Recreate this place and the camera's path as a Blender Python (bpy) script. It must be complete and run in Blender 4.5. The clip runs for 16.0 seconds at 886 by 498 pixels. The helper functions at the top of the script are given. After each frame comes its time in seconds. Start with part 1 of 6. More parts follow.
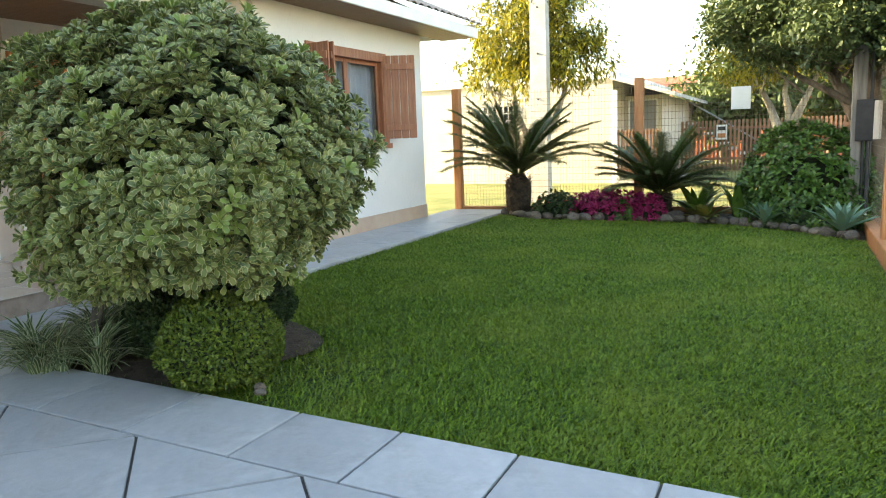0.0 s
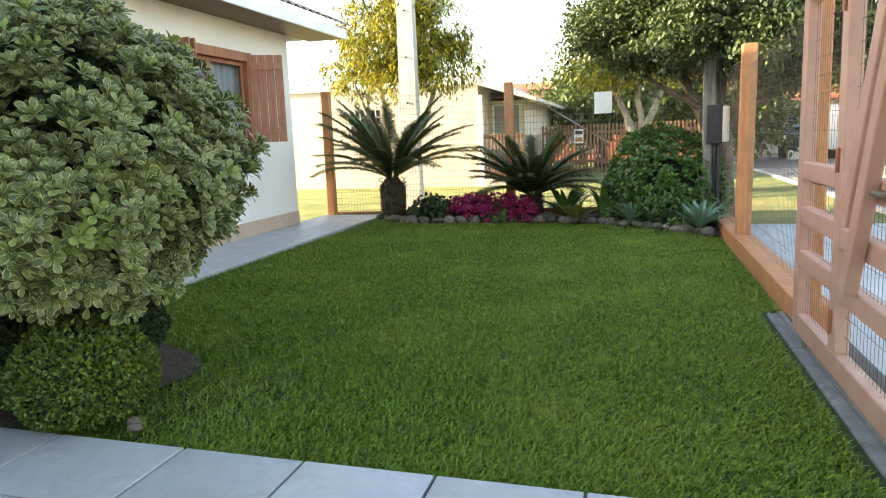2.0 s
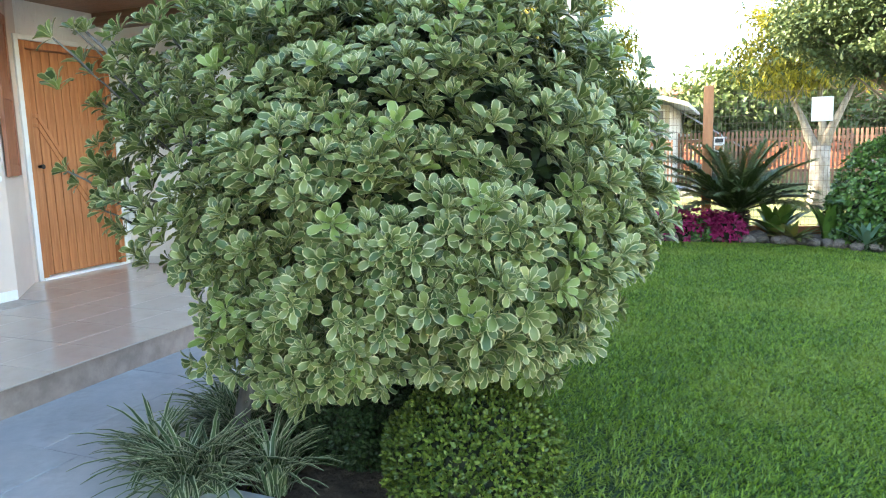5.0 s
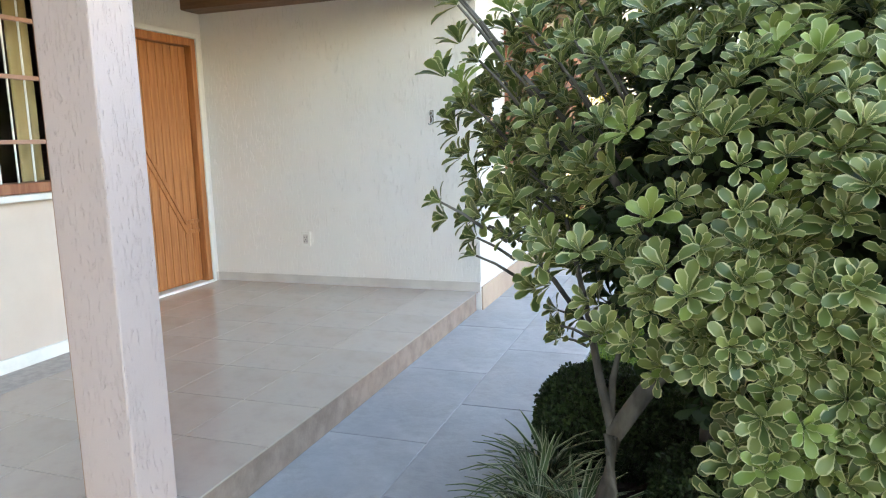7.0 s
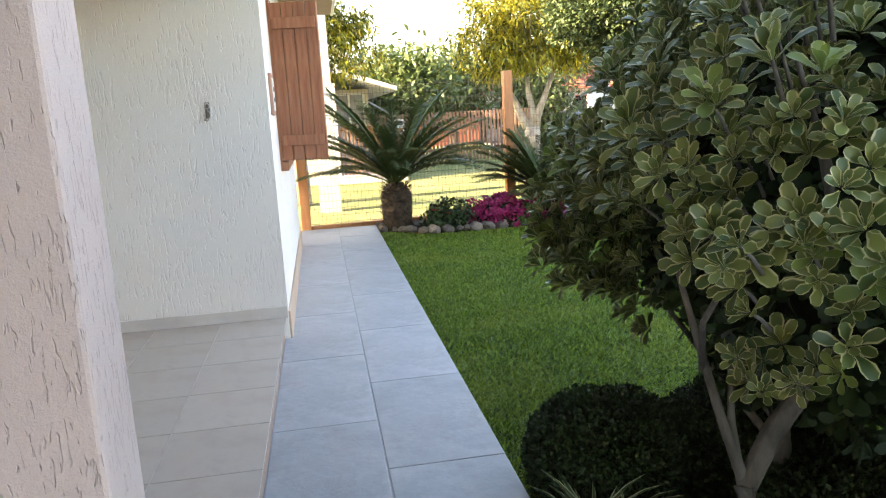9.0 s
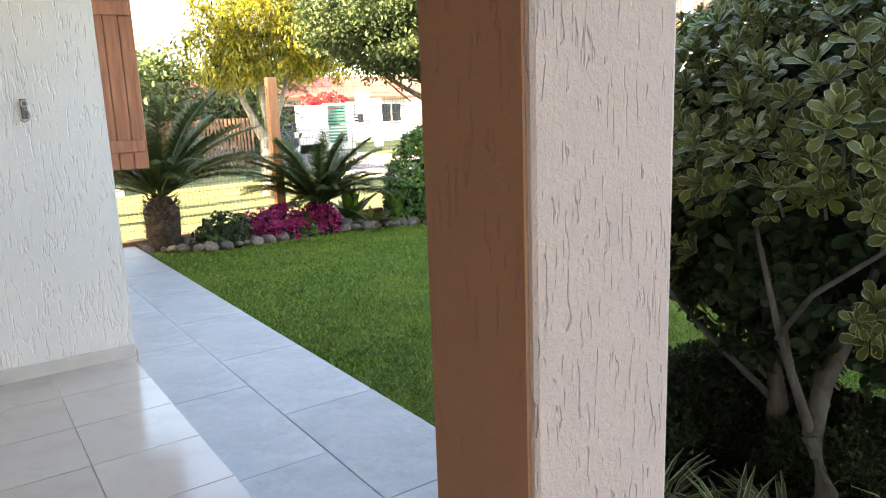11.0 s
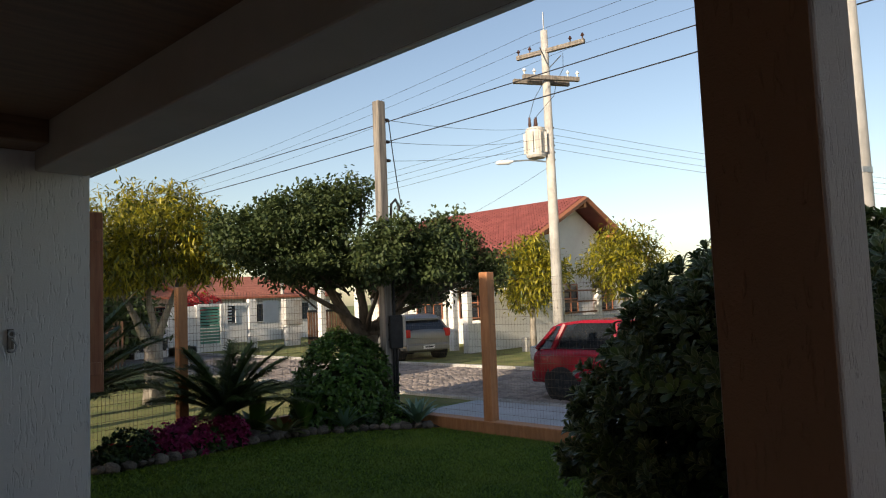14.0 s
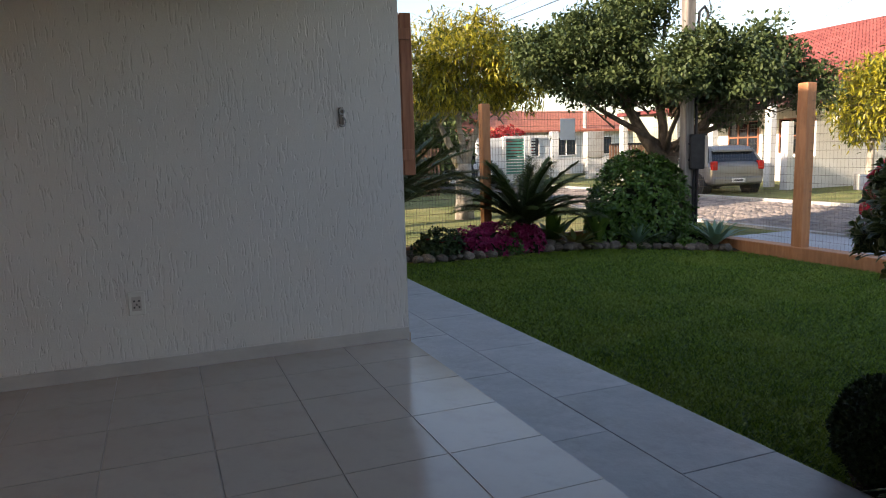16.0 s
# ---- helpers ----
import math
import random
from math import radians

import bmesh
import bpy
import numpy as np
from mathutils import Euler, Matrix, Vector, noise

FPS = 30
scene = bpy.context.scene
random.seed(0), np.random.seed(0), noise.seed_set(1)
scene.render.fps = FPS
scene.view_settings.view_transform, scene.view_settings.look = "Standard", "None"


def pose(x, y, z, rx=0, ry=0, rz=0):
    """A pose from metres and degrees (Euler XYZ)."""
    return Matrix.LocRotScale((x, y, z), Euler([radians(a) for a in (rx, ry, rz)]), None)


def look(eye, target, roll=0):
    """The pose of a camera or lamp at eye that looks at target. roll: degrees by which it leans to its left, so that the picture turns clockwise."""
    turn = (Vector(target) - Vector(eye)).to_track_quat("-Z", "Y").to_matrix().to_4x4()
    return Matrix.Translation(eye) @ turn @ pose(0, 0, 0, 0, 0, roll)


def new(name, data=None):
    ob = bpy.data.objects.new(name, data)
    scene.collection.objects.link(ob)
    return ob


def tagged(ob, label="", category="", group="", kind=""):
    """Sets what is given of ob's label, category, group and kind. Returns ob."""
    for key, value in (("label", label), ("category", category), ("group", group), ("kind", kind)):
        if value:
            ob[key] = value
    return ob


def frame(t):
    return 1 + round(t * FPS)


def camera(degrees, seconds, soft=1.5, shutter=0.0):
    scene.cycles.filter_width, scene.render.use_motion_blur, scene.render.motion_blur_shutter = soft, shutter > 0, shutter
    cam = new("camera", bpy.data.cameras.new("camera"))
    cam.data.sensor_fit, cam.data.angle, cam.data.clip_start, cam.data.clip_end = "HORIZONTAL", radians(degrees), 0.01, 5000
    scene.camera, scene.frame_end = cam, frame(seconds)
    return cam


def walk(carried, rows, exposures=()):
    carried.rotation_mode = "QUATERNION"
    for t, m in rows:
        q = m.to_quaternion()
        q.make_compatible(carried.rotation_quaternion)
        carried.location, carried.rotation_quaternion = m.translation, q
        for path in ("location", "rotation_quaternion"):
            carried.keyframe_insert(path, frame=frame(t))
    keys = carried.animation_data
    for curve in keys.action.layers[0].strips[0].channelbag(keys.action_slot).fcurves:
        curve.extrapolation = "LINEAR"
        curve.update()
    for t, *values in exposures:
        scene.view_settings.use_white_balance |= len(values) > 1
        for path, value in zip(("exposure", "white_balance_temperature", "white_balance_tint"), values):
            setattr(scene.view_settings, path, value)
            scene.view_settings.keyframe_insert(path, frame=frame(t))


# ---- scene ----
cam = camera(64.3, 16.0, soft=1.1)
PATH = [
    (0, (1.205, 1.863, 1.189), (0.331, 3.635, 0.879), -2.1),
    (0.5, (1.155, 1.891, 1.234), (0.4, 3.716, 0.919), -2.2),
    (1, (1.21, 1.94, 1.171), (0.556, 3.805, 0.865), -2.2),
    (1.5, (1.115, 1.927, 1.209), (0.555, 3.822, 0.899), -2.1),
    (1.8, (1.086, 1.929, 1.193), (0.531, 3.826, 0.891), -2.2),
    (2, (0.987, 1.99, 1.177), (0.467, 3.896, 0.866), -2.2),
    (2.5, (0.813, 2.138, 1.158), (0.301, 4.046, 0.847), -2.1),
    (3, (0.428, 2.21, 1.253), (-0.046, 4.127, 0.937), -2.0),
    (3.2, (0.265, 2.238, 1.26), (-0.199, 4.158, 0.942), -2.0),
    (5.5, (-0.957, 2.346, 1.271), (-1.751, 4.159, 0.98), -1.4),
    (6, (-1.389, 2.437, 1.301), (-2.195, 4.244, 1.004), -1.3),
    (6.5, (-1.851, 2.464, 1.357), (-2.611, 4.289, 1.053), -1.4),
    (7, (-2.274, 2.537, 1.366), (-2.935, 4.399, 1.06), -1.6),
    (7.4, (-2.58, 2.609, 1.4), (-3.084, 4.515, 1.066), -1.9),
    (7.8, (-2.932, 2.781, 1.44), (-3.226, 4.726, 1.08), -1.4),
    (8.2, (-3.173, 2.906, 1.468), (-3.27, 4.869, 1.096), -1.9),
    (10.3, (-4.288, 3.448, 1.428), (-3.338, 5.167, 1.053), -2.7),
    (10.5, (-4.42, 3.498, 1.423), (-3.401, 5.178, 1.051), -2.4),
    (11, (-4.58, 3.684, 1.464), (-3.464, 5.298, 1.078), -2.2),
    (11.5, (-4.797, 3.793, 1.484), (-3.605, 5.356, 1.115), -2.4),
    (12, (-5.009, 3.842, 1.534), (-3.769, 5.367, 1.166), -2.5),
    (12.5, (-5.115, 3.846, 1.643), (-3.793, 5.302, 1.278), -2.6),
    (13, (-5.18, 3.833, 1.749), (-3.756, 5.233, 1.648), -2.4),
    (13.5, (-5.217, 3.844, 1.691), (-3.771, 5.222, 1.787), -2.0),
    (13.9, (-5.256, 3.875, 1.654), (-3.81, 5.249, 1.798), -2.4),
    (14.5, (-5.326, 3.913, 1.585), (-3.949, 5.355, 1.738), -1.8),
    (15, (-5.38, 3.917, 1.463), (-4.15, 5.493, 1.521), -2.6),
    (15.5, (-5.335, 3.833, 1.386), (-4.289, 5.529, 1.216), -2.1),
    (16, (-5.254, 3.709, 1.321), (-4.521, 5.55, 1.049), -1.7),
]
# exposure follows the phone's metering: dark once the bright sky fills the picture
EXPOSURES = [(0, 2.7, 7800, 8), (3.2, 2.6, 7600, 10), (5.3, 3.58, 6450, 10), (6.2, 3.6, 6750, 12), (7.2, 3.45, 7650, 15), (8.2, 3.25, 7650, 17), (10.3, 3.32, 7850, 17),
             (11.2, 3.45, 7700, 16), (12.4, 2.4, 7500, 12), (13.0, 1.52, 7600, 13), (13.5, 0.66, 7600, 15), (14.0, 0.28, 7000, 15), (14.6, 0.15, 6800, 15),
             (15.2, 0.0, 6850, 15), (15.5, 0.15, 6950, 17), (16.0, 1.3, 7000, 19)]
walk(cam, [(t, look(eye, target, roll)) for t, eye, target, roll in PATH], EXPOSURES)

# ---- world and sun ----
SUN_EL, SUN_AZ = radians(16.5), radians(189)        # low sun from behind the house (towards -x)
world = bpy.data.worlds.new("sky")
scene.world = world
world.use_nodes = True
wn = world.node_tree
sky = wn.nodes.new("ShaderNodeTexSky")
sky.sky_type, sky.sun_disc = "NISHITA", False
sky.sun_elevation, sky.sun_rotation = SUN_EL, radians(90) - SUN_AZ
sky.air_density, sky.dust_density, sky.ozone_density = 1.0, 1.0, 1.0
wn.links.new(sky.outputs[0], wn.nodes["Background"].inputs[0])
wn.nodes["Background"].inputs[1].default_value = 0.15
sun = new("sun", bpy.data.lights.new("sun", "SUN"))
sun.data.energy, sun.data.angle, sun.data.color = 5.0, radians(0.6), (1.0, 0.89, 0.71)
SUN_FROM = Vector((math.cos(SUN_AZ) * math.cos(SUN_EL), math.sin(SUN_AZ) * math.cos(SUN_EL), math.sin(SUN_EL)))
sun.matrix_world = look(SUN_FROM * 60, (0, 0, 0))


# ---- materials ----
def nd(nt, kind, **ins):
    n = nt.nodes.new(kind)
    for k, v in ins.items():
        n.inputs[k.replace("_", " ")].default_value = v
    return n


def mat(name, c1, c2, scale=6.0, rough=0.6, bump=0.2, bscale=60.0, metal=0.0, dist=0.01, spread=0.12, spec=0.4, stretch=(1, 1, 1), rnd=0.0,
        dirt=None, dirt_scale=1.2, detail=6.0, subsurf=0.0):
    m = bpy.data.materials.new(name)
    m.use_nodes = True
    nt = m.node_tree
    b = nt.nodes["Principled BSDF"]
    tc = nt.nodes.new("ShaderNodeTexCoord")
    mp = nt.nodes.new("ShaderNodeMapping")
    mp.inputs["Scale"].default_value = stretch
    nt.links.new(tc.outputs["Object"], mp.inputs[0])
    n1 = nd(nt, "ShaderNodeTexNoise", Scale=scale, Detail=detail, Roughness=0.6)
    nt.links.new(mp.outputs[0], n1.inputs["Vector"])
    ramp = nt.nodes.new("ShaderNodeValToRGB")
    ramp.color_ramp.elements[0].position, ramp.color_ramp.elements[1].position = 0.5 - spread, 0.5 + spread
    ramp.color_ramp.elements[0].color, ramp.color_ramp.elements[1].color = (*c1, 1), (*c2, 1)
    nt.links.new(n1.outputs["Fac"], ramp.inputs[0])
    out = ramp.outputs[0]
    if dirt:
        n3 = nd(nt, "ShaderNodeTexNoise", Scale=dirt_scale, Detail=8.0, Roughness=0.7)
        nt.links.new(tc.outputs["Object"], n3.inputs["Vector"])
        r3 = nt.nodes.new("ShaderNodeValToRGB")
        r3.color_ramp.elements[0].position, r3.color_ramp.elements[1].position = 0.48, 0.72
        nt.links.new(n3.outputs["Fac"], r3.inputs[0])
        mx = nt.nodes.new("ShaderNodeMixRGB")
        mx.inputs[2].default_value = (*dirt, 1)
        nt.links.new(r3.outputs[0], mx.inputs[0])
        nt.links.new(out, mx.inputs[1])
        out = mx.outputs[0]
    if rnd:
        oi = nt.nodes.new("ShaderNodeObjectInfo")
        hs = nt.nodes.new("ShaderNodeHueSaturation")
        mr = nd(nt, "ShaderNodeMapRange", To_Min=1 - rnd, To_Max=1 + rnd)
        nt.links.new(oi.outputs["Random"], mr.inputs[0])
        nt.links.new(mr.outputs[0], hs.inputs["Value"])
        nt.links.new(out, hs.inputs["Color"])
        out = hs.outputs[0]
    nt.links.new(out, b.inputs["Base Color"])
    b.inputs["Roughness"].default_value, b.inputs["Metallic"].default_value = rough, metal
    b.inputs["Specular IOR Level"].default_value = spec
    if bump:
        n2 = nd(nt, "ShaderNodeTexNoise", Scale=bscale, Detail=5.0, Roughness=0.65)
        nt.links.new(mp.outputs[0], n2.inputs["Vector"])
        bp = nd(nt, "ShaderNodeBump", Strength=bump, Distance=dist)
        nt.links.new(n2.outputs["Fac"], bp.inputs["Height"])
        nt.links.new(bp.outputs[0], b.inputs["Normal"])
    return m


def leaf_mat(name, c1, c2, margin=None, rough=0.42, trans=0.35, patch=None, edge=0.62):
    """Leaves: a hue that varies from leaf to leaf, a pale midrib or margin by the leaf's own u, and light let through."""
    m = bpy.data.materials.new(name)
    m.use_nodes = True
    nt = m.node_tree
    b = nt.nodes["Principled BSDF"]
    g = nt.nodes.new("ShaderNodeNewGeometry")
    ramp = nt.nodes.new("ShaderNodeValToRGB")
    ramp.color_ramp.elements[0].color, ramp.color_ramp.elements[1].color = (*c1, 1), (*c2, 1)
    nt.links.new(g.outputs["Random Per Island"], ramp.inputs[0])
    out = ramp.outputs[0]
    if patch:        # broad paler and drier patches
        tp = nt.nodes.new("ShaderNodeTexCoord")
        np_ = nd(nt, "ShaderNodeTexNoise", Scale=1.1, Detail=7.0, Roughness=0.68)
        nt.links.new(tp.outputs["Object"], np_.inputs["Vector"])
        rp = nd(nt, "ShaderNodeMapRange", From_Min=0.46, From_Max=0.70)
        nt.links.new(np_.outputs["Fac"], rp.inputs[0])
        mp_ = nt.nodes.new("ShaderNodeMixRGB")
        mp_.inputs[2].default_value = (*patch, 1)
        nt.links.new(rp.outputs[0], mp_.inputs[0])
        nt.links.new(out, mp_.inputs[1])
        out = mp_.outputs[0]
    if margin:
        uv = nt.nodes.new("ShaderNodeUVMap")
        sep = nt.nodes.new("ShaderNodeSeparateXYZ")
        nt.links.new(uv.outputs[0], sep.inputs[0])
        no = nd(nt, "ShaderNodeTexNoise", Scale=35.0, Detail=3.0)
        tc = nt.nodes.new("ShaderNodeTexCoord")
        nt.links.new(tc.outputs["Object"], no.inputs["Vector"])
        ad = nt.nodes.new("ShaderNodeMath")
        ad.operation = "MULTIPLY_ADD"
        nt.links.new(no.outputs["Fac"], ad.inputs[0])
        ad.inputs[1].default_value = 0.45
        nt.links.new(sep.outputs[0], ad.inputs[2])
        st = nd(nt, "ShaderNodeMapRange", From_Min=edge + 0.16, From_Max=edge + 0.38)
        nt.links.new(ad.outputs[0], st.inputs[0])
        mx = nt.nodes.new("ShaderNodeMixRGB")
        mx.inputs[2].default_value = (*margin, 1)
        nt.links.new(st.outputs[0], mx.inputs[0])
        nt.links.new(out, mx.inputs[1])
        out = mx.outputs[0]
    nt.links.new(out, b.inputs["Base Color"])
    b.inputs["Roughness"].default_value = rough
    b.inputs["Specular IOR Level"].default_value = 0.45
    tr = nt.nodes.new("ShaderNodeBsdfTranslucent")
    nt.links.new(out, tr.inputs[0])
    ms = nt.nodes.new("ShaderNodeMixShader")
    ms.inputs[0].default_value = trans
    nt.links.new(b.outputs[0], ms.inputs[1])
    nt.links.new(tr.outputs[0], ms.inputs[2])
    nt.links.new(ms.outputs[0], nt.nodes["Material Output"].inputs[0])
    return m


def stucco(name, c1, c2, depth=0.6, fine=1.0, cut=0.62):
    """Painted render with short vertical trowel scratches."""
    m = mat(name, c1, c2, scale=1.5, rough=0.75, bump=0, spread=0.3, spec=0.25)
    nt = m.node_tree
    b = nt.nodes["Principled BSDF"]
    tc = nt.nodes.new("ShaderNodeTexCoord")
    mp = nt.nodes.new("ShaderNodeMapping")
    mp.inputs["Scale"].default_value = (55 * fine, 55 * fine, 9 * fine)
    nt.links.new(tc.outputs["Object"], mp.inputs[0])
    n = nd(nt, "ShaderNodeTexNoise", Scale=1.0, Detail=2.0, Roughness=0.5, Distortion=0.25)
    nt.links.new(mp.outputs[0], n.inputs["Vector"])
    r = nt.nodes.new("ShaderNodeValToRGB")
    r.color_ramp.elements[0].position, r.color_ramp.elements[1].position = cut, cut + 0.07
    patchy = nd(nt, "ShaderNodeTexNoise", Scale=3.2 * fine, Detail=2.0, Roughness=0.5)      # scratches gather in groups
    nt.links.new(tc.outputs["Object"], patchy.inputs["Vector"])
    grp = nt.nodes.new("ShaderNodeMath")
    grp.operation = "MULTIPLY_ADD"
    nt.links.new(patchy.outputs["Fac"], grp.inputs[0])
    grp.inputs[1].default_value = 0.36
    nt.links.new(n.outputs["Fac"], grp.inputs[2])
    off = nt.nodes.new("ShaderNodeMath")
    off.operation = "SUBTRACT"
    nt.links.new(grp.outputs[0], off.inputs[0])
    off.inputs[1].default_value = 0.18
    nt.links.new(off.outputs[0], r.inputs[0])
    f = nd(nt, "ShaderNodeTexNoise", Scale=140.0, Detail=4.0, Roughness=0.7)
    nt.links.new(tc.outputs["Object"], f.inputs["Vector"])
    b1 = nd(nt, "ShaderNodeBump", Strength=depth, Distance=0.006)
    b1.invert = True
    nt.links.new(r.outputs[0], b1.inputs["Height"])
    b2 = nd(nt, "ShaderNodeBump", Strength=0.6, Distance=0.004)
    nt.links.new(f.outputs["Fac"], b2.inputs["Height"])
    nt.links.new(b1.outputs[0], b2.inputs["Normal"])
    nt.links.new(b2.outputs[0], b.inputs["Normal"])
    return m


M_WALL = stucco("cream_render", (0.71, 0.685, 0.66), (0.77, 0.745, 0.72), 0.75, 1.2, 0.59)
M_WALL_IN = mat("inner_wall_paint", (0.6, 0.55, 0.46), (0.66, 0.6, 0.5), 2, 0.8, 0.1)
M_PILLAR = stucco("pillar_render", (0.455, 0.36, 0.335), (0.51, 0.41, 0.385), 0.75, 2.3, 0.595)
M_PILLAR_SIDE = stucco("brown_side_paint", (0.29, 0.145, 0.085), (0.35, 0.18, 0.108), 0.6, 1.6, 0.62)
M_LOW = mat("beige_wall_paint", (0.58, 0.48, 0.42), (0.63, 0.53, 0.46), 2, 0.75, 0.15, 120)
M_PLINTH = mat("plinth_paint", (0.45, 0.33, 0.25), (0.5, 0.38, 0.29), 4, 0.8, 0.2, 80)
M_WOOD = mat("red_stained_wood", (0.24, 0.085, 0.045), (0.36, 0.15, 0.08), 5, 0.45, 0.15, 40, stretch=(6, 6, 0.6))
M_DOOR = mat("door_wood", (0.36, 0.13, 0.045), (0.50, 0.21, 0.08), 5, 0.4, 0.12, 40, stretch=(7, 7, 0.5))
M_FENCEPOST = mat("orange_wood_paint", (0.42, 0.17, 0.065), (0.52, 0.23, 0.10), 4, 0.55, 0.15, 50, stretch=(5, 5, 0.7), dirt=(0.3, 0.14, 0.07))
M_GATE = mat("salmon_wood_paint", (0.42, 0.23, 0.17), (0.49, 0.28, 0.21), 4, 0.55, 0.15, 50, dirt=(0.38, 0.2, 0.14))
M_CEIL = mat("brown_wood_ceiling", (0.16, 0.085, 0.045), (0.22, 0.12, 0.065), 5, 0.5, 0.15, 40, stretch=(0.6, 7, 7))
M_BEAM = mat("beam_paint", (0.48, 0.42, 0.35), (0.54, 0.47, 0.40), 2, 0.8, 0.2, 70)
M_WHITE = mat("white_paint", (0.74, 0.73, 0.70), (0.82, 0.81, 0.78), 3, 0.6, 0.08, 60, dirt=(0.62, 0.6, 0.55))
M_TILE = mat("porch_tile", (0.44, 0.37, 0.32), (0.52, 0.45, 0.39), 3, 0.16, 0.02, 20, spec=0.6, rnd=0.04, dirt=(0.40, 0.34, 0.3), dirt_scale=3)
M_SKIRT = mat("skirting_tile", (0.50, 0.46, 0.44), (0.58, 0.54, 0.51), 4, 0.35, 0.05, 20)
M_GROUT = mat("grout", (0.40, 0.35, 0.32), (0.50, 0.45, 0.41), 20, 0.9, 0.3)
M_RISER = mat("porch_riser", (0.22, 0.165, 0.135), (0.31, 0.235, 0.195), 8, 0.7, 0.2)
M_SLAB = mat("slate_slab", (0.32, 0.33, 0.345), (0.42, 0.425, 0.43), 5.5, 0.48, 0.35, 22, spec=0.5, rnd=0.09, dirt=(0.27, 0.27, 0.27), dirt_scale=3.2, dist=0.008, spread=0.18, detail=9.0)
M_WALKJOINT = mat("walkway_joint", (0.33, 0.335, 0.34), (0.40, 0.40, 0.40), 30, 0.95, 0.4)
M_JOINT = mat("slab_joint", (0.06, 0.06, 0.055), (0.11, 0.10, 0.095), 30, 0.95, 0.4)
M_SOIL = mat("soil", (0.045, 0.03, 0.02), (0.09, 0.065, 0.045), 14, 0.95, 1.0, 30, dist=0.04)
M_TURF = mat("turf", (0.02, 0.045, 0.008), (0.04, 0.075, 0.014), 10, 0.95, 1.0, 60, dist=0.03)
M_VERGE = mat("verge_grass", (0.12, 0.155, 0.04), (0.245, 0.24, 0.08), 1.3, 0.95, 1.0, 25, dist=0.06, dirt=(0.30, 0.26, 0.10), dirt_scale=0.35)
M_STONE = mat("border_stone", (0.08, 0.064, 0.052), (0.19, 0.155, 0.125), 6, 0.8, 0.5, 25, rnd=0.35)
M_CONC = mat("concrete", (0.40, 0.39, 0.36), (0.52, 0.50, 0.47), 3, 0.8, 0.3, 40, dirt=(0.3, 0.29, 0.27))
M_APRON = mat("drive_concrete", (0.42, 0.44, 0.46), (0.5, 0.52, 0.54), 1.5, 0.7, 0.3, 30, dirt=(0.33, 0.34, 0.35))
M_COBBLE = mat("cobble", (0.20, 0.17, 0.15), (0.36, 0.30, 0.26), 3, 0.8, 0.5, 20)
M_ROADBED = mat("road_bed", (0.13, 0.11, 0.10), (0.19, 0.165, 0.15), 6, 0.95, 0.6, 30)
M_ROOF = mat("clay_roof", (0.34, 0.10, 0.06), (0.48, 0.17, 0.10), 3, 0.8, 0.3, 30)
M_OWNROOF = mat("weathered_roof_tile", (0.30, 0.22, 0.18), (0.44, 0.35, 0.29), 3, 0.85, 0.3, 30, dirt=(0.22, 0.19, 0.165))
M_REDROOF = mat("red_roof", (0.14, 0.032, 0.032), (0.205, 0.055, 0.052), 2, 0.6, 0.2, 20)
M_TRACK = mat("worn_dark_concrete", (0.12, 0.12, 0.115), (0.22, 0.215, 0.2), 8, 0.9, 0.6, 40, dirt=(0.09, 0.09, 0.085), dirt_scale=4)
M_METAL = mat("galvanised_steel", (0.35, 0.36, 0.36), (0.5, 0.5, 0.5), 20, 0.4, 0.05, 50, metal=0.9)
M_WIRE = mat("fence_wire", (0.12, 0.095, 0.07), (0.20, 0.15, 0.10), 30, 0.6, 0, metal=0.3)
M_BLACK = mat("black_plastic", (0.012, 0.012, 0.014), (0.025, 0.025, 0.028), 10, 0.5, 0.1)
M_POLEWOOD = mat("weathered_pole_wood", (0.14, 0.125, 0.11), (0.27, 0.24, 0.21), 5, 0.85, 0.6, 25, stretch=(5, 5, 0.3))
M_BARK = mat("bark", (0.075, 0.055, 0.038), (0.17, 0.13, 0.095), 8, 0.9, 0.9, 22, stretch=(1, 1, 0.4), dist=0.03)
M_BARKPALE = mat("pale_bark", (0.19, 0.165, 0.135), (0.38, 0.345, 0.295), 6, 0.9, 0.8, 22, stretch=(1, 1, 0.5), dist=0.03)
M_STEM = mat("grey_stem_bark", (0.06, 0.052, 0.043), (0.15, 0.135, 0.115), 12, 0.85, 0.5, 40, stretch=(1, 1, 0.4))
M_FIBRE = mat("cycad_trunk_fibre", (0.03, 0.02, 0.013), (0.085, 0.058, 0.038), 14, 0.95, 1.0, 30, dist=0.03)
M_CURTAIN = mat("grey_curtain", (0.22, 0.23, 0.26), (0.30, 0.31, 0.34), 3, 0.85, 0.3, 14, stretch=(1, 1, 0.05))
M_CURTAIN2 = mat("beige_curtain", (0.42, 0.30, 0.14), (0.52, 0.40, 0.2), 3, 0.85, 0.3, 14, stretch=(1, 1, 0.05))
# one dark colour for room surfaces: indoor gloom put into the colour
M_UNLITROOM = mat("unlit_room_shade", (0.10, 0.08, 0.06), (0.14, 0.11, 0.085), 3, 0.9, 0.1)
M_NBR = mat("neighbour_cream_wall", (0.50, 0.45, 0.37), (0.56, 0.51, 0.43), 1.0, 0.85, 0.3, 60, dirt=(0.53, 0.46, 0.36), dirt_scale=0.6)
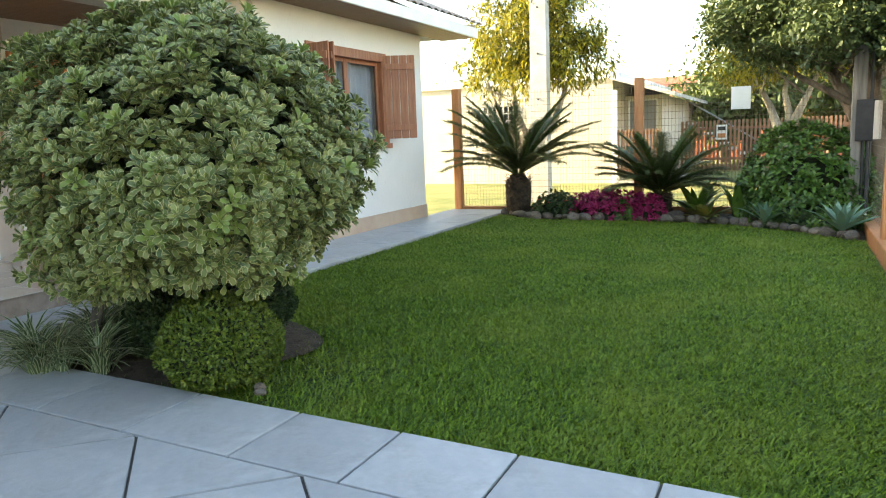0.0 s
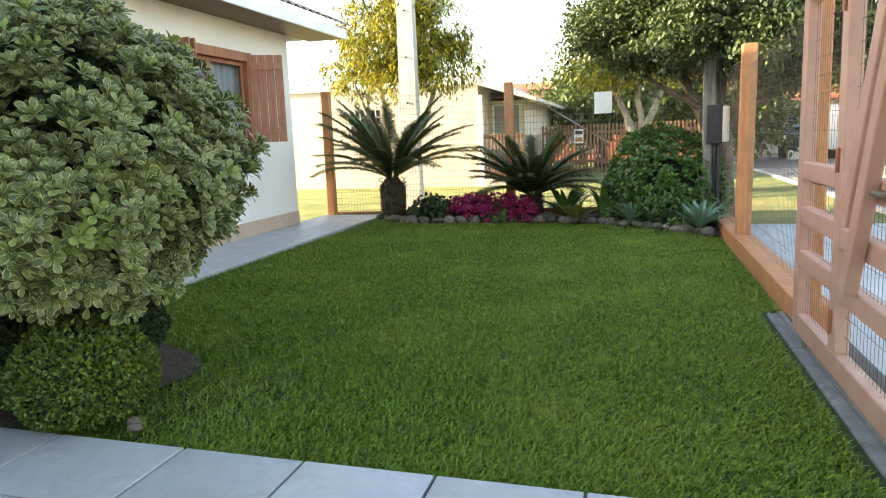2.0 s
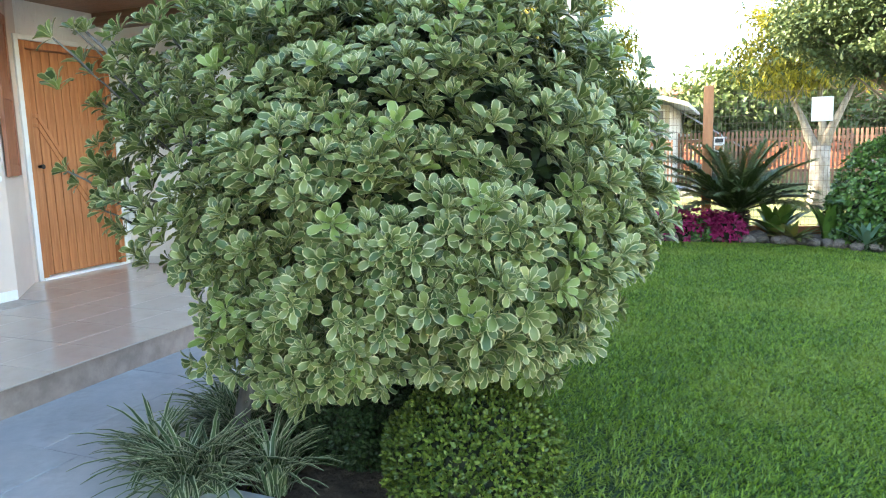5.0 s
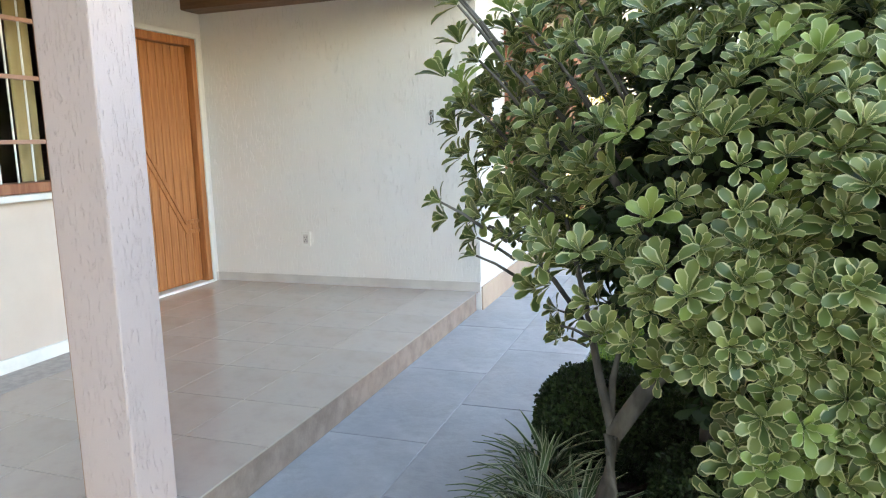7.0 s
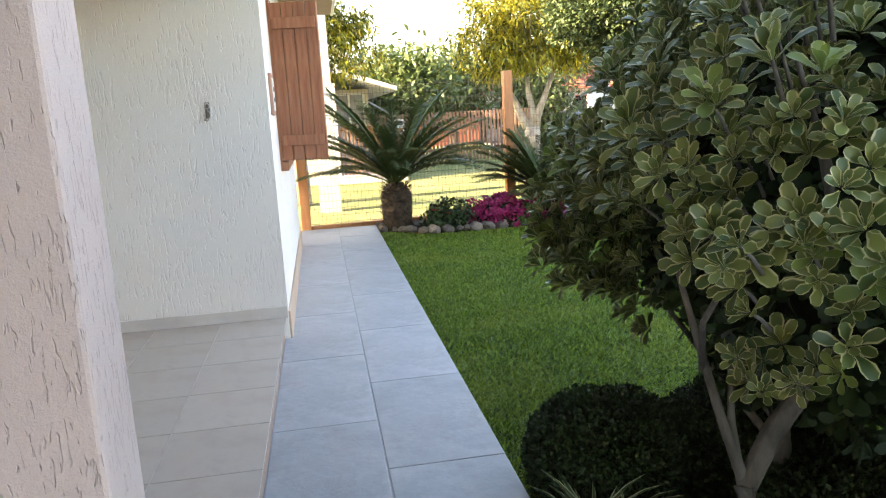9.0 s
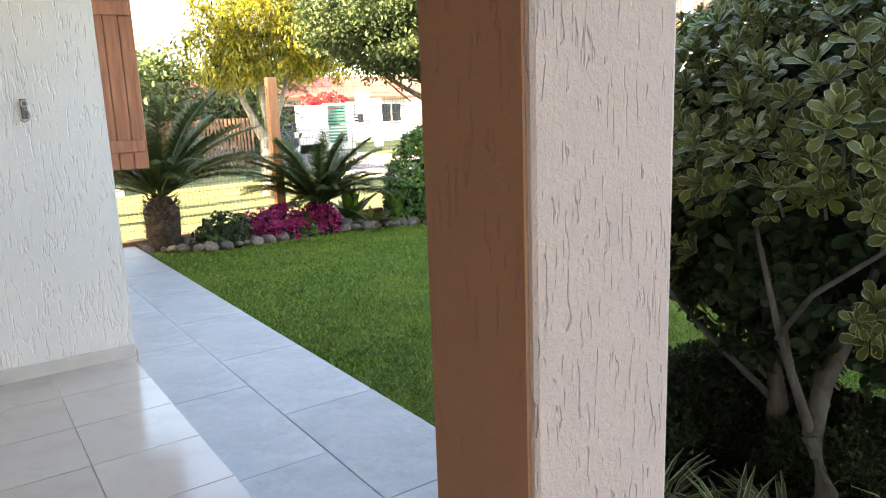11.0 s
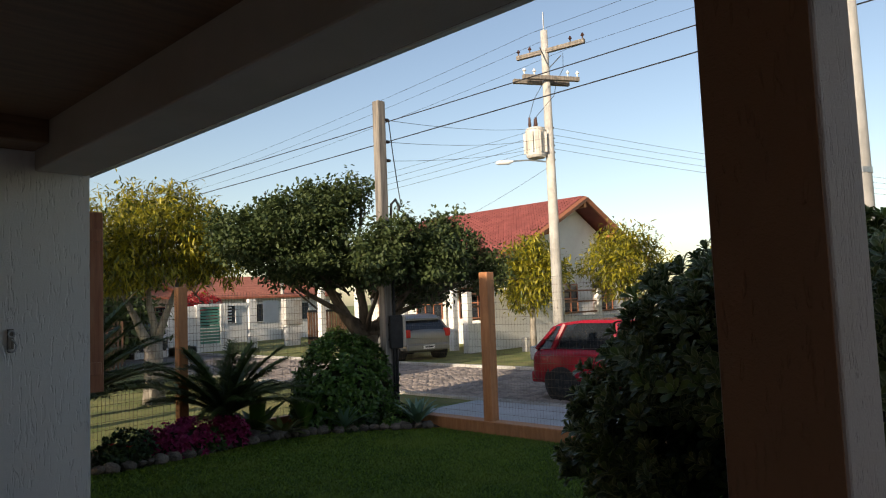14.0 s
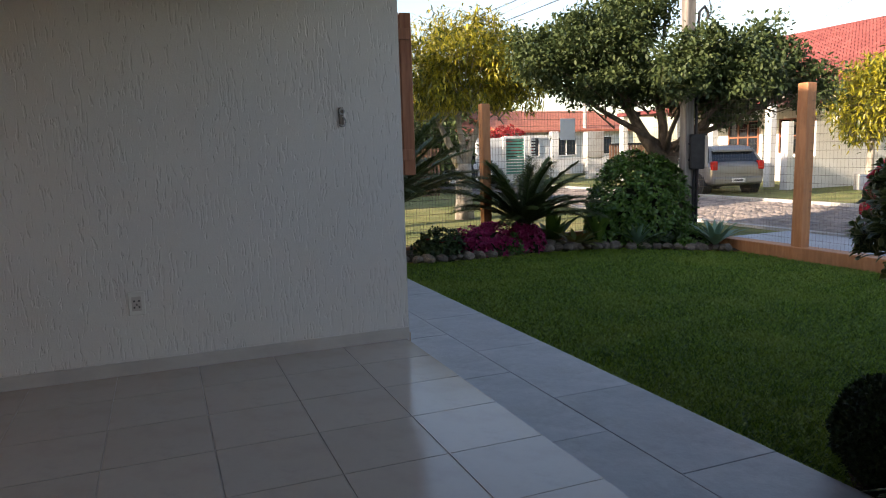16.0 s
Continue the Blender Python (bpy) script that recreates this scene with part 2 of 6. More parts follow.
M_FARWALL = mat("far_white_wall", (0.66, 0.65, 0.62), (0.76, 0.75, 0.72), 0.8, 0.85, 0.2, 30)
M_BROWNFENCE = mat("brown_slat_paint", (0.20, 0.10, 0.06), (0.28, 0.15, 0.09), 4, 0.7, 0.2)
M_GREENGLASS = mat("green_panel", (0.06, 0.22, 0.17), (0.1, 0.3, 0.24), 4, 0.3, 0)
M_RUBBER = mat("tyre_rubber", (0.012, 0.012, 0.012), (0.025, 0.025, 0.025), 20, 0.85, 0.2)
M_RED = mat("red_car_paint", (0.30, 0.008, 0.02), (0.34, 0.011, 0.024), 2, 0.22, 0, spec=0.6)
M_SILVER = mat("silver_car_paint", (0.22, 0.215, 0.2), (0.26, 0.25, 0.235), 2, 0.3, 0, metal=0.5)
M_DARKCAR = mat("dark_car_paint", (0.02, 0.024, 0.03), (0.03, 0.034, 0.04), 2, 0.25, 0)
M_TAIL = mat("tail_light_red", (0.5, 0.02, 0.015), (0.6, 0.03, 0.02), 2, 0.2, 0)
M_BULB = mat("glass_lamp", (0.7, 0.7, 0.7), (0.8, 0.8, 0.8), 2, 0.2, 0)
M_CERAMIC = mat("brown_insulator", (0.05, 0.025, 0.02), (0.08, 0.04, 0.03), 5, 0.25, 0)
M_TRANSF = mat("transformer_paint", (0.45, 0.45, 0.43), (0.56, 0.56, 0.53), 5, 0.5, 0.1, dirt=(0.35, 0.3, 0.25))
M_FLOWER = leaf_mat("magenta_foliage", (0.22, 0.01, 0.06), (0.45, 0.03, 0.16), rough=0.5)
M_REDFLOWER = leaf_mat("red_petal", (0.5, 0.01, 0.02), (0.65, 0.02, 0.03), rough=0.5)
M_PITT = leaf_mat("variegated_leaf", (0.048, 0.085, 0.02), (0.19, 0.22, 0.062), margin=(0.45, 0.43, 0.21), rough=0.38, trans=0.2, edge=0.74)
M_PITTNEW = leaf_mat("young_variegated_leaf", (0.14, 0.205, 0.04), (0.23, 0.29, 0.07), margin=(0.44, 0.46, 0.22), rough=0.4, trans=0.3, edge=0.82)
M_BOX = leaf_mat("boxwood_leaf", (0.03, 0.07, 0.008), (0.17, 0.22, 0.028), rough=0.4, trans=0.2)
# dark bedding leaves; also darkened copy for shaded shrub leaves and balls
M_DARKSHADELEAF = leaf_mat("dark_and_shaded_leaf", (0.015, 0.036, 0.010), (0.04, 0.07, 0.016), rough=0.5, trans=0.15)
# near-black fill for shrub cores: the shade between leaves put into the colour
M_SHADECORE = mat("inner_shade", (0.012, 0.016, 0.006), (0.025, 0.03, 0.012), 20, 0.95, 0.6)
M_GRASS = leaf_mat("grass_blade", (0.024, 0.075, 0.005), (0.215, 0.325, 0.022), rough=0.55, trans=0.25, patch=(0.205, 0.27, 0.03))
M_CYCAD = leaf_mat("cycad_leaflet", (0.03, 0.06, 0.014), (0.105, 0.14, 0.036), rough=0.32, trans=0.15)
M_HEDGE = leaf_mat("hedge_leaf", (0.03, 0.085, 0.014), (0.11, 0.20, 0.035), rough=0.3, trans=0.25)
M_AGAVE = leaf_mat("agave_leaf", (0.11, 0.20, 0.145), (0.17, 0.29, 0.20), rough=0.5, trans=0.05)
M_BROM = leaf_mat("bromeliad_leaf", (0.09, 0.13, 0.02), (0.22, 0.18, 0.04), rough=0.4, trans=0.2)
M_SPIDER = leaf_mat("striped_grass_leaf", (0.05, 0.09, 0.03), (0.09, 0.14, 0.045), margin=(0.48, 0.5, 0.32), rough=0.45, trans=0.2, edge=0.66)
M_MANGO = leaf_mat("yellow_green_leaf", (0.025, 0.05, 0.008), (0.43, 0.37, 0.03), rough=0.38, trans=0.25)
M_DARKTREE = leaf_mat("dark_tree_leaf", (0.028, 0.052, 0.016), (0.095, 0.125, 0.038), rough=0.6, trans=0.2)
M_FARTREE = leaf_mat("far_tree_leaf", (0.05, 0.08, 0.02), (0.11, 0.14, 0.035), rough=0.6, trans=0.25)
M_BOUG = leaf_mat("red_bougainvillea", (0.35, 0.02, 0.03), (0.5, 0.05, 0.05), rough=0.6, trans=0.3)


def glass_mat(name, tint, rough=0.02):
    m = bpy.data.materials.new(name)
    m.use_nodes = True
    b = m.node_tree.nodes["Principled BSDF"]
    b.inputs["Base Color"].default_value = (*tint, 1)
    b.inputs["Roughness"].default_value = rough
    b.inputs["Transmission Weight"].default_value = 1.0
    b.inputs["IOR"].default_value = 1.1
    return m


M_GLASS = glass_mat("window_glass", (0.9, 0.93, 0.95))
M_CARGLASS = mat("dark_car_glass", (0.015, 0.018, 0.022), (0.02, 0.024, 0.03), 2, 0.05, 0, spec=0.8)


# ---- mesh helpers ----
class Geo:
    """Vertices and faces of one mesh."""

    def __init__(self):
        self.v, self.f = [], []

    def add(self, verts, faces, m=None):
        n = len(self.v)
        self.v += [tuple(m @ Vector(p)) if m else tuple(p) for p in verts]
        self.f += [tuple(i + n for i in f) for f in faces]
        return self

    def box(self, x0, x1, y0, y1, z0, z1, c=0.0, m=None):
        """A box; c chamfers its edges."""
        if c <= 0:
            v = [(x, y, z) for z in (z0, z1) for y in (y0, y1) for x in (x0, x1)]
            return self.add(v, [(0, 2, 3, 1), (4, 5, 7, 6), (0, 1, 5, 4), (2, 6, 7, 3), (0, 4, 6, 2), (1, 3, 7, 5)], m)
        bm = bmesh.new()
        bmesh.ops.create_cube(bm, size=1, matrix=Matrix.LocRotScale(((x0 + x1) / 2, (y0 + y1) / 2, (z0 + z1) / 2), None, (x1 - x0, y1 - y0, z1 - z0)))
        bmesh.ops.bevel(bm, geom=bm.edges[:], offset=c, segments=2, affect="EDGES", profile=0.5)
        v = [p.co.copy() for p in bm.verts]
        bm.verts.index_update()
        f = [[p.index for p in q.verts] for q in bm.faces]
        bm.free()
        return self.add(v, f, m)

    def tube(self, pts, radii, n=8, caps=True):
        pts = [Vector(p) for p in pts]
        if not hasattr(radii, "__len__"):
            radii = [radii] * len(pts)
        rings, up = [], Vector((0.123, 0.31, 0.94)).normalized()
        base = len(self.v)
        for i, p in enumerate(pts):
            d = (pts[min(i + 1, len(pts) - 1)] - pts[max(i - 1, 0)]).normalized()
            a = d.cross(up)
            a = a.normalized() if a.length > 1e-4 else d.orthogonal().normalized()
            b = d.cross(a)
            for k in range(n):
                w = 2 * math.pi * k / n
                self.v.append(tuple(p + (a * math.cos(w) + b * math.sin(w)) * radii[i]))
        for i in range(len(pts) - 1):
            for k in range(n):
                a0, a1 = base + i * n + k, base + i * n + (k + 1) % n
                self.f.append((a0, a1, a1 + n, a0 + n))
        if caps:
            self.f.append(tuple(base + k for k in reversed(range(n))))
            self.f.append(tuple(base + (len(pts) - 1) * n + k for k in range(n)))
        return self

    def loft(self, rings, caps=True):
        """Joins closed rings of equal count."""
        n, base = len(rings[0]), len(self.v)
        for r in rings:
            self.v += [tuple(p) for p in r]
        for i in range(len(rings) - 1):
            for k in range(n):
                a0, a1 = base + i * n + k, base + i * n + (k + 1) % n
                self.f.append((a0, a1, a1 + n, a0 + n))
        if caps:
            self.f.append(tuple(base + k for k in reversed(range(n))))
            self.f.append(tuple(base + (len(rings) - 1) * n + k for k in range(n)))
        return self

    def data(self, name, material, smooth=False):
        me = bpy.data.meshes.new(name)
        me.from_pydata(self.v, [], self.f)
        me.materials.append(material)
        if smooth:
            me.polygons.foreach_set("use_smooth", [True] * len(me.polygons))
        me.update()
        return me


def part(name, geo, material, parent=None, label="", smooth=False, kind=""):
    """One mesh object, under a thing or a part where parent is given."""
    ob = new(name, geo.data(name, material, smooth) if isinstance(geo, Geo) else geo)
    if parent:
        ob.parent = parent
    return tagged(ob, label, kind=kind)


def thing(name, label, category, at=(0, 0, 0), rz=0.0, group="", kind=""):
    ob = new(name)
    ob.matrix_basis = pose(*at, 0, 0, rz)
    return tagged(ob, label, category, group, kind)


def np_mesh(name, V, F, material, uv=None, smooth=False):
    me = bpy.data.meshes.new(name)
    F = np.asarray(F, dtype=np.int32)
    k = F.shape[1]
    me.vertices.add(len(V))
    me.vertices.foreach_set("co", np.asarray(V, dtype=np.float32).ravel())
    me.loops.add(F.size)
    me.loops.foreach_set("vertex_index", F.ravel())
    me.polygons.add(len(F))
    me.polygons.foreach_set("loop_start", np.arange(0, F.size, k, dtype=np.int32))
    me.update(calc_edges=True)
    if uv is not None:
        layer = me.uv_layers.new(name="UVMap")
        layer.data.foreach_set("uv", np.asarray(uv, dtype=np.float32)[F.ravel()].ravel())
    if smooth:
        me.polygons.foreach_set("use_smooth", np.ones(len(F), dtype=bool))
    me.materials.append(material)
    me.validate()
    return me


def leaf_template(kind):
    """Leaf along +x of length 1, normal +z: (verts, quads, u). u: 0 on the midrib, 1 on the margin."""
    if kind == "spoon":      # broad towards the tip, slightly cupped
        st = [(0.0, 0.03, 0.0), (0.3, 0.09, 0.05), (0.66, 0.23, 0.05), (0.9, 0.20, 0.0), (1.0, 0.07, -0.04)]
    elif kind == "lance":
        st = [(0.0, 0.02, 0.0), (0.3, 0.12, 0.03), (0.65, 0.10, -0.02), (1.0, 0.01, -0.16)]
    elif kind == "oval":
        st = [(0.0, 0.04, 0.0), (0.3, 0.24, 0.03), (0.7, 0.22, 0.0), (1.0, 0.03, -0.08)]
    elif kind == "agave":    # fleshy, widest below the middle, pointed
        st = [(0.0, 0.06, 0.0), (0.35, 0.105, 0.03), (0.72, 0.075, 0.02), (1.0, 0.005, -0.05)]
    elif kind == "needle":   # stiff narrow leaflet
        st = [(0.0, 0.035, 0.0), (0.5, 0.05, 0.02), (1.0, 0.008, -0.14)]
    elif kind == "small":
        st = [(0.0, 0.1, 0.0), (0.5, 0.32, 0.0), (1.0, 0.06, -0.05)]
    else:                    # strap, arching
        st = [(0.0, 0.03, 0.0), (0.3, 0.035, 0.16), (0.6, 0.03, 0.18), (0.85, 0.02, 0.04), (1.0, 0.004, -0.1)]
    V, U = [], []
    cup = 0.25 if kind in ("spoon", "oval") else 0.15
    for x, w, z in st:
        V += [(x, -w, z + w * cup), (x, 0, z - 0.01), (x, w, z + w * cup)]
        U += [(1, x), (0, x), (1, x)]
    Q = []
    for i in range(len(st) - 1):
        a = 3 * i
        Q += [(a, a + 3, a + 4, a + 1), (a + 1, a + 4, a + 5, a + 2)]
    return np.array(V), np.array(Q), np.array(U, dtype=float)


def leaves(name, P, D, N, S, kind, material, twist=None):
    """One mesh of leaves: places P, pointing along D, faces towards N, lengths S."""
    V, Q, U = leaf_template(kind)
    P, D, N, S = (np.asarray(a, dtype=float) for a in (P, D, N, S))
    D = D / np.linalg.norm(D, axis=1, keepdims=True)
    Y = np.cross(N, D)
    Y /= np.linalg.norm(Y, axis=1, keepdims=True) + 1e-9
    Z = np.cross(D, Y)
    W = P[:, None, :] + S[:, None, None] * (V[None, :, 0:1] * D[:, None, :] + V[None, :, 1:2] * Y[:, None, :] + V[None, :, 2:3] * Z[:, None, :])
    F = (Q[None] + (np.arange(len(P)) * len(V))[:, None, None]).reshape(-1, 4)
    return np_mesh(name, W.reshape(-1, 3), F, material, np.tile(U, (len(P), 1)), smooth=True)


RNG = np.random.default_rng(7)


def unit(n):
    a = RNG.normal(size=(n, 3))
    return a / np.linalg.norm(a, axis=1, keepdims=True)


def lump(D, seed, amp, freq):
    """Smooth uneven factor round 1 for directions D."""
    return np.array([1 + amp * noise.noise(Vector(d) * freq + Vector((seed, seed * 0.7, 3.1))) for d in D])


# ---- ground and large structure ----
ZO = -0.20                      # verge and street level
PZ = 0.155                      # porch floor


def gz(x):
    """Height of the yard: it falls gently to the street."""
    return -0.02 * (x + 2.87)


g = Geo()
g.add([(-2500, -2500, ZO - 0.12), (2500, -2500, ZO - 0.12), (2500, 2500, ZO - 0.12), (-2500, 2500, ZO - 0.12)], [(0, 1, 2, 3)])
tagged(part("ground", g, M_VERGE), "dry yellow-green grass ground reaching the horizon", "ground", kind="structure")


def sheet(name, x0, x1, y0, y1, z, material, label, category, thick=0.14):
    ob = part(name, Geo().box(x0, x1, y0, y1, z - thick, z), material)
    return tagged(ob, label, category, kind="structure")


sheet("verge", -40, 4.7, 12.6, 60, ZO, M_VERGE, "sunlit yellow-green grass verge beyond the side fence", "verge", 0.13)
sheet("far_verge", 9.6, 60, -40, 90, ZO + 0.04, M_VERGE, "grass verge across the cobbled street", "verge", 0.18)
sheet("road", 4.7, 9.6, -40, 90, ZO - 0.03, M_ROADBED, "cobbled street of grey-brown stones", "road", 0.1)
sheet("drive_apron", 2.3, 4.7, -6, 12.6, ZO + 0.02, M_APRON, "pale concrete pavement outside the fence", "pavement", 0.15)
for x in (4.62, 9.6):
    k = part("kerb", Geo().box(x, x + 0.12, -40, 90, ZO - 0.1, ZO + 0.06, 0.015), M_CONC)
    tagged(k, "worn pale concrete kerb along the street", "kerb", kind="structure")

# lawn base with its border curve
BORDER = [(-2.87, 12.35), (-2.3, 11.95), (-1.8, 11.95), (-1.1, 12.08), (-0.2, 12.18), (0.7, 12.08), (1.45, 11.52), (2.1, 10.98)]


def border_y(x):
    return float(np.interp(x, [p[0] for p in BORDER], [p[1] for p in BORDER]))


LAWN_Y0 = 4.36
g = Geo()
xs = np.linspace(-2.87, 2.02, 26)
for x in xs:
    g.v += [(x, LAWN_Y0, gz(x) - 0.05), (x, (LAWN_Y0 + border_y(x)) / 2, gz(x) - 0.05), (x, border_y(x), gz(x) - 0.05)]
for i in range(len(xs) - 1):
    a = 3 * i
    g.f += [(a, a + 3, a + 4, a + 1), (a + 1, a + 4, a + 5, a + 2)]
tagged(part("lawn", g, M_TURF), "short mown green lawn in the shade of the house", "lawn", kind="structure")

g = Geo()
for x in xs:
    g.v += [(x, border_y(x) - 0.02, gz(x) - 0.03), (x, border_y(x) + 0.25, gz(x) + 0.03), (x, 13.2, gz(x) + 0.0)]
for i in range(len(xs) - 1):
    a = 3 * i
    g.f += [(a, a + 3, a + 4, a + 1), (a + 1, a + 4, a + 5, a + 2)]
tagged(part("garden_bed", g, M_SOIL), "dark soil bed along the side fence", "soil bed", kind="structure")

BED = (-2.14, 5.03, 0.74, 0.82)    # soil under the large shrub: centre and half axes
ring = [(BED[0] + BED[2] * (1 + 0.12 * math.sin(3 * a)) * math.cos(a), BED[1] + BED[3] * (1 + 0.1 * math.cos(2 * a + 1)) * math.sin(a)) for a in np.linspace(0, 2 * math.pi, 40, endpoint=False)]
g = Geo()
g.v = [(max(x, -2.86), max(y, LAWN_Y0 + 0.01), gz(x) - 0.03) for x, y in ring] + [(BED[0], BED[1], gz(BED[0]) + 0.02)]
g.f = [(i, (i + 1) % 40, 40) for i in range(40)]
tagged(part("shrub_bed", g, M_SOIL), "bare dark soil under the clipped shrubs", "soil bed", kind="structure")

# beds of the paving
tagged(part("walkway", Geo().box(-3.91, -2.88, 4.36, 12.66, -0.3, -0.003), M_WALKJOINT), "grey slate slab walkway along the house", "walkway", kind="structure")
g = Geo()
xsd = [-3.888, -2.87, 2.05]
for x in xsd:
    g.v += [(x, -6.0, gz(x) - 0.014), (x, 4.36, gz(x) - 0.014), (x, -4.0, -0.4), (x, 4.36, -0.4)]
for i in range(2):
    a = 4 * i
    g.f += [(a, a + 4, a + 5, a + 1), (a + 1, a + 5, a + 7, a + 3), (a, a + 2, a + 6, a + 4)]
DRIVE = tagged(part("driveway", g, M_JOINT), "grey slate paving laid diagonally with a straight border row", "paving", kind="structure")

tagged(part("porch_floor", Geo().box(-6.4, -3.93, -6.0, 7.86, -0.3, PZ - 0.003), M_GROUT), "glossy beige ceramic tile porch floor", "floor", kind="structure")
tagged(part("porch_step", Geo().box(-3.93, -3.888, -6.0, 7.855, -0.3, PZ - 0.012, 0.006), M_RISER), "rough brown edge of the porch floor", "step", kind="structure")


def wall(name, x0, x1, y0, y1, z0, z1, material, label):
    return tagged(part(name, Geo().box(x0, x1, y0, y1, z0, z1), material), label, "wall", kind="structure")


# house south of about y = 0.5 is unseen, added to shade the driveway
# house: front room with the street window
EAVE = 2.72
WIN = (8.80, 10.43, 1.14, 2.27)
W_E = wall("wall_east", -4.05, -3.85, 7.86, WIN[0], -0.3, 2.98, M_WALL, "white textured render wall with the shuttered window")
wall("wall_east_far", -4.05, -3.85, WIN[1], 11.58, -0.3, 2.98, M_WALL, "white textured render wall at the house corner")
wall("wall_east_sill", -4.05, -3.85, WIN[0], WIN[1], -0.3, WIN[2], M_WALL, "white textured render wall under the window")
wall("wall_east_head", -4.05, -3.85, WIN[0], WIN[1], WIN[3], 2.98, M_WALL, "white textured render wall over the window")
wall("wall_south", -6.56, -4.05, 7.86, 8.06, -0.3, 2.9, M_WALL, "cream textured render porch wall with hook and outlet")
wall("wall_north", -10.5, -4.05, 11.38, 11.58, -0.3, 2.98, M_WALL, "white render side wall of the house")
wall("wall_west", -10.7, -10.5, -6.0, 11.58, -0.3, 2.98, M_WALL_IN, "rear wall of the house")
# added end wall, out of view, that closes the lengthened porch against sun
wall("wall_end_added", -10.5, -3.9, -6.2, -6.0, -0.3, 2.98, M_WALL_IN, "unseen end wall added to close the porch and keep sun out")
tagged(part("room_floor", Geo().box(-10.5, -4.05, 8.06, 11.38, -0.2, 0.15), M_UNLITROOM), "room floor behind the window, coloured dark as an unlit room", "floor", kind="structure")
tagged(part("plinth", Geo().box(-3.85, -3.835, 7.87, 11.59, -0.05, 0.19, 0.004), M_PLINTH), "beige painted plinth at the wall foot", "plinth", kind="structure")
# door wall, slanted return and barred window wall
DOOR = (6.80, 7.76, 2.28)
wall("wall_door", -6.56, -6.36, 7.76, 7.86, -0.3, 2.9, M_WALL, "cream wall beside the door")
wall("wall_door_head", -6.56, -6.36, DOOR[0], DOOR[1], DOOR[2], 2.9, M_WALL, "cream wall over the door")
g = Geo()
ringz = [(-6.36, 6.80), (-6.36, 6.72), (-5.84, 6.16), (-6.0, 6.02), (-6.56, 6.6), (-6.56, 6.80)]
g.loft([[(x, y, -0.3) for x, y in ringz], [(x, y, 2.9) for x, y in ringz]])
tagged(part("wall_slanted", g, M_LOW), "beige slanted wall between window and door", "wall", kind="structure")
BW = (4.30, 5.95, 1.14, 2.35)
wall("wall_window", -6.04, -5.84, -6.0, BW[0], -0.3, 2.9, M_LOW, "beige painted porch wall")
wall("wall_window_end", -6.04, -5.84, BW[1], 6.16, -0.3, 2.9, M_LOW, "beige painted wall beside the barred window")
wall("wall_window_sill", -6.04, -5.84, BW[0], BW[1], -0.3, BW[2], M_LOW, "beige painted wall under the barred window")
wall("wall_window_head", -6.04, -5.84, BW[0], BW[1], BW[3], 2.9, M_LOW, "beige painted wall over the barred window")
# skirting tiles
for a in [(-6.36, -3.852, 7.846, 7.86), (-6.36, -6.346, 7.80, 7.846), (-5.84, -5.826, -6.0, 6.15)]:
    tagged(part("baseboard", Geo().box(*a, PZ - 0.004, PZ + 0.075, 0.002), M_SKIRT if a[0] < -6 else M_WHITE), "tile skirting along the porch wall", "baseboard", kind="structure")

# porch ceiling, beams, eaves and roof
tagged(part("ceiling", Geo().box(-6.5, -3.9, -6.0, 7.86, 2.62, 2.66), M_CEIL), "brown boarded porch ceiling", "ceiling", kind="structure")
tagged(part("ceiling_room", Geo().box(-10.5, -4.05, 7.9, 11.4, 2.7, 2.74), M_WHITE), "white ceiling of the front room", "ceiling", kind="structure")
tagged(part("porch_beam", Geo().box(-4.12, -3.86, -6.0, 7.86, 2.40, 2.72, 0.01), M_BEAM), "painted beam along the porch edge", "beam", kind="structure")
tagged(part("porch_cross_beam", Geo().box(-6.36, -4.12, 7.62, 7.858, 2.50, 2.70, 0.01), M_CEIL), "brown wooden beam against the porch wall", "beam", kind="structure")
tagged(part("soffit", Geo().box(-3.845, -3.27, -6.3, 12.35, EAVE, EAVE + 0.025), M_CEIL), "brown boarded soffit under the eaves", "soffit", kind="structure")
tagged(part("gable_soffit", Geo().box(-10.5, -3.85, 11.59, 12.35, EAVE + 0.20, EAVE + 0.22), M_CEIL), "brown boarded soffit at the gable", "soffit", kind="structure")
tagged(part("fascia", Geo().box(-3.27, -3.235, -6.3, 12.38, EAVE - 0.01, EAVE + 0.14, 0.004), M_WHITE), "white painted fascia board", "fascia", kind="structure")
tagged(part("gable_fascia", Geo().box(-10.5, -3.27, 12.35, 12.38, EAVE + 0.03, EAVE + 0.2), M_WHITE), "white painted gable board", "fascia", kind="structure")
# roof carried on south, unseen, so its shadow covers the driveway
g = Geo()
ys = np.arange(-6.4, 12.5, 0.03)
RIDGE = (-7.3, 4.75)
for y in ys:
    h = 0.05 * abs(math.sin(math.pi * y / 0.21)) ** 0.7
    for x, z in ((-3.18, EAVE + 0.17), RIDGE, (-11.4, EAVE + 0.17)):
        g.v.append((x, y, z + h))
for i in range(len(ys) - 1):
    a = 3 * i
    g.f += [(a, a + 3, a + 4, a + 1), (a + 1, a + 4, a + 5, a + 2)]
tagged(part("roof", g, M_OWNROOF), "weathered clay barrel tile roof with scalloped eave", "roof", kind="structure")
g = Geo()
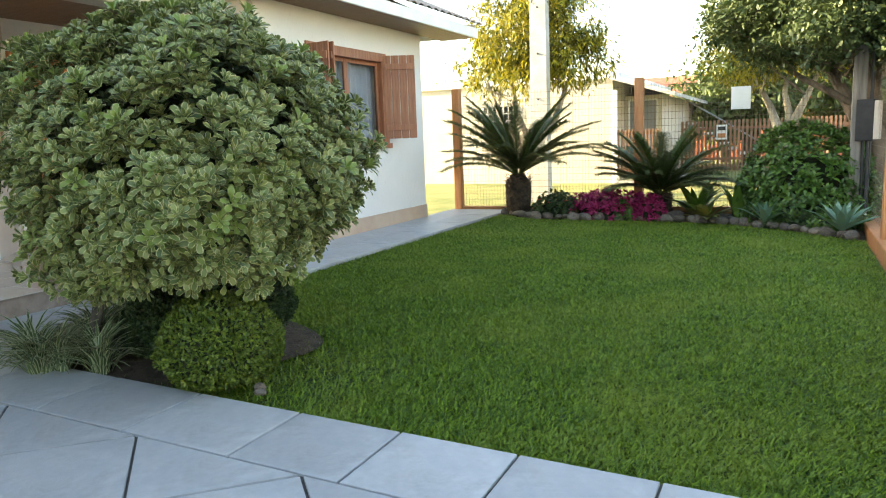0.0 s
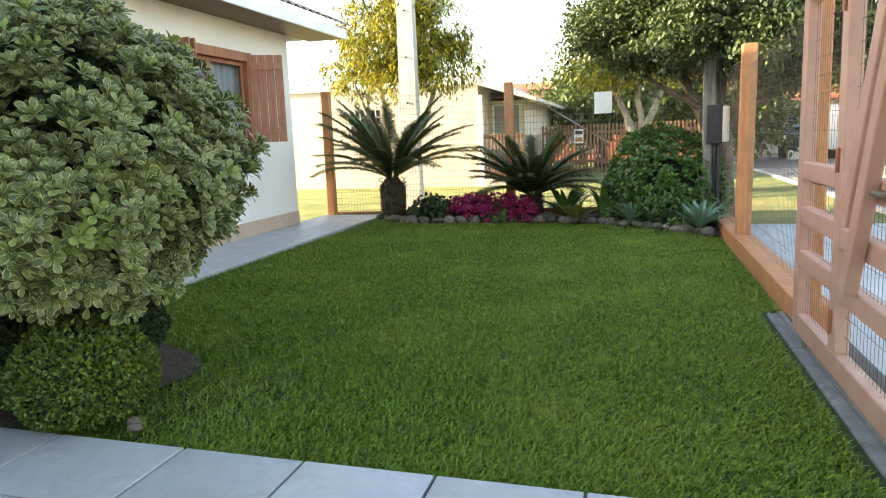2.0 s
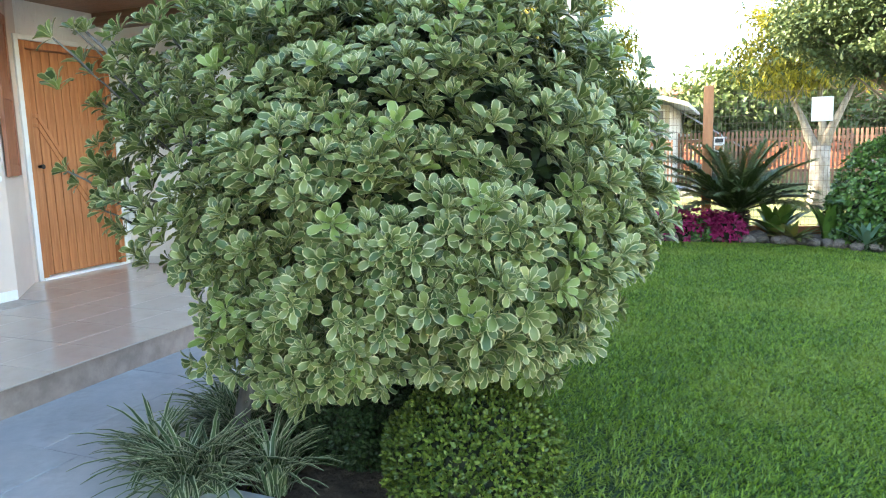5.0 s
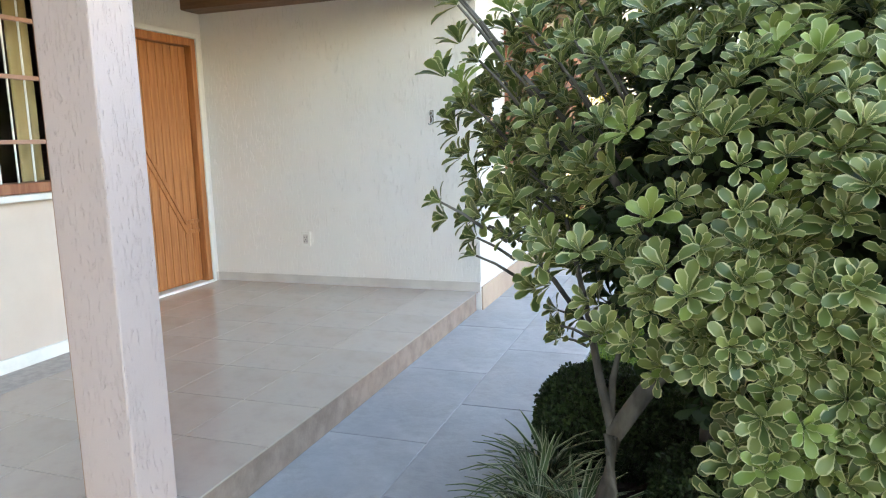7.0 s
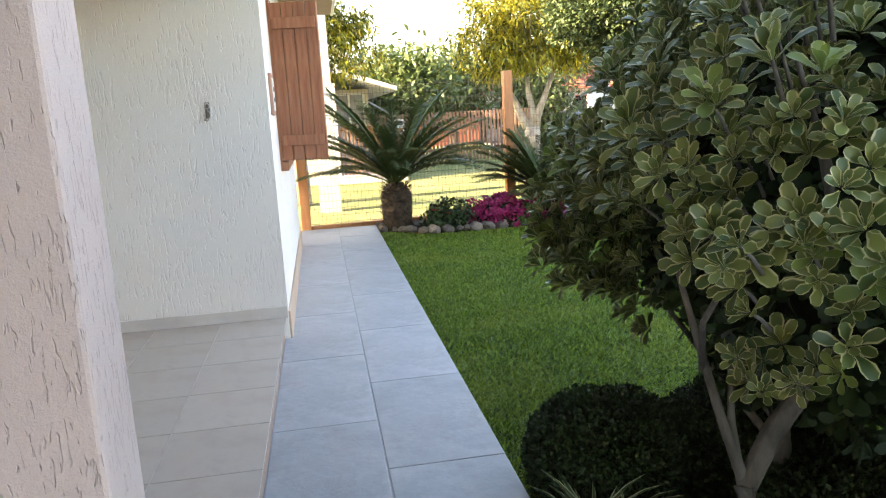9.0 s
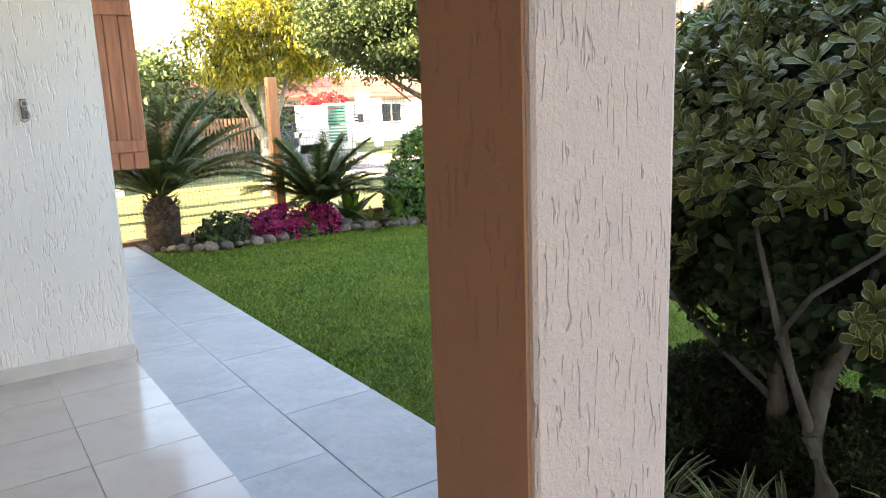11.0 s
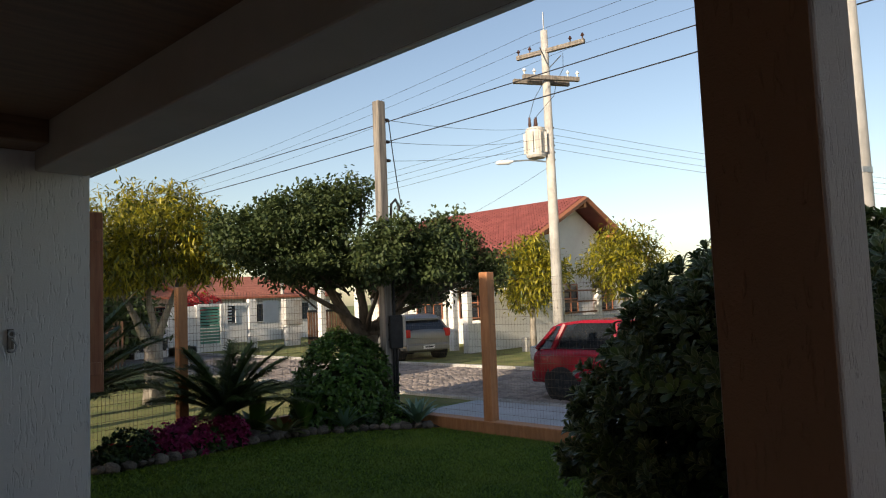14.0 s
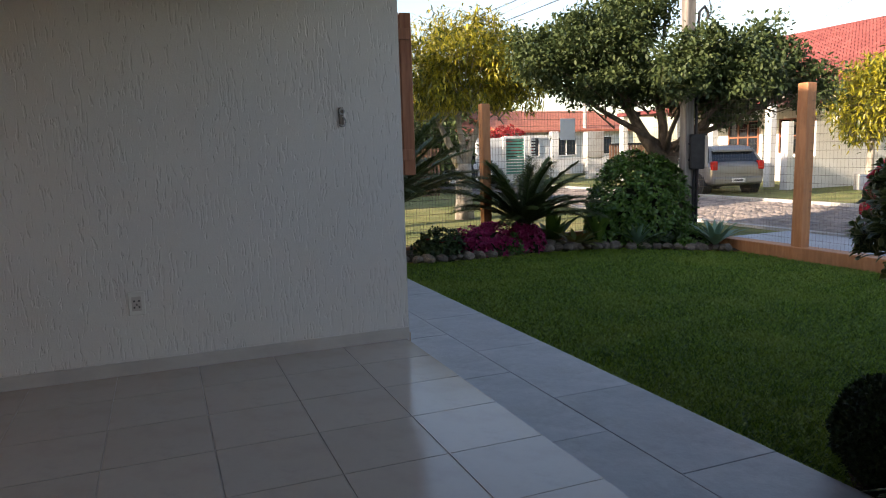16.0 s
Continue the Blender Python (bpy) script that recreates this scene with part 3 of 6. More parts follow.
for y in (11.40, -6.15):
    g.add([(-3.3, y, EAVE + 0.1), (-11.3, y, EAVE + 0.1), (RIDGE[0], y, RIDGE[1] - 0.02), (-3.3, y + 0.15, EAVE + 0.1), (-11.3, y + 0.15, EAVE + 0.1), (RIDGE[0], y + 0.15, RIDGE[1] - 0.02)],
          [(0, 1, 2), (5, 4, 3), (0, 3, 4, 1), (1, 4, 5, 2), (2, 5, 3, 0)])
tagged(part("gable", g, M_WALL), "white rendered gable under the tile roof", "wall", kind="structure")

# pillar at the porch edge
PIL = (-4.131, -3.915, 4.183, 4.365)
pil = thing("porch_pillar", "square rendered porch pillar, beige with a brown inner face", "pillar")
part("shaft", Geo().box(*PIL, -0.05, 2.40, 0.008), M_PILLAR, pil)
part("brown_face", Geo().box(PIL[0] - 0.004, PIL[0] + 0.002, PIL[2] + 0.006, PIL[3] - 0.006, PZ, 2.40), M_PILLAR_SIDE, pil, "brown painted face of the pillar")
part("skirting", Geo().box(PIL[1], PIL[1] + 0.012, PIL[2] - 0.008, PIL[3], 0.03, 0.143, 0.003), M_SKIRT, pil, "grey tile skirting of the pillar")
part("skirting", Geo().box(PIL[0] + 0.01, PIL[1] - 0.001, PIL[2] - 0.008, PIL[2], PZ, PZ + 0.05, 0.002), M_SKIRT, pil, "grey tile skirting of the pillar")


# ---- house fittings ----
def plank_panel(parent, y0, y1, z0, z1, x, thick, n, material, name="plank", gap=0.004):
    """Upright boards side by side in the plane of constant x, in the parent's own space."""
    w = (y1 - y0) / n
    me = Geo().box(-thick / 2, thick / 2, -w / 2 + gap / 2, w / 2 - gap / 2, z0, z1, min(0.006, thick / 4)).data(name, material)
    for i in range(n):
        o = part(name, me, material, parent)
        o.location = (x, y0 + (i + 0.5) * w, 0)


def shutter(y, z0, z1, width, angle, label):
    """A leaf hinged at y on the east wall; angle: degrees by which it stands off the wall."""
    s = thing("window_shutter", label, "shutter", (-3.845, y, 0), angle, group="shutters of the front window")
    plank_panel(s, 0.012, width - 0.012, z0 + 0.01, z1 - 0.01, 0, 0.024, 4, M_WOOD)
    part("batten", Geo().box(0.012, 0.028, 0.03, width - 0.03, z0 + 0.12, z0 + 0.20, 0.003), M_WOOD, s)
    part("batten", Geo().box(0.012, 0.028, 0.03, width - 0.03, z1 - 0.20, z1 - 0.12, 0.003), M_WOOD, s)
    for z in (z0 + 0.16, z1 - 0.16):
        part("hinge", Geo().tube([(0, 0.0, z - 0.04), (0, 0.0, z + 0.04)], 0.008, 8), M_BLACK, s, "dark metal hinge")
    return s


shutter(8.72, 1.15, 2.33, 0.38, -100, "open red-brown plank shutter standing off the white wall")
shutter(8.765, 1.15, 2.33, 0.38, -92, "folded red-brown plank shutter leaf beside the window")
shutter(10.42, 1.20, 2.34, 0.46, -58, "open red-brown plank shutter beside the house corner")

win = thing("window_1", "wooden window with grey curtains behind the glass", "window", kind="structure")
y0, y1, z0, z1 = WIN
part("window_frame", Geo().box(-3.97, -3.83, y0 - 0.09, y0 + 0.04, z0 - 0.02, z1 + 0.09, 0.006), M_WOOD, win)
part("window_frame", Geo().box(-3.97, -3.83, y1 - 0.04, y1 + 0.09, z0 - 0.02, z1 + 0.09, 0.006), M_WOOD, win)
part("window_frame", Geo().box(-3.968, -3.825, y0 + 0.04, y1 - 0.04, z1 - 0.03, z1 + 0.088, 0.006), M_WOOD, win)
part("window_sill", Geo().box(-3.97, -3.79, y0 - 0.1, y1 + 0.1, z0 - 0.06, z0 + 0.01, 0.008), M_WOOD, win)
ym = (y0 + y1) / 2
for a, b in ((y0 + 0.04, ym), (ym, y1 - 0.04)):
    sash = part("sash", Geo().box(-3.93, -3.90, a, a + 0.05, z0 + 0.01, z1 - 0.03, 0.004).box(-3.93, -3.90, b - 0.05, b, z0 + 0.01, z1 - 0.03, 0.004)
                .box(-3.93, -3.90, a + 0.05, b - 0.05, z0 + 0.01, z0 + 0.06, 0.004).box(-3.93, -3.90, a + 0.05, b - 0.05, z1 - 0.08, z1 - 0.03, 0.004), M_WOOD, win)
    p = part("pane", Geo().box(-3.918, -3.913, a + 0.05, b - 0.05, z0 + 0.06, z1 - 0.08), M_GLASS, sash)
    p.visible_shadow = False
cur = Geo()
ys = np.arange(y0 - 0.05, y1 + 0.05, 0.02)
for y in ys:
    x = -4.02 + 0.02 * math.sin(y * 48) + 0.008 * math.sin(y * 21)
    cur.v += [(x, y, z0 - 0.1), (x, y, z1 + 0.1)]
cur.f = [(2 * i, 2 * i + 2, 2 * i + 3, 2 * i + 1) for i in range(len(ys) - 1)]
tagged(part("curtain", cur, M_CURTAIN, smooth=True), "closed grey curtain behind the front window", "curtain")

hook = thing("wall_hook", "small metal hammock hook on the porch wall", "hook")
part("plate", Geo().box(-4.240, -4.210, 7.852, 7.86, 1.50, 1.60, 0.003), M_POLEWOOD, hook)
part("hook_ring", Geo().tube([(-4.225 + 0.018 * math.sin(a), 7.85 - 0.03 * (1 - math.cos(a)) / 2 - 0.012, 1.53 - 0.03 * a / 4 + 0.018 * math.cos(a)) for a in np.linspace(0, 5, 12)], 0.005, 8), M_METAL, hook)
part("eye", Geo().tube([(-4.225 + 0.014 * math.sin(a), 7.838, 1.575 + 0.016 * math.cos(a)) for a in np.linspace(0, 6.3, 13)], 0.005, 8), M_METAL, hook)
out = thing("wall_outlet", "white plastic power outlet on the porch wall", "outlet")
part("cover", Geo().box(-5.46, -5.375, 7.846, 7.86, 0.485, 0.615, 0.004), M_WHITE, out)
part("insert", Geo().box(-5.442, -5.393, 7.843, 7.846, 0.51, 0.59, 0.002), M_SKIRT, out, "grey socket insert")
for x, z in ((-5.43, 0.565), (-5.405, 0.565), (-5.4175, 0.545), (-5.43, 0.53), (-5.405, 0.53)):
    part("socket_hole", Geo().box(x - 0.004, x + 0.004, 7.8415, 7.844, z - 0.005, z + 0.005, 0.001), M_BLACK, out)
ho = thing("house_number_plate", "small framed plate on the white wall", "wall plate")
part("frame", Geo().box(-3.85, -3.828, 8.10, 8.30, 1.50, 1.78, 0.006), M_GATE, ho)
part("plate", Geo().box(-3.828, -3.824, 8.125, 8.275, 1.53, 1.75), M_WHITE, ho, "white plate face")
bars = part("writing_bar", Geo().box(-3.824, -3.822, 8.15, 8.25, 1.66, 1.69), M_BLACK, ho)
part("writing_bar", Geo().box(-3.824, -3.822, 8.15, 8.25, 1.59, 1.62), M_BLACK, ho)

# front door: planks with a slanted brace
d = thing("door_1", "varnished red-brown plank door with a slanted brace, shut", "door", kind="structure")
plank_panel(d, 6.87, 7.69, PZ + 0.03, 2.21, -6.42, 0.04, 9, M_DOOR, gap=0.006)
part("door_leaf", Geo().box(-6.46, -6.441, 6.86, 7.70, PZ + 0.02, 2.215), M_DOOR, d)
for a, b in ((6.80, 6.862), (7.698, 7.76)):
    part("door_frame", Geo().box(-6.50, -6.345, a, b, PZ, 2.28, 0.006), M_DOOR, d)
part("door_frame", Geo().box(-6.50, -6.345, 6.862, 7.698, 2.215, 2.28, 0.006), M_DOOR, d)
for a, b in ((6.755, 6.798), (7.762, 7.80)):
    part("casing", Geo().box(-6.38, -6.335, a, b, PZ, 2.325, 0.004), M_WHITE, d, "white painted door casing")
part("casing", Geo().box(-6.38, -6.335, 6.798, 7.762, 2.283, 2.325, 0.004), M_WHITE, d, "white painted door casing")
for k in (0.0, 0.085):
    pts = [(6.88, 1.63 - k), (6.95, 1.63 - k), (7.52, 0.72 - k), (7.68, 0.72 - k)]
    g = Geo()
    for (a, za), (b, zb) in zip(pts, pts[1:]):
        L, ang = math.hypot(b - a, zb - za), math.atan2(zb - za, b - a)
        g.box(-0.008, 0.012, -0.006, L + 0.006, -0.016, 0.016, 0.004, Matrix.Translation((-6.398, a, za)) @ Matrix.Rotation(ang, 4, "X"))
    part("brace", g, M_DOOR, d)
part("threshold", Geo().box(-6.46, -6.33, 6.80, 7.76, PZ - 0.02, PZ + 0.022, 0.005), M_WHITE, d, "pale stone threshold")
part("knob", Geo().tube([(-6.40, 6.92, 1.18), (-6.36, 6.92, 1.18), (-6.345, 6.92, 1.18)], [0.012, 0.016, 0.022], 12), M_BLACK, d, "small dark keyhole knob")

bw = thing("window_2", "wooden window with white iron bars and a yellow curtain", "window", kind="structure")
y0, y1, z0, z1 = BW
for a, b in ((y0 - 0.08, y0 + 0.05), (y1 - 0.05, y1 + 0.08)):
    part("window_frame", Geo().box(-6.0, -5.81, a, b, z0 - 0.01, z1 + 0.08, 0.006), M_WOOD, bw)
part("window_frame", Geo().box(-5.998, -5.808, y0 + 0.05, y1 - 0.05, z1 - 0.05, z1 + 0.078, 0.006), M_WOOD, bw)
part("window_frame", Geo().box(-5.998, -5.808, y0 + 0.05, y1 - 0.05, z0 - 0.01, z0 + 0.05, 0.006), M_WOOD, bw)
part("window_sill", Geo().box(-5.9, -5.77, y0 - 0.12, y1 + 0.14, z0 - 0.05, z0 - 0.012, 0.006), M_WHITE, bw, "white stone sill")
for y in np.arange(y0 + 0.12, y1 - 0.06, 0.11):
    part("bar", Geo().tube([(-5.87, y, z0 + 0.04), (-5.87, y, z1 - 0.04)], 0.006, 6), M_WHITE, bw, "white iron bar")
for z in (1.42, 1.78, 2.1):
    part("cross_bar", Geo().box(-5.885, -5.855, y0 + 0.05, y1 - 0.05, z - 0.012, z + 0.012, 0.003), M_GATE, bw)
p = part("pane", Geo().box(-5.955, -5.95, y0 + 0.05, y1 - 0.05, z0 + 0.05, z1 - 0.05), M_GLASS, bw)
p.visible_shadow = False
cur = Geo()
ys = np.arange(5.70, 5.87, 0.015)
for y in ys:
    x = -6.07 + 0.02 * math.sin(y * 60)
    cur.v += [(x, y, z0 - 0.1), (x, y, z1 + 0.1)]
cur.f = [(2 * i, 2 * i + 2, 2 * i + 3, 2 * i + 1) for i in range(len(ys) - 1)]
tagged(part("curtain", cur, M_CURTAIN2, smooth=True), "drawn yellow curtain behind the barred window", "curtain")
# back room surfaces, darkened in colour to look unlit through the bars
tagged(part("room_wall", Geo().box(-9.9, -9.8, -5.9, 7.8, -0.2, 2.7), M_UNLITROOM), "room wall behind the barred window, coloured dark as an unlit room", "wall", kind="structure")
tagged(part("room_partition", Geo().box(-9.8, -6.6, 7.7, 7.82, -0.2, 2.7), M_UNLITROOM), "partition behind the door, coloured dark as an unlit room", "wall", kind="structure")
tagged(part("ceiling_back", Geo().box(-10.5, -6.04, -6.0, 7.86, 2.7, 2.74), M_UNLITROOM), "ceiling of the back room, coloured dark as an unlit room", "ceiling", kind="structure")
# shutter folded back on the slanted wall
s = thing("side_shutter", "red-brown wooden shutter folded on the slanted wall", "shutter", (-5.86, 6.19, 0), 43)
part("stile", Geo().box(0.005, 0.035, 0.0, 0.07, 1.12, 2.42, 0.004), M_WOOD, s)
part("stile", Geo().box(0.005, 0.035, 0.40, 0.47, 1.12, 2.42, 0.004), M_WOOD, s)
for k, (a, b) in enumerate(((1.12, 1.2), (1.73, 1.8), (2.34, 2.42))):
    part("rail", Geo().box(0.006, 0.034, 0.07, 0.40, a, b, 0.004), M_WOOD, s)
for a, b in ((1.2, 1.73), (1.8, 2.34)):
    part("panel", Geo().box(0.012, 0.026, 0.07, 0.40, a, b, 0.003), M_WOOD, s)


# ---- fences and gate ----
def wire_grid(name, a, b, z0, z1, parent, dv=0.05, dh=0.10, r=0.002, rv=0.0):
    """Welded wire between two plan points."""
    g = Geo()
    a, b = Vector((*a, 0)), Vector((*b, 0))
    L = (b - a).length
    u = (b - a) / L
    nrm = Vector((-u.y, u.x, 0))

    def wire(p, q, r):
        dd = (q - p).normalized()
        s = dd.cross(nrm).normalized()
        n = len(g.v)
        for e in (p, q):
            for k in range(3):
                w = 2.0944 * k
                g.v.append(tuple(e + (nrm * math.cos(w) + s * math.sin(w)) * r))
        g.f.extend([(n + k, n + (k + 1) % 3, n + 3 + (k + 1) % 3, n + 3 + k) for k in range(3)])
    for t in np.arange(dv / 2, L, dv):
        wire(a + u * t + Vector((0, 0, z0)), a + u * t + Vector((0, 0, z1)), rv or r)
    for z in np.arange(z0 + 0.01, z1 + 0.005, dh):
        wire(a + Vector((0, 0, z)), b + Vector((0, 0, z)), r)
    return part(name, g, M_WIRE, parent, "welded wire mesh")


def fence_post(x, y, z0, z1, w, parent, lean=0.0):
    o = part("post", Geo().box(-w / 2, w / 2, -w / 2, w / 2, 0, z1 - z0, 0.012), M_FENCEPOST, parent)
    o.matrix_basis = pose(x, y, z0, 0, lean, 0)
    return o


side = thing("side_fence", "orange-brown timber posts with welded wire along the side", "fence")
SF = [(-3.80, 12.72), (-0.87, 12.98), (2.0, 13.15)]
for (x, y) in SF[:2]:
    fence_post(x, y, -0.32, 1.985, 0.13, side)
for a, b in zip(SF, SF[1:]):
    wire_grid("wire_mesh", a, b, -0.05, 1.90, side, r=0.0027, rv=0.0022)
    u = Vector((b[0] - a[0], b[1] - a[1], 0))
    part("low_rail", Geo().box(0.07, u.length - 0.07, -0.05, 0.05, -0.34, 0.04, 0.01, Matrix.Translation((a[0], a[1], 0)) @ Matrix.Rotation(math.atan2(u.y, u.x), 4, "Z")), M_FENCEPOST, side)
front = thing("front_fence", "orange-brown timber fence with welded wire along the street", "fence")
FX = 2.14
fence_post(FX, 10.18, 0.0, 2.03, 0.15, front, 0.6)
fence_post(FX - 0.02, 6.95, -0.2, 2.06, 0.09, front)
fence_post(FX, 13.15, -0.3, 0.7, 0.13, front)
part("low_wall", Geo().box(FX - 0.11, FX + 0.11, 6.9, 13.08, -0.36, 0.02, 0.012), M_FENCEPOST, front, "orange painted low wall")
wire_grid("wire_mesh", (FX + 0.02, 7.0), (FX + 0.02, 10.10), 0.0, 1.92, front, rv=0.0011)
wire_grid("wire_mesh", (FX + 0.02, 10.26), (FX + 0.02, 13.08), 0.0, 1.92, front, rv=0.0011)

gate = thing("sliding_gate", "salmon painted timber sliding gate with wire panels, half open", "gate")
GX, GY0, GY1, GZ0, GZ1 = 1.98, 3.1, 6.66, -0.07, 1.98


def gbox(name, y0, y1, z0, z1, x0=-0.035, x1=0.035, label=""):
    return part(name, Geo().box(GX + x0, GX + x1, y0, y1, z0, z1, 0.008), M_GATE, gate, label)


gbox("stile", GY1 - 0.12, GY1, GZ0, GZ1)
gbox("stile", 5.72, 5.84, GZ0 + 0.12, GZ1 - 0.11)
gbox("stile", 4.85, 4.97, GZ0 + 0.12, GZ1 - 0.11)
gbox("stile", GY0, GY0 + 0.12, GZ0, GZ1)
gbox("bottom_rail", GY0 + 0.12, GY1 - 0.12, GZ0, GZ0 + 0.12)
gbox("top_rail", GY0 + 0.12, GY1 - 0.12, GZ1 - 0.11, GZ1)
for z in (0.34, 0.60, 0.86):
    gbox("rail", 5.84, GY1 - 0.12, z, z + 0.10)
    gbox("rail", 4.97, 5.72, z - 0.02, z + 0.08)
for k in range(2):
    g = Geo().box(-0.03, 0.03, -0.05, 0.05, -0.72, 0.72, 0.008, Matrix.Translation((GX - 0.066, 5.17 - 0.03 * k, 1.40 - 0.30 * k)) @ Matrix.Rotation(radians(23), 4, "X"))
    part("slanted_board", g, M_GATE, gate)
for z in (0.2, 1.0, 1.75):
    part("hinge", Geo().tube([(GX - 0.042, 5.78, z - 0.06), (GX - 0.042, 5.78, z + 0.06)], 0.012, 8), M_WOOD, gate, "rusty hinge")
part("latch", Geo().box(GX - 0.08, GX - 0.03, 5.02, 5.16, 0.885, 0.905, 0.006), M_WIRE, gate, "dull steel latch")
wire_grid("wire_mesh", (GX + 0.01, GY0 + 0.1), (GX + 0.01, GY1 - 0.1), GZ0 + 0.1, GZ1 - 0.1, gate, rv=0.0014)
for y in (GY1 - 0.25, GY0 + 0.4):
    wh = part("wheel", Geo().tube([(GX - 0.02, y, GZ0 - 0.02), (GX + 0.02, y, GZ0 - 0.02)], 0.04, 16), M_METAL, gate, "steel track wheel")
    part("wheel_fork", Geo().box(GX - 0.03, GX - 0.022, y - 0.02, y + 0.02, GZ0 - 0.05, GZ0 + 0.06), M_METAL, wh)
tr = thing("gate_track", "worn concrete strip with a steel gate rail", "gate track")
part("strip", Geo().box(GX - 0.08, GX + 0.14, -3.0, 7.25, -0.4, gz(GX) - 0.03, 0.01), M_TRACK, tr)
part("rail", Geo().box(GX - 0.012, GX + 0.012, -3.0, 7.2, gz(GX) - 0.03, gz(GX) - 0.005, 0.003), M_METAL, tr)

sg = thing("fence_sign", "small blank white sign board on the side fence", "sign")
part("board", Geo().box(0.42, 0.68, 13.035, 13.045, 1.45, 1.77, 0.002), M_WHITE, sg)
for x in (0.46, 0.64):
    part("tie", Geo().tube([(x, 13.04, 1.74), (x, 13.075, 1.74)], 0.004, 6), M_METAL, sg)


# ---- plants ----
def noise_keep(D):
    """0 to 1, in patches a hand or two wide, for gaps in foliage."""
    return np.array([0.5 + 0.9 * noise.noise(Vector(d) * 3.4 + Vector((8.2, 1.1, 4.4))) for d in D])


def shrub_core(name, c, r, material, parent, seed, squash=1.0, label=""):
    bm = bmesh.new()
    bmesh.ops.create_icosphere(bm, subdivisions=4, radius=1.0)
    for v in bm.verts:
        f = 1 + 0.10 * noise.noise(v.co * 2.3 + Vector((seed, 0, 0)))
        v.co = Vector((v.co.x * r[0] * f, v.co.y * r[1] * f, v.co.z * r[2] * f)) + Vector(c)
    me = bpy.data.meshes.new(name)
    bm.to_mesh(me)
    bm.free()
    me.materials.append(material)
    return part(name, me, material, parent, label)


def rosette_leaves(C, A, n_per, size, spread=0.75):
    """Whorls of leaves at places C with axes A: leaf places, directions, faces and lengths."""
    n = len(C)
    k = n_per
    T = np.cross(A, unit(n))
    T /= np.linalg.norm(T, axis=1, keepdims=True)
    B = np.cross(A, T)
    ang = (np.arange(k)[None] * 2.39996 + RNG.uniform(0, 6.28, (n, 1)))
    tilt = np.clip(np.linspace(0.35, 1.25, k)[None] * spread / 0.75 + RNG.normal(0, 0.12, (n, k)), 0.1, 1.6)
    D = (A[:, None] * np.cos(tilt)[..., None] + (T[:, None] * np.cos(ang)[..., None] + B[:, None] * np.sin(ang)[..., None]) * np.sin(tilt)[..., None])
    D = D.reshape(-1, 3)
    N = np.repeat(A, k, axis=0) + 0.15 * unit(n * k)
    P = np.repeat(C, k, axis=0) + D * 0.006
    S = (size * RNG.uniform(0.75, 1.2, (n, 1)) * np.linspace(0.7, 1.05, k)[None]).reshape(-1)
    return P, D, N, S


# the large variegated shrub
BC, BR = np.array([-1.94, 4.90, 1.06]), np.array([0.95, 0.93, 0.86])
bush = thing("variegated_shrub", "large rounded shrub with cream-edged green leaves beside the walkway", "shrub")
nros = 5300
D = unit(nros * 2)
D = D[(D[:, 2] > -0.72)][:nros]
rad = lump(D, 1.7, 0.13, 2.2) * lump(D, 5.3, 0.10, 6.0) * (0.90 + 0.12 * RNG.random(len(D)))
rad[::4] *= 0.84
reach = np.clip((D @ np.array([-0.80, -0.51, 0.31]) - 0.70) / 0.30, 0, 1)      # loose branches over the walkway
rad *= 1 + 0.15 * reach
for ux, uy, uz, edge, more in ((0.96, -0.22, 0.12, 0.55, 0.19), (-0.74, 0.64, -0.20, 0.60, 0.08)):       # fuller sides
    rad *= 1 + more * np.clip((D @ np.array([ux, uy, uz]) - edge) / (1 - edge), 0, 1)
rad *= 1 - 0.14 * np.clip(D[:, 1], 0, 1) * np.clip(D[:, 2] * 2, 0, 1) + 0.06 * np.clip(-D[:, 2] * 2, 0, 1) * np.clip(D[:, 0] * 2, 0, 1)
west = np.clip(-D[:, 0] * 1.6, 0, 1) * (D[:, 1] > -0.6) * np.clip((0.62 - D[:, 1]) / 0.3, 0, 1)
thin = RNG.random(len(D)) < west * np.where(D[:, 2] < 0.05, 0.58, 0.18)
thin |= (D[:, 0] < -0.3) & (D[:, 1] < 0.4) & (D[:, 2] < 0.1) & (noise_keep(D) < 0.36)
thin |= RNG.random(len(D)) < 0.5 * np.clip(reach * 2, 0, 1)
D, rad = D[~thin], rad[~thin]
C = BC + D * BR * rad[:, None]
low = np.clip(-D[:, 2], 0, 1)
C[:, 2] += low * (0.28 * np.clip(-D[:, 0], 0, 1) + 0.22 * np.clip(D[:, 1], 0, 1) + 0.22 * np.clip(D[:, 0], 0, 1) - 0.12 * np.clip(-D[:, 1] - 0.1, 0, 1) * np.clip((D[:, 0] + 0.35) / 0.35, 0, 1))
C = C[~((C[:, 0] < -2.12) & (C[:, 2] < 0.62 + 0.22 * RNG.random(len(C)) + (0.08 + 0.45 * np.clip((-2.35 - C[:, 0]) / 0.5, 0, 1)) * np.clip((5.35 - C[:, 1]) / 0.3, 0, 1)))]
# two low sprays that hang out over the walkway
for c0, sp, m in (((-2.76, 4.28, 1.14), 0.08, 14), ((-2.64, 4.32, 1.58), 0.15, 44), ((-2.68, 4.55, 1.32), 0.12, 30), ((-2.56, 4.46, 0.86), 0.07, 9)):
    e = np.array(c0) + np.clip(RNG.normal(0, sp, (m, 3)), -1.3 * sp, 1.3 * sp) * (1, 1, 0.7)
    C = np.vstack([C, e])
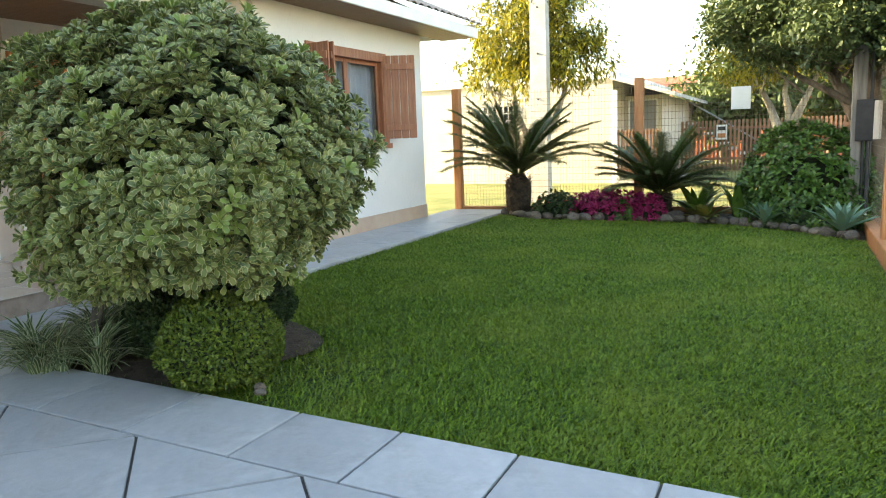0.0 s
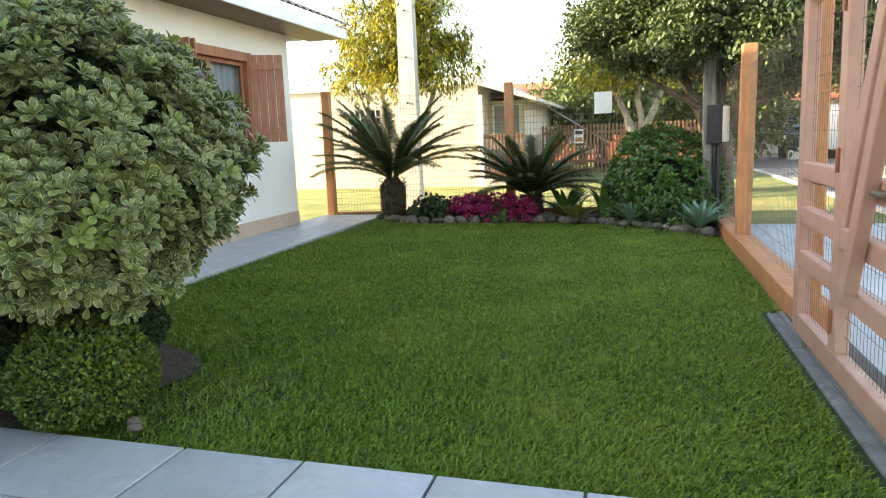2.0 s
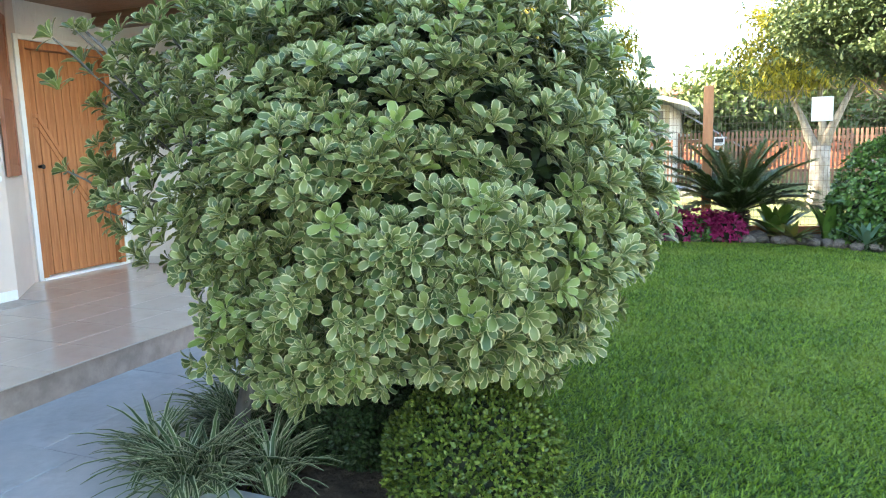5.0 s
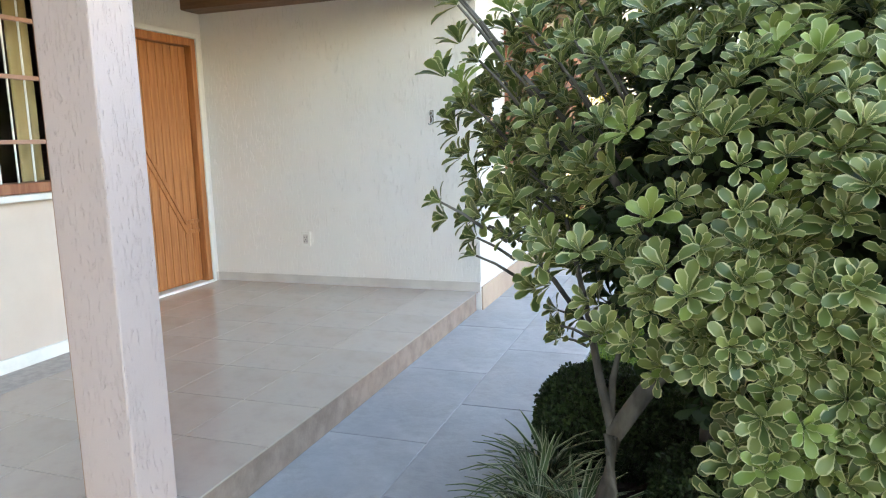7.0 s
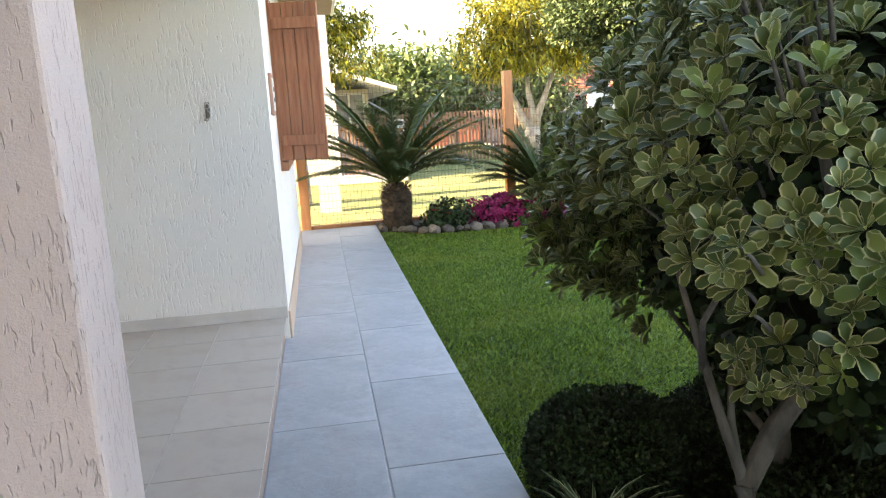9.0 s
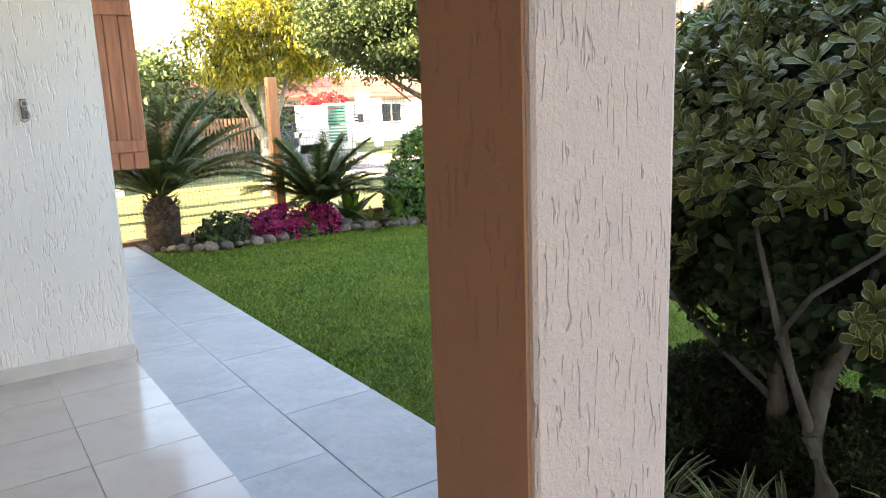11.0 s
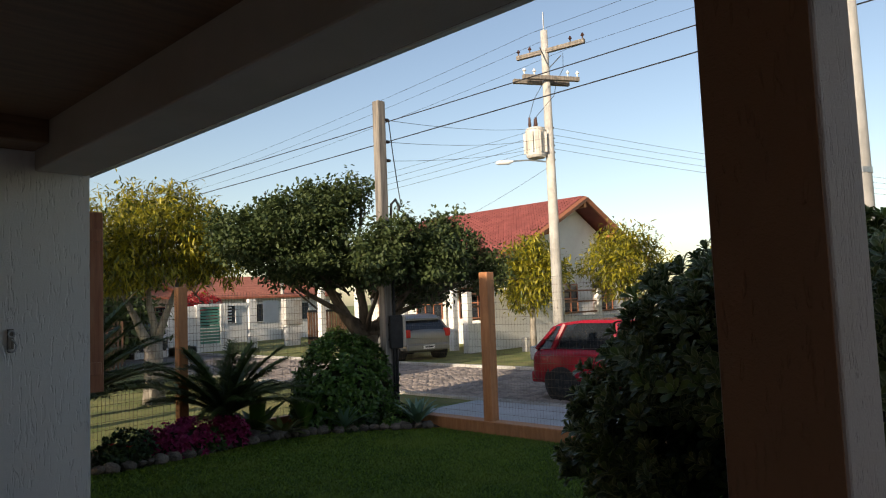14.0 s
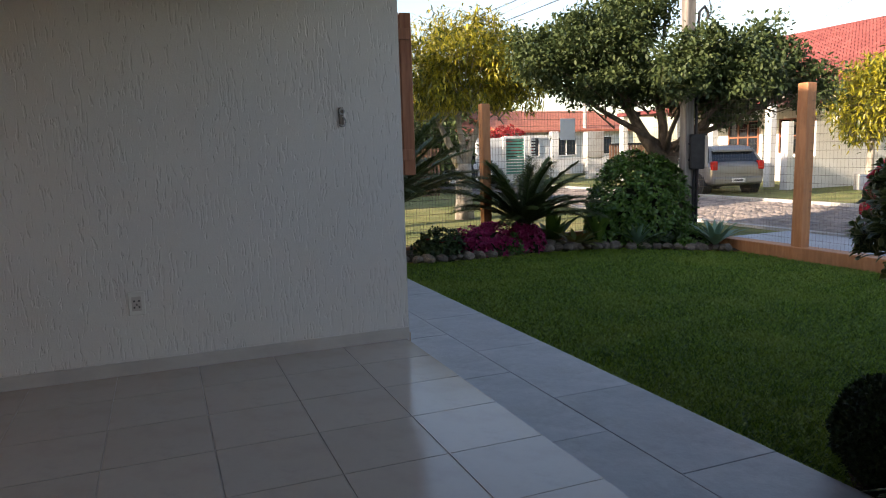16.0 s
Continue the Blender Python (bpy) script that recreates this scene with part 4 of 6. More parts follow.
# leaf whorls that hang low towards the paving
e = np.stack([RNG.uniform(-2.2, -1.1, 260), RNG.uniform(4.02, 4.34, 260), RNG.uniform(0.47, 0.82, 260)], 1)
e[:, 2] += 0.3 * np.clip(-1.85 - e[:, 0], 0, 1) + 0.30 * np.clip((e[:, 0] + 1.80) / 0.35, 0, 1)
C = np.vstack([e, C])
A = C - BC
A = A / np.linalg.norm(A, axis=1, keepdims=True) + np.array([0, 0, 0.7]) + 0.5 * unit(len(C))
A /= np.linalg.norm(A, axis=1, keepdims=True)
young = RNG.random(len(C)) < 0.09
part("foliage", leaves("foliage", *rosette_leaves(C[~young], A[~young], 10, 0.060), "spoon", M_PITT), M_PITT, bush, "cream-edged green leaf whorls")
part("young_foliage", leaves("young_foliage", *rosette_leaves(C[young], A[young], 9, 0.062), "spoon", M_PITTNEW), M_PITTNEW, bush, "yellow-green young leaf whorls")
# solid core, coloured near black for the shade inside the shrub
shrub_core("inner_mass", BC + (0.14, 0.05, 0.04), BR * (0.56, 0.60, 0.60), M_SHADECORE, bush, 2.0, label="near-black core, shade inside the shrub put into its colour")
# inner whorls in the darker leaf colour, which stands for shade inside the shrub
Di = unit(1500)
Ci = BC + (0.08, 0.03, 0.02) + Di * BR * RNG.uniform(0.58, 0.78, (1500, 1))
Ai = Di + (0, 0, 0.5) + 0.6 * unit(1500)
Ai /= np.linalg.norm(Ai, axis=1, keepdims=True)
part("inner_foliage", leaves("inner_foliage", *rosette_leaves(Ci, Ai, 7, 0.07), "spoon", M_DARKSHADELEAF), M_DARKSHADELEAF, bush, "inner leaves with shade put into a darker colour")
base = Vector((-2.52, 4.62, -0.05))
fork = Vector((-2.49, 4.72, 0.42))
stems = [([base, (-2.53, 4.64, 0.12), (-2.50, 4.66, 0.26), fork], [0.040, 0.037, 0.033, 0.032]),
         ([fork, (-2.40, 4.74, 0.56), (-2.28, 4.72, 0.74), (-2.12, 4.78, 0.90), (-1.85, 4.9, 1.15)], [0.030, 0.030, 0.027, 0.023, 0.012]),
         ([fork, (-2.54, 4.76, 0.60), (-2.58, 4.80, 0.78), (-2.66, 4.84, 1.1)], [0.018, 0.014, 0.011, 0.006]),
         ([(-2.50, 4.70, 0.36), (-2.50, 4.78, 0.58), (-2.46, 4.86, 0.80), (-2.48, 4.9, 1.1)], [0.014, 0.012, 0.010, 0.006]),
         ([(-2.58, 4.80, 0.74), (-2.66, 4.66, 0.92), (-2.72, 4.46, 1.08), (-2.77, 4.30, 1.14)], [0.009, 0.008, 0.006, 0.004]),
         ([(-2.28, 4.72, 0.74), (-2.34, 4.62, 1.0), (-2.5, 4.45, 1.3), (-2.68, 4.32, 1.52)], [0.016, 0.013, 0.010, 0.005]),
         ([(-2.12, 4.78, 0.90), (-2.2, 5.0, 1.15), (-2.4, 5.15, 1.4)], [0.014, 0.011, 0.005]),
         ([(-2.2, 4.98, -0.05), (-2.19, 5.0, 0.35), (-2.12, 5.1, 0.7), (-1.95, 5.25, 1.2)], [0.045, 0.038, 0.028, 0.012]),
         ([(-2.19, 5.0, 0.35), (-2.32, 5.22, 0.60), (-2.5, 5.4, 0.9)], [0.015, 0.011, 0.006]),
         ([(-2.18, 5.02, 0.42), (-2.24, 5.33, 0.66), (-2.46, 5.55, 0.80)], [0.011, 0.008, 0.005]),
         ([(-2.16, 5.05, 0.5), (-2.08, 5.35, 0.75), (-2.1, 5.6, 1.0)], [0.016, 0.012, 0.006]),
         ([(-2.0, 5.2, -0.05), (-1.95, 5.35, 0.4), (-1.7, 5.5, 0.8), (-1.5, 5.55, 1.1)], [0.03, 0.026, 0.02, 0.01])]
for pts, rr in stems:
    part("stem", Geo().tube(pts, rr, 9), M_STEM, bush, smooth=True)
g = Geo()
for c in C[-99::2]:
    g.tube([c * 0.9 + np.array(BC) * 0.1 - (0, 0, 0.06), c * 0.95 + np.array(BC) * 0.05 - (0, 0, 0.025), c], [0.005, 0.004, 0.003], 5)
part("twig", g, M_STEM, bush, smooth=True, kind="stuff")


def clipped_ball(at, r, label, material, n=9500, seed=0.0, size=0.0165):
    b = thing("boxwood_ball", label, "clipped bush", at, group="clipped balls")
    D = unit(n)
    D = D[D[:, 2] > -0.8]
    f = lump(D, seed + 3, 0.10, 3.0) * (0.93 + 0.10 * RNG.random(len(D)))
    P = D * np.array(r) * f[:, None] + (0, 0, r[2] * 0.9)
    A = D + 0.7 * unit(len(D)) + (0, 0, 0.3)
    dirs = np.vstack([A + 0.9 * unit(len(D)) for _ in range(3)])
    part("foliage", leaves("foliage", np.vstack([P] * 3), dirs, np.vstack([D] * 3) + 0.5 * unit(3 * len(D)), RNG.uniform(0.7, 1.3, 3 * len(D)) * size, "small", material), material, b, "dense small leaves")
    # core coloured near black for the shade behind the small leaves
    shrub_core("inner_mass", (0, 0, r[2] * 0.9), np.array(r) * 0.90, M_SHADECORE, b, seed)
    part("stem", Geo().tube([(0, 0, -0.08), (0, 0, r[2] * 0.5)], [0.03, 0.02], 8), M_STEM, b)
    return b


clipped_ball((-1.45, 4.57, gz(-1.6) - 0.03), (0.325, 0.30, 0.25), "round clipped bright green boxwood by the paving", M_BOX, seed=1.0)
# balls beneath the shrub: its shade is put into their darker leaf colour
clipped_ball((-2.58, 5.44, gz(-2.6) - 0.03), (0.31, 0.31, 0.23), "round clipped boxwood by the walkway, shade put into its dark green", M_DARKSHADELEAF, seed=2.0)
clipped_ball((-2.03, 5.34, gz(-2.0) - 0.03), (0.36, 0.36, 0.25), "round clipped boxwood under the shrub, shade put into its dark green", M_DARKSHADELEAF, seed=3.0)
clipped_ball((-2.05, 4.85, gz(-2.1) - 0.03), (0.34, 0.30, 0.22), "round clipped boxwood under the shrub's front, shade put into its dark green", M_DARKSHADELEAF, seed=4.0)


def strap_clump(name, at, n, length, label, category, material, seed, lift=0.9, kind="strap", group="", flat=0.35):
    c = thing(name, label, category, at, group=group)
    a = RNG.uniform(0, 2 * math.pi, n)
    el = RNG.uniform(flat, flat + lift, n)
    D = np.stack([np.cos(a) * np.cos(el), np.sin(a) * np.cos(el), np.sin(el)], 1)
    P = np.stack([np.cos(a), np.sin(a), np.zeros(n)], 1) * RNG.uniform(0.0, 0.06, (n, 1))
    N = np.tile([0, 0, 1.0], (n, 1)) - 0.3 * D
    part("leaves", leaves("leaves", P, D, N, RNG.uniform(0.7, 1.15, n) * length, kind, material), material, c)
    return c


for i, (x, y) in enumerate([(-2.72, 4.36), (-2.42, 4.32), (-2.60, 4.72), (-2.22, 4.42), (-2.78, 5.08), (-2.75, 4.80), (-2.50, 4.26)]):
    strap_clump("striped_grass_clump", (x, y, gz(x) - 0.03), 90, 0.31, "arching clump of white-striped grassy leaves under the shrub", "border grass", M_SPIDER, i, group="striped grass under the shrub")


def cycad(at, h, r, nf, L, label, seed):
    c = thing("cycad_palm", label, "cycad", at, group="cycads by the fence")
    pts = [(0, 0, -0.08), (0.0, 0, h * 0.3), (0, 0, h * 0.75), (0, 0, h)]
    part("trunk", Geo().tube(pts, [r * 0.95, r * 1.05, r * 1.1, r * 0.55], 18), M_FIBRE, c, "shaggy brown trunk", smooth=True)
    P, D, N, S = [], [], [], []
    for i in range(420):       # old leaf bases
        a, z = RNG.uniform(0, 6.283), RNG.uniform(0, h)
        P.append((math.cos(a) * r, math.sin(a) * r, z)); D.append((math.cos(a), math.sin(a), 0.9)); N.append((0, 0, 1)); S.append(0.055)
    tagged(part("leaf_base", leaves("leaf_base", P, D, N, S, "small", M_FIBRE), M_FIBRE, c), kind="stuff")
    for i in range(nf):
        a = i * 2.39996 + RNG.uniform(-0.2, 0.2)
        t0 = i / nf
        el = radians(78 - 52 * t0 ** 0.9) + RNG.uniform(-0.1, 0.1)
        ln = L * RNG.uniform(0.85, 1.1)
        pts, p, e = [], Vector((0.05 * math.cos(a), 0.05 * math.sin(a), h)), el
        m = 15
        for k in range(m):
            pts.append(p.copy())
            p = p + Vector((math.cos(a) * math.cos(e), math.sin(a) * math.cos(e), math.sin(e))) * ln / m
            e -= radians(2.6 + 1.0 * t0)
        fr = part("frond", Geo().tube(pts, [0.009] * 5 + [0.007] * 5 + [0.004] * 5, 5), M_CYCAD, c)
        P, D, N, S = [], [], [], []
        side_v = Vector((-math.sin(a), math.cos(a), 0))
        for k in range(2, m):
            for sub in (0, 0.1, 0.2, 0.3, 0.4, 0.5, 0.6, 0.7, 0.8, 0.9):
                q = pts[k - 1].lerp(pts[k], sub)
                dd = (pts[k] - pts[k - 1]).normalized()
                w = math.sin(math.pi * min(1, (k + sub - 1.2) / (m - 0.6))) ** 0.6
                for sgn in (-1, 1):
                    up = dd.cross(side_v) * -1
                    P.append(q); D.append(side_v * sgn * 0.8 + dd * 0.75 + Vector((0, 0, RNG.uniform(-0.15, 0.45)))); N.append((0, 0, 1)); S.append((0.07 + 0.10 * w) * RNG.uniform(0.85, 1.1))
        part("leaflet", leaves("leaflet", [tuple(x) for x in P], [tuple(x) for x in D], N, S, "needle", M_CYCAD), M_CYCAD, fr, kind="stuff")
    return c


cycad((-2.60, 12.33, gz(-2.6)), 0.60, 0.185, 40, 1.48, "cycad palm with a shaggy brown trunk and arching dark fronds", 1)
cycad((-0.48, 12.56, gz(-0.5)), 0.32, 0.15, 36, 1.18, "low cycad palm with dark fronds beside magenta plants", 2)


def leafy_mound(name, at, r, n, size, kind, material, label, category, seed, core=True, per=6, amp=0.22):
    b = thing(name, label, category, at)
    D = unit(n * 2)
    D = D[D[:, 2] > -0.35][:n]
    f = lump(D, seed, amp, 2.6) * (1.04 - amp + (0.04 + amp) * RNG.random(len(D)))
    C = D * np.array(r) * f[:, None] + (0, 0, r[2] * 0.35)
    A = D + (0, 0, 0.5) + 0.4 * unit(len(D))
    A /= np.linalg.norm(A, axis=1, keepdims=True)
    part("foliage", leaves("foliage", *rosette_leaves(C, A, per, size, 0.9), kind, material), material, b)
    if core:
        # same near-black core, shade within the mound as colour
        shrub_core("inner_mass", (0, 0, r[2] * 0.3), np.array(r) * (0.74, 0.74, 0.70), M_SHADECORE, b, seed)
    return b


leafy_mound("broadleaf_hedge", (1.42, 12.42, gz(1.4) - 0.05), (0.80, 0.62, 0.95), 1500, 0.085, "oval", M_HEDGE, "dense glossy dark green shrub at the fence corner", "shrub", 4.0, amp=0.10)
leafy_mound("magenta_plant", (-1.15, 12.20, gz(-1) - 0.02), (0.62, 0.22, 0.30), 480, 0.06, "small", M_FLOWER, "low mound of magenta foliage in the border", "bedding plant", 6.0)
leafy_mound("magenta_plant", (-0.60, 12.22, gz(-1) - 0.02), (0.26, 0.2, 0.24), 160, 0.06, "small", M_FLOWER, "low mound of magenta foliage beside the cycad", "bedding plant", 6.5)
leafy_mound("dark_bedding_plant", (-1.92, 12.15, gz(-2) - 0.02), (0.36, 0.22, 0.26), 260, 0.055, "small", M_DARKSHADELEAF, "dark green bedding plant with red flowers", "bedding plant", 7.0)
leafy_mound("green_bedding_plant", (-0.92, 12.12, gz(-1) - 0.02), (0.16, 0.12, 0.18), 60, 0.08, "oval", M_HEDGE, "small green bedding plant at the border stones", "bedding plant", 7.4)
leafy_mound("trailing_plant", (1.35, 11.86, gz(1.4) - 0.02), (0.40, 0.14, 0.14), 160, 0.06, "small", M_DARKSHADELEAF, "low dark ground cover at the border stones", "ground cover", 7.8)
leafy_mound("trailing_plant", (1.75, 11.62, gz(1.4) - 0.02), (0.32, 0.2, 0.2), 160, 0.06, "small", M_HEDGE, "low green ground cover under the agave", "ground cover", 7.9)
for i, (x, y, z) in enumerate([(-1.98, 11.95, 0.18), (-1.75, 12.0, 0.2), (-2.15, 12.02, 0.22), (-1.6, 12.05, 0.14)]):
    f = thing("red_flower", "small red flower in the border", "flower", (x, y, z), group="red flowers")
    a = np.arange(6) * 1.047
    part("petals", leaves("petals", np.zeros((6, 3)), np.stack([np.cos(a), np.sin(a), 0.5 + 0 * a], 1), np.tile([0, 0, 1.0], (6, 1)), np.full(6, 0.045), "oval", M_REDFLOWER), M_REDFLOWER, f)
    part("stalk", Geo().tube([(0, 0, -0.16), (0, 0, 0)], 0.004, 5), M_HEDGE, f)


def agave(at, L, n, label, material=None, seed=0):
    c = thing("agave", label, "succulent", at, group="agaves by the fence")
    a = np.arange(n) * 2.39996
    el = np.linspace(1.35, 0.42, n)
    for i in range(n):
        D = np.array([[math.cos(a[i]) * math.cos(el[i]), math.sin(a[i]) * math.cos(el[i]), math.sin(el[i])]])
        o = part("leaf", leaves("leaf", [(0, 0, 0.04)], D, [(-D[0][0] * 0.5, -D[0][1] * 0.5, 1)], [L * (0.7 + 0.35 * i / n)], "agave" if material is None else "lance", material or M_AGAVE), material or M_AGAVE, c)
        o.scale = (1, 1, 1)
    return c


agave((1.79, 11.26, gz(1.8)), 0.50, 22, "blue-green agave rosette at the street corner")
agave((0.95, 11.85, gz(1)), 0.42, 20, "blue-green agave rosette in front of the hedge")
agave((1.28, 11.95, gz(1.2)), 0.30, 16, "smaller blue-green agave rosette")
agave((-1.45, 12.62, gz(-1.4)), 0.30, 14, "pale green succulent rosette behind magenta plants")
agave((-1.05, 12.66, gz(-1)), 0.30, 14, "pale green succulent rosette behind magenta plants")
strap_clump("bromeliad", (0.18, 12.25, gz(0)), 26, 0.42, "yellow-green bromeliad rosette at the border", "bromeliad", M_BROM, 3, 0.7, "lance", flat=0.25)
strap_clump("bromeliad", (0.60, 12.3, gz(0.5)), 16, 0.5, "upright dark snake plant at the border", "bromeliad", M_HEDGE, 5, 0.35, "lance", flat=1.1)
strap_clump("banana_like_plant", (0.02, 12.62, gz(0)), 22, 0.62, "broad-leaved dark green plant behind the cycad", "plant", M_HEDGE, 9, 0.8, "lance", flat=0.45)

# border stones
border = thing("stone_border", "row of rounded grey border stones along the lawn", "border")
STONES = []
for s in range(6):
    bm = bmesh.new()
    bmesh.ops.create_icosphere(bm, subdivisions=2, radius=1.0)
    for v in bm.verts:
        v.co *= 1 + 0.25 * noise.noise(v.co * 1.3 + Vector((s * 3.1, 0, 0)))
        v.co.z *= 0.68
    me = bpy.data.meshes.new("stone")
    bm.to_mesh(me)
    bm.free()
    me.materials.append(M_STONE)
    STONES.append(me)
bx = [p[0] for p in BORDER]
s_len, x = 0, -2.80
while x < 2.0:
    w = RNG.uniform(0.06, 0.115)
    o = part("stone", STONES[int(RNG.integers(6))], M_STONE, border)
    slope = (border_y(x + 0.05) - border_y(x - 0.05)) / 0.1
    o.matrix_basis = pose(x, border_y(x) + RNG.uniform(-0.03, 0.03), gz(x) + 0.005, RNG.uniform(-15, 15), RNG.uniform(-15, 15), RNG.uniform(0, 360)) @ Matrix.Diagonal((w, w * RNG.uniform(0.7, 1.0), w * RNG.uniform(0.8, 1.1), 1))
    x += w * 1.75 / math.hypot(1, slope)
for (x, y, w) in [(-0.55, 12.25, 0.15), (-0.25, 12.3, 0.17), (0.12, 12.2, 0.13), (-1.15, 4.50, 0.04), (-1.10, 4.44, 0.035)]:
    o = part("stone", STONES[int(RNG.integers(6))], M_STONE, border)
    o.matrix_basis = pose(x, y, gz(x) + 0.02, 10, 5, RNG.uniform(0, 360)) @ Matrix.Diagonal((w, w * 0.8, w * 0.75, 1))


# ---- trees ----
def tree(name, at, label, trunk, limbs, blobs, n_clump, per, size, kind, material, bark, seed, spread=0.20, droop=0.3):
    """trunk: points and radii; limbs: ends as points; blobs: crown ellipsoids (centre, half axes). All in the tree's own space."""
    t = thing(name, label, "tree", at)
    part("trunk", Geo().tube([p[:3] for p in trunk], [p[3] for p in trunk], 14), bark, t, smooth=True)
    top = Vector(trunk[-1][:3])
    for (a, b, r0) in limbs:
        a, b = Vector(a), Vector(b)
        mid = a.lerp(b, 0.5) + Vector((RNG.normal(0, 0.06), RNG.normal(0, 0.06), -0.05))
        lb = part("limb", Geo().tube([a, a.lerp(mid, 0.5) + Vector((RNG.normal(0, 0.03), RNG.normal(0, 0.03), 0)), mid, b], [r0, r0 * 0.8, r0 * 0.6, r0 * 0.25], 9), bark, t, smooth=True)
    tot = sum(r[0] * r[1] * r[2] for _, r in blobs)
    Cs, As = [], []
    tw = Geo()
    for c, r in blobs:
        n = max(6, int(n_clump * r[0] * r[1] * r[2] / tot))
        D = unit(n)
        f = RNG.random(n) ** 0.33 * lump(D, seed + c[0], 0.45, 2.6)
        C = np.array(c) + D * np.array(r) * f[:, None]
        Cs.append(C)
        As.append(D)
        for q in C[::14]:
            h = np.array(c) * 0.6 + np.array(top) * 0.4
            tw.tube([tuple(h + RNG.normal(0, 0.08, 3)), tuple((h + q) / 2 + RNG.normal(0, 0.05, 3)), tuple(q)], [0.018, 0.011, 0.004], 5)
    C, D = np.vstack(Cs), np.vstack(As)
    tagged(part("twig", tw, bark, t), kind="stuff")
    n = len(C)
    P = np.repeat(C, per, axis=0) + RNG.normal(0, spread, (n * per, 3)) * (1, 1, 0.75)
    dirs = unit(n * per) + np.repeat(D, per, axis=0) * 0.5 + (0, 0, -droop)
    N = unit(n * per) * 0.7 + (0, 0, 1.0)
    part("crown", leaves("crown", P, dirs, N, RNG.uniform(0.7, 1.25, n * per) * size, kind, material), material, t, "uneven leafy crown")
    return t


# yellow-green tree behind the concrete pole
tree("garden_tree", (-4.0, 17.2, ZO - 0.0), "round yellow-green tree with a forked pale trunk behind the side fence",
     [(0, 0, -0.1, 0.25), (0.02, 0, 0.5, 0.21), (0.0, 0, 1.0, 0.20), (0.0, 0, 1.2, 0.14)],
     [((-0.06, 0, 0.95), (-0.55, 0.1, 2.9), 0.14), ((0.04, 0, 1.1), (0.2, 0, 3.1), 0.13), ((0.08, 0, 0.95), (0.85, 0.1, 2.7), 0.12), ((-0.08, 0, 0.9), (-1.1, 0, 2.7), 0.10)],
     [((0, 0, 3.6), (1.45, 1.3, 0.95)), ((-0.95, 0, 2.95), (0.75, 0.8, 0.6)), ((1.0, 0, 3.0), (0.8, 0.8, 0.6)), ((0.2, 0.2, 4.35), (0.9, 0.9, 0.5)), ((0.1, -0.5, 2.75), (0.6, 0.5, 0.4))], 330, 50, 0.14, "lance", M_MANGO, M_BARKPALE, 2.0, 0.13, 0.6)
# dark spreading tree by the wooden pole
tree("street_tree", (2.24, 12.78, ZO), "dark green spreading tree with a forked trunk beside the wooden pole",
     [(0, 0, -0.1, 0.18), (-0.05, 0, 0.8, 0.17), (-0.08, 0, 1.35, 0.19)],
     [((-0.15, 0, 1.3), (-0.95, 0.6, 2.9), 0.12), ((0.0, 0, 1.3), (0.75, -0.6, 2.5), 0.12), ((-0.1, 0, 1.4), (-0.4, 0.2, 3.3), 0.09), ((0, 0, 1.5), (1.4, -1.1, 2.3), 0.06), ((-0.1, 0, 1.5), (-1.7, 0.9, 2.7), 0.06), ((-0.05, 0, 1.5), (0.0, 0.1, 3.7), 0.05), ((0.05, -0.05, 1.4), (0.3, -1.1, 2.4), 0.05), ((-0.1, -0.05, 1.45), (-0.5, -1.0, 2.5), 0.05)],
     [((-0.95, 0.6, 3.15), (0.90, 0.75, 0.55)), ((-1.75, 0.9, 2.95), (0.50, 0.5, 0.42)), ((-0.5, 0.3, 3.55), (0.5, 0.5, 0.30)), ((-0.05, 0.1, 3.75), (0.24, 0.24, 0.32)), ((0.95, -0.75, 2.65), (0.70, 0.6, 0.45)),
      ((1.02, -0.85, 3.12), (0.30, 0.28, 0.26)), ((1.55, -1.2, 2.35), (0.40, 0.35, 0.34)), ((0.2, -0.1, 2.45), (0.80, 0.7, 0.36)), ((-0.7, 0.3, 2.5), (0.70, 0.6, 0.30)), ((0.75, -0.5, 2.05), (0.48, 0.45, 0.22)), ((-1.4, 0.5, 2.45), (0.35, 0.35, 0.2)), ((-0.5, -1.0, 2.6), (0.55, 0.42, 0.36)), ((-0.3, -1.05, 2.95), (0.40, 0.32, 0.26)), ((0.35, -1.2, 2.45), (0.55, 0.42, 0.34)), ((0.3, -1.15, 2.85), (0.3, 0.3, 0.2))],
     1300, 48, 0.066, "small", M_DARKTREE, M_BARK, 3.0, 0.095)
# yellow-green tree on the verge with a whitewashed trunk
tree("street_tree", (1.15, 18.4, ZO), "yellow-green street tree with a white painted trunk on the verge",
     [(0, 0, -0.1, 0.24), (0, 0, 0.5, 0.19), (0.0, 0, 1.25, 0.18)],
     [((-0.05, 0, 1.15), (-0.7, 0.1, 2.5), 0.12), ((0.05, 0, 1.15), (0.6, 0, 2.6), 0.12), ((0, 0, 1.2), (0.0, 0.2, 3.0), 0.10)],
     [((0.15, 0, 3.35), (1.75, 1.5, 0.95)), ((-0.85, 0, 2.8), (0.85, 0.7, 0.55)), ((1.3, -0.1, 2.9), (0.95, 0.8, 0.55)), ((0.2, 0, 4.05), (0.95, 0.8, 0.45)), ((0.9, -0.4, 3.5), (0.9, 0.8, 0.6))], 420, 50, 0.14, "lance", M_MANGO, M_BARKPALE, 4.0, 0.13, 0.55)
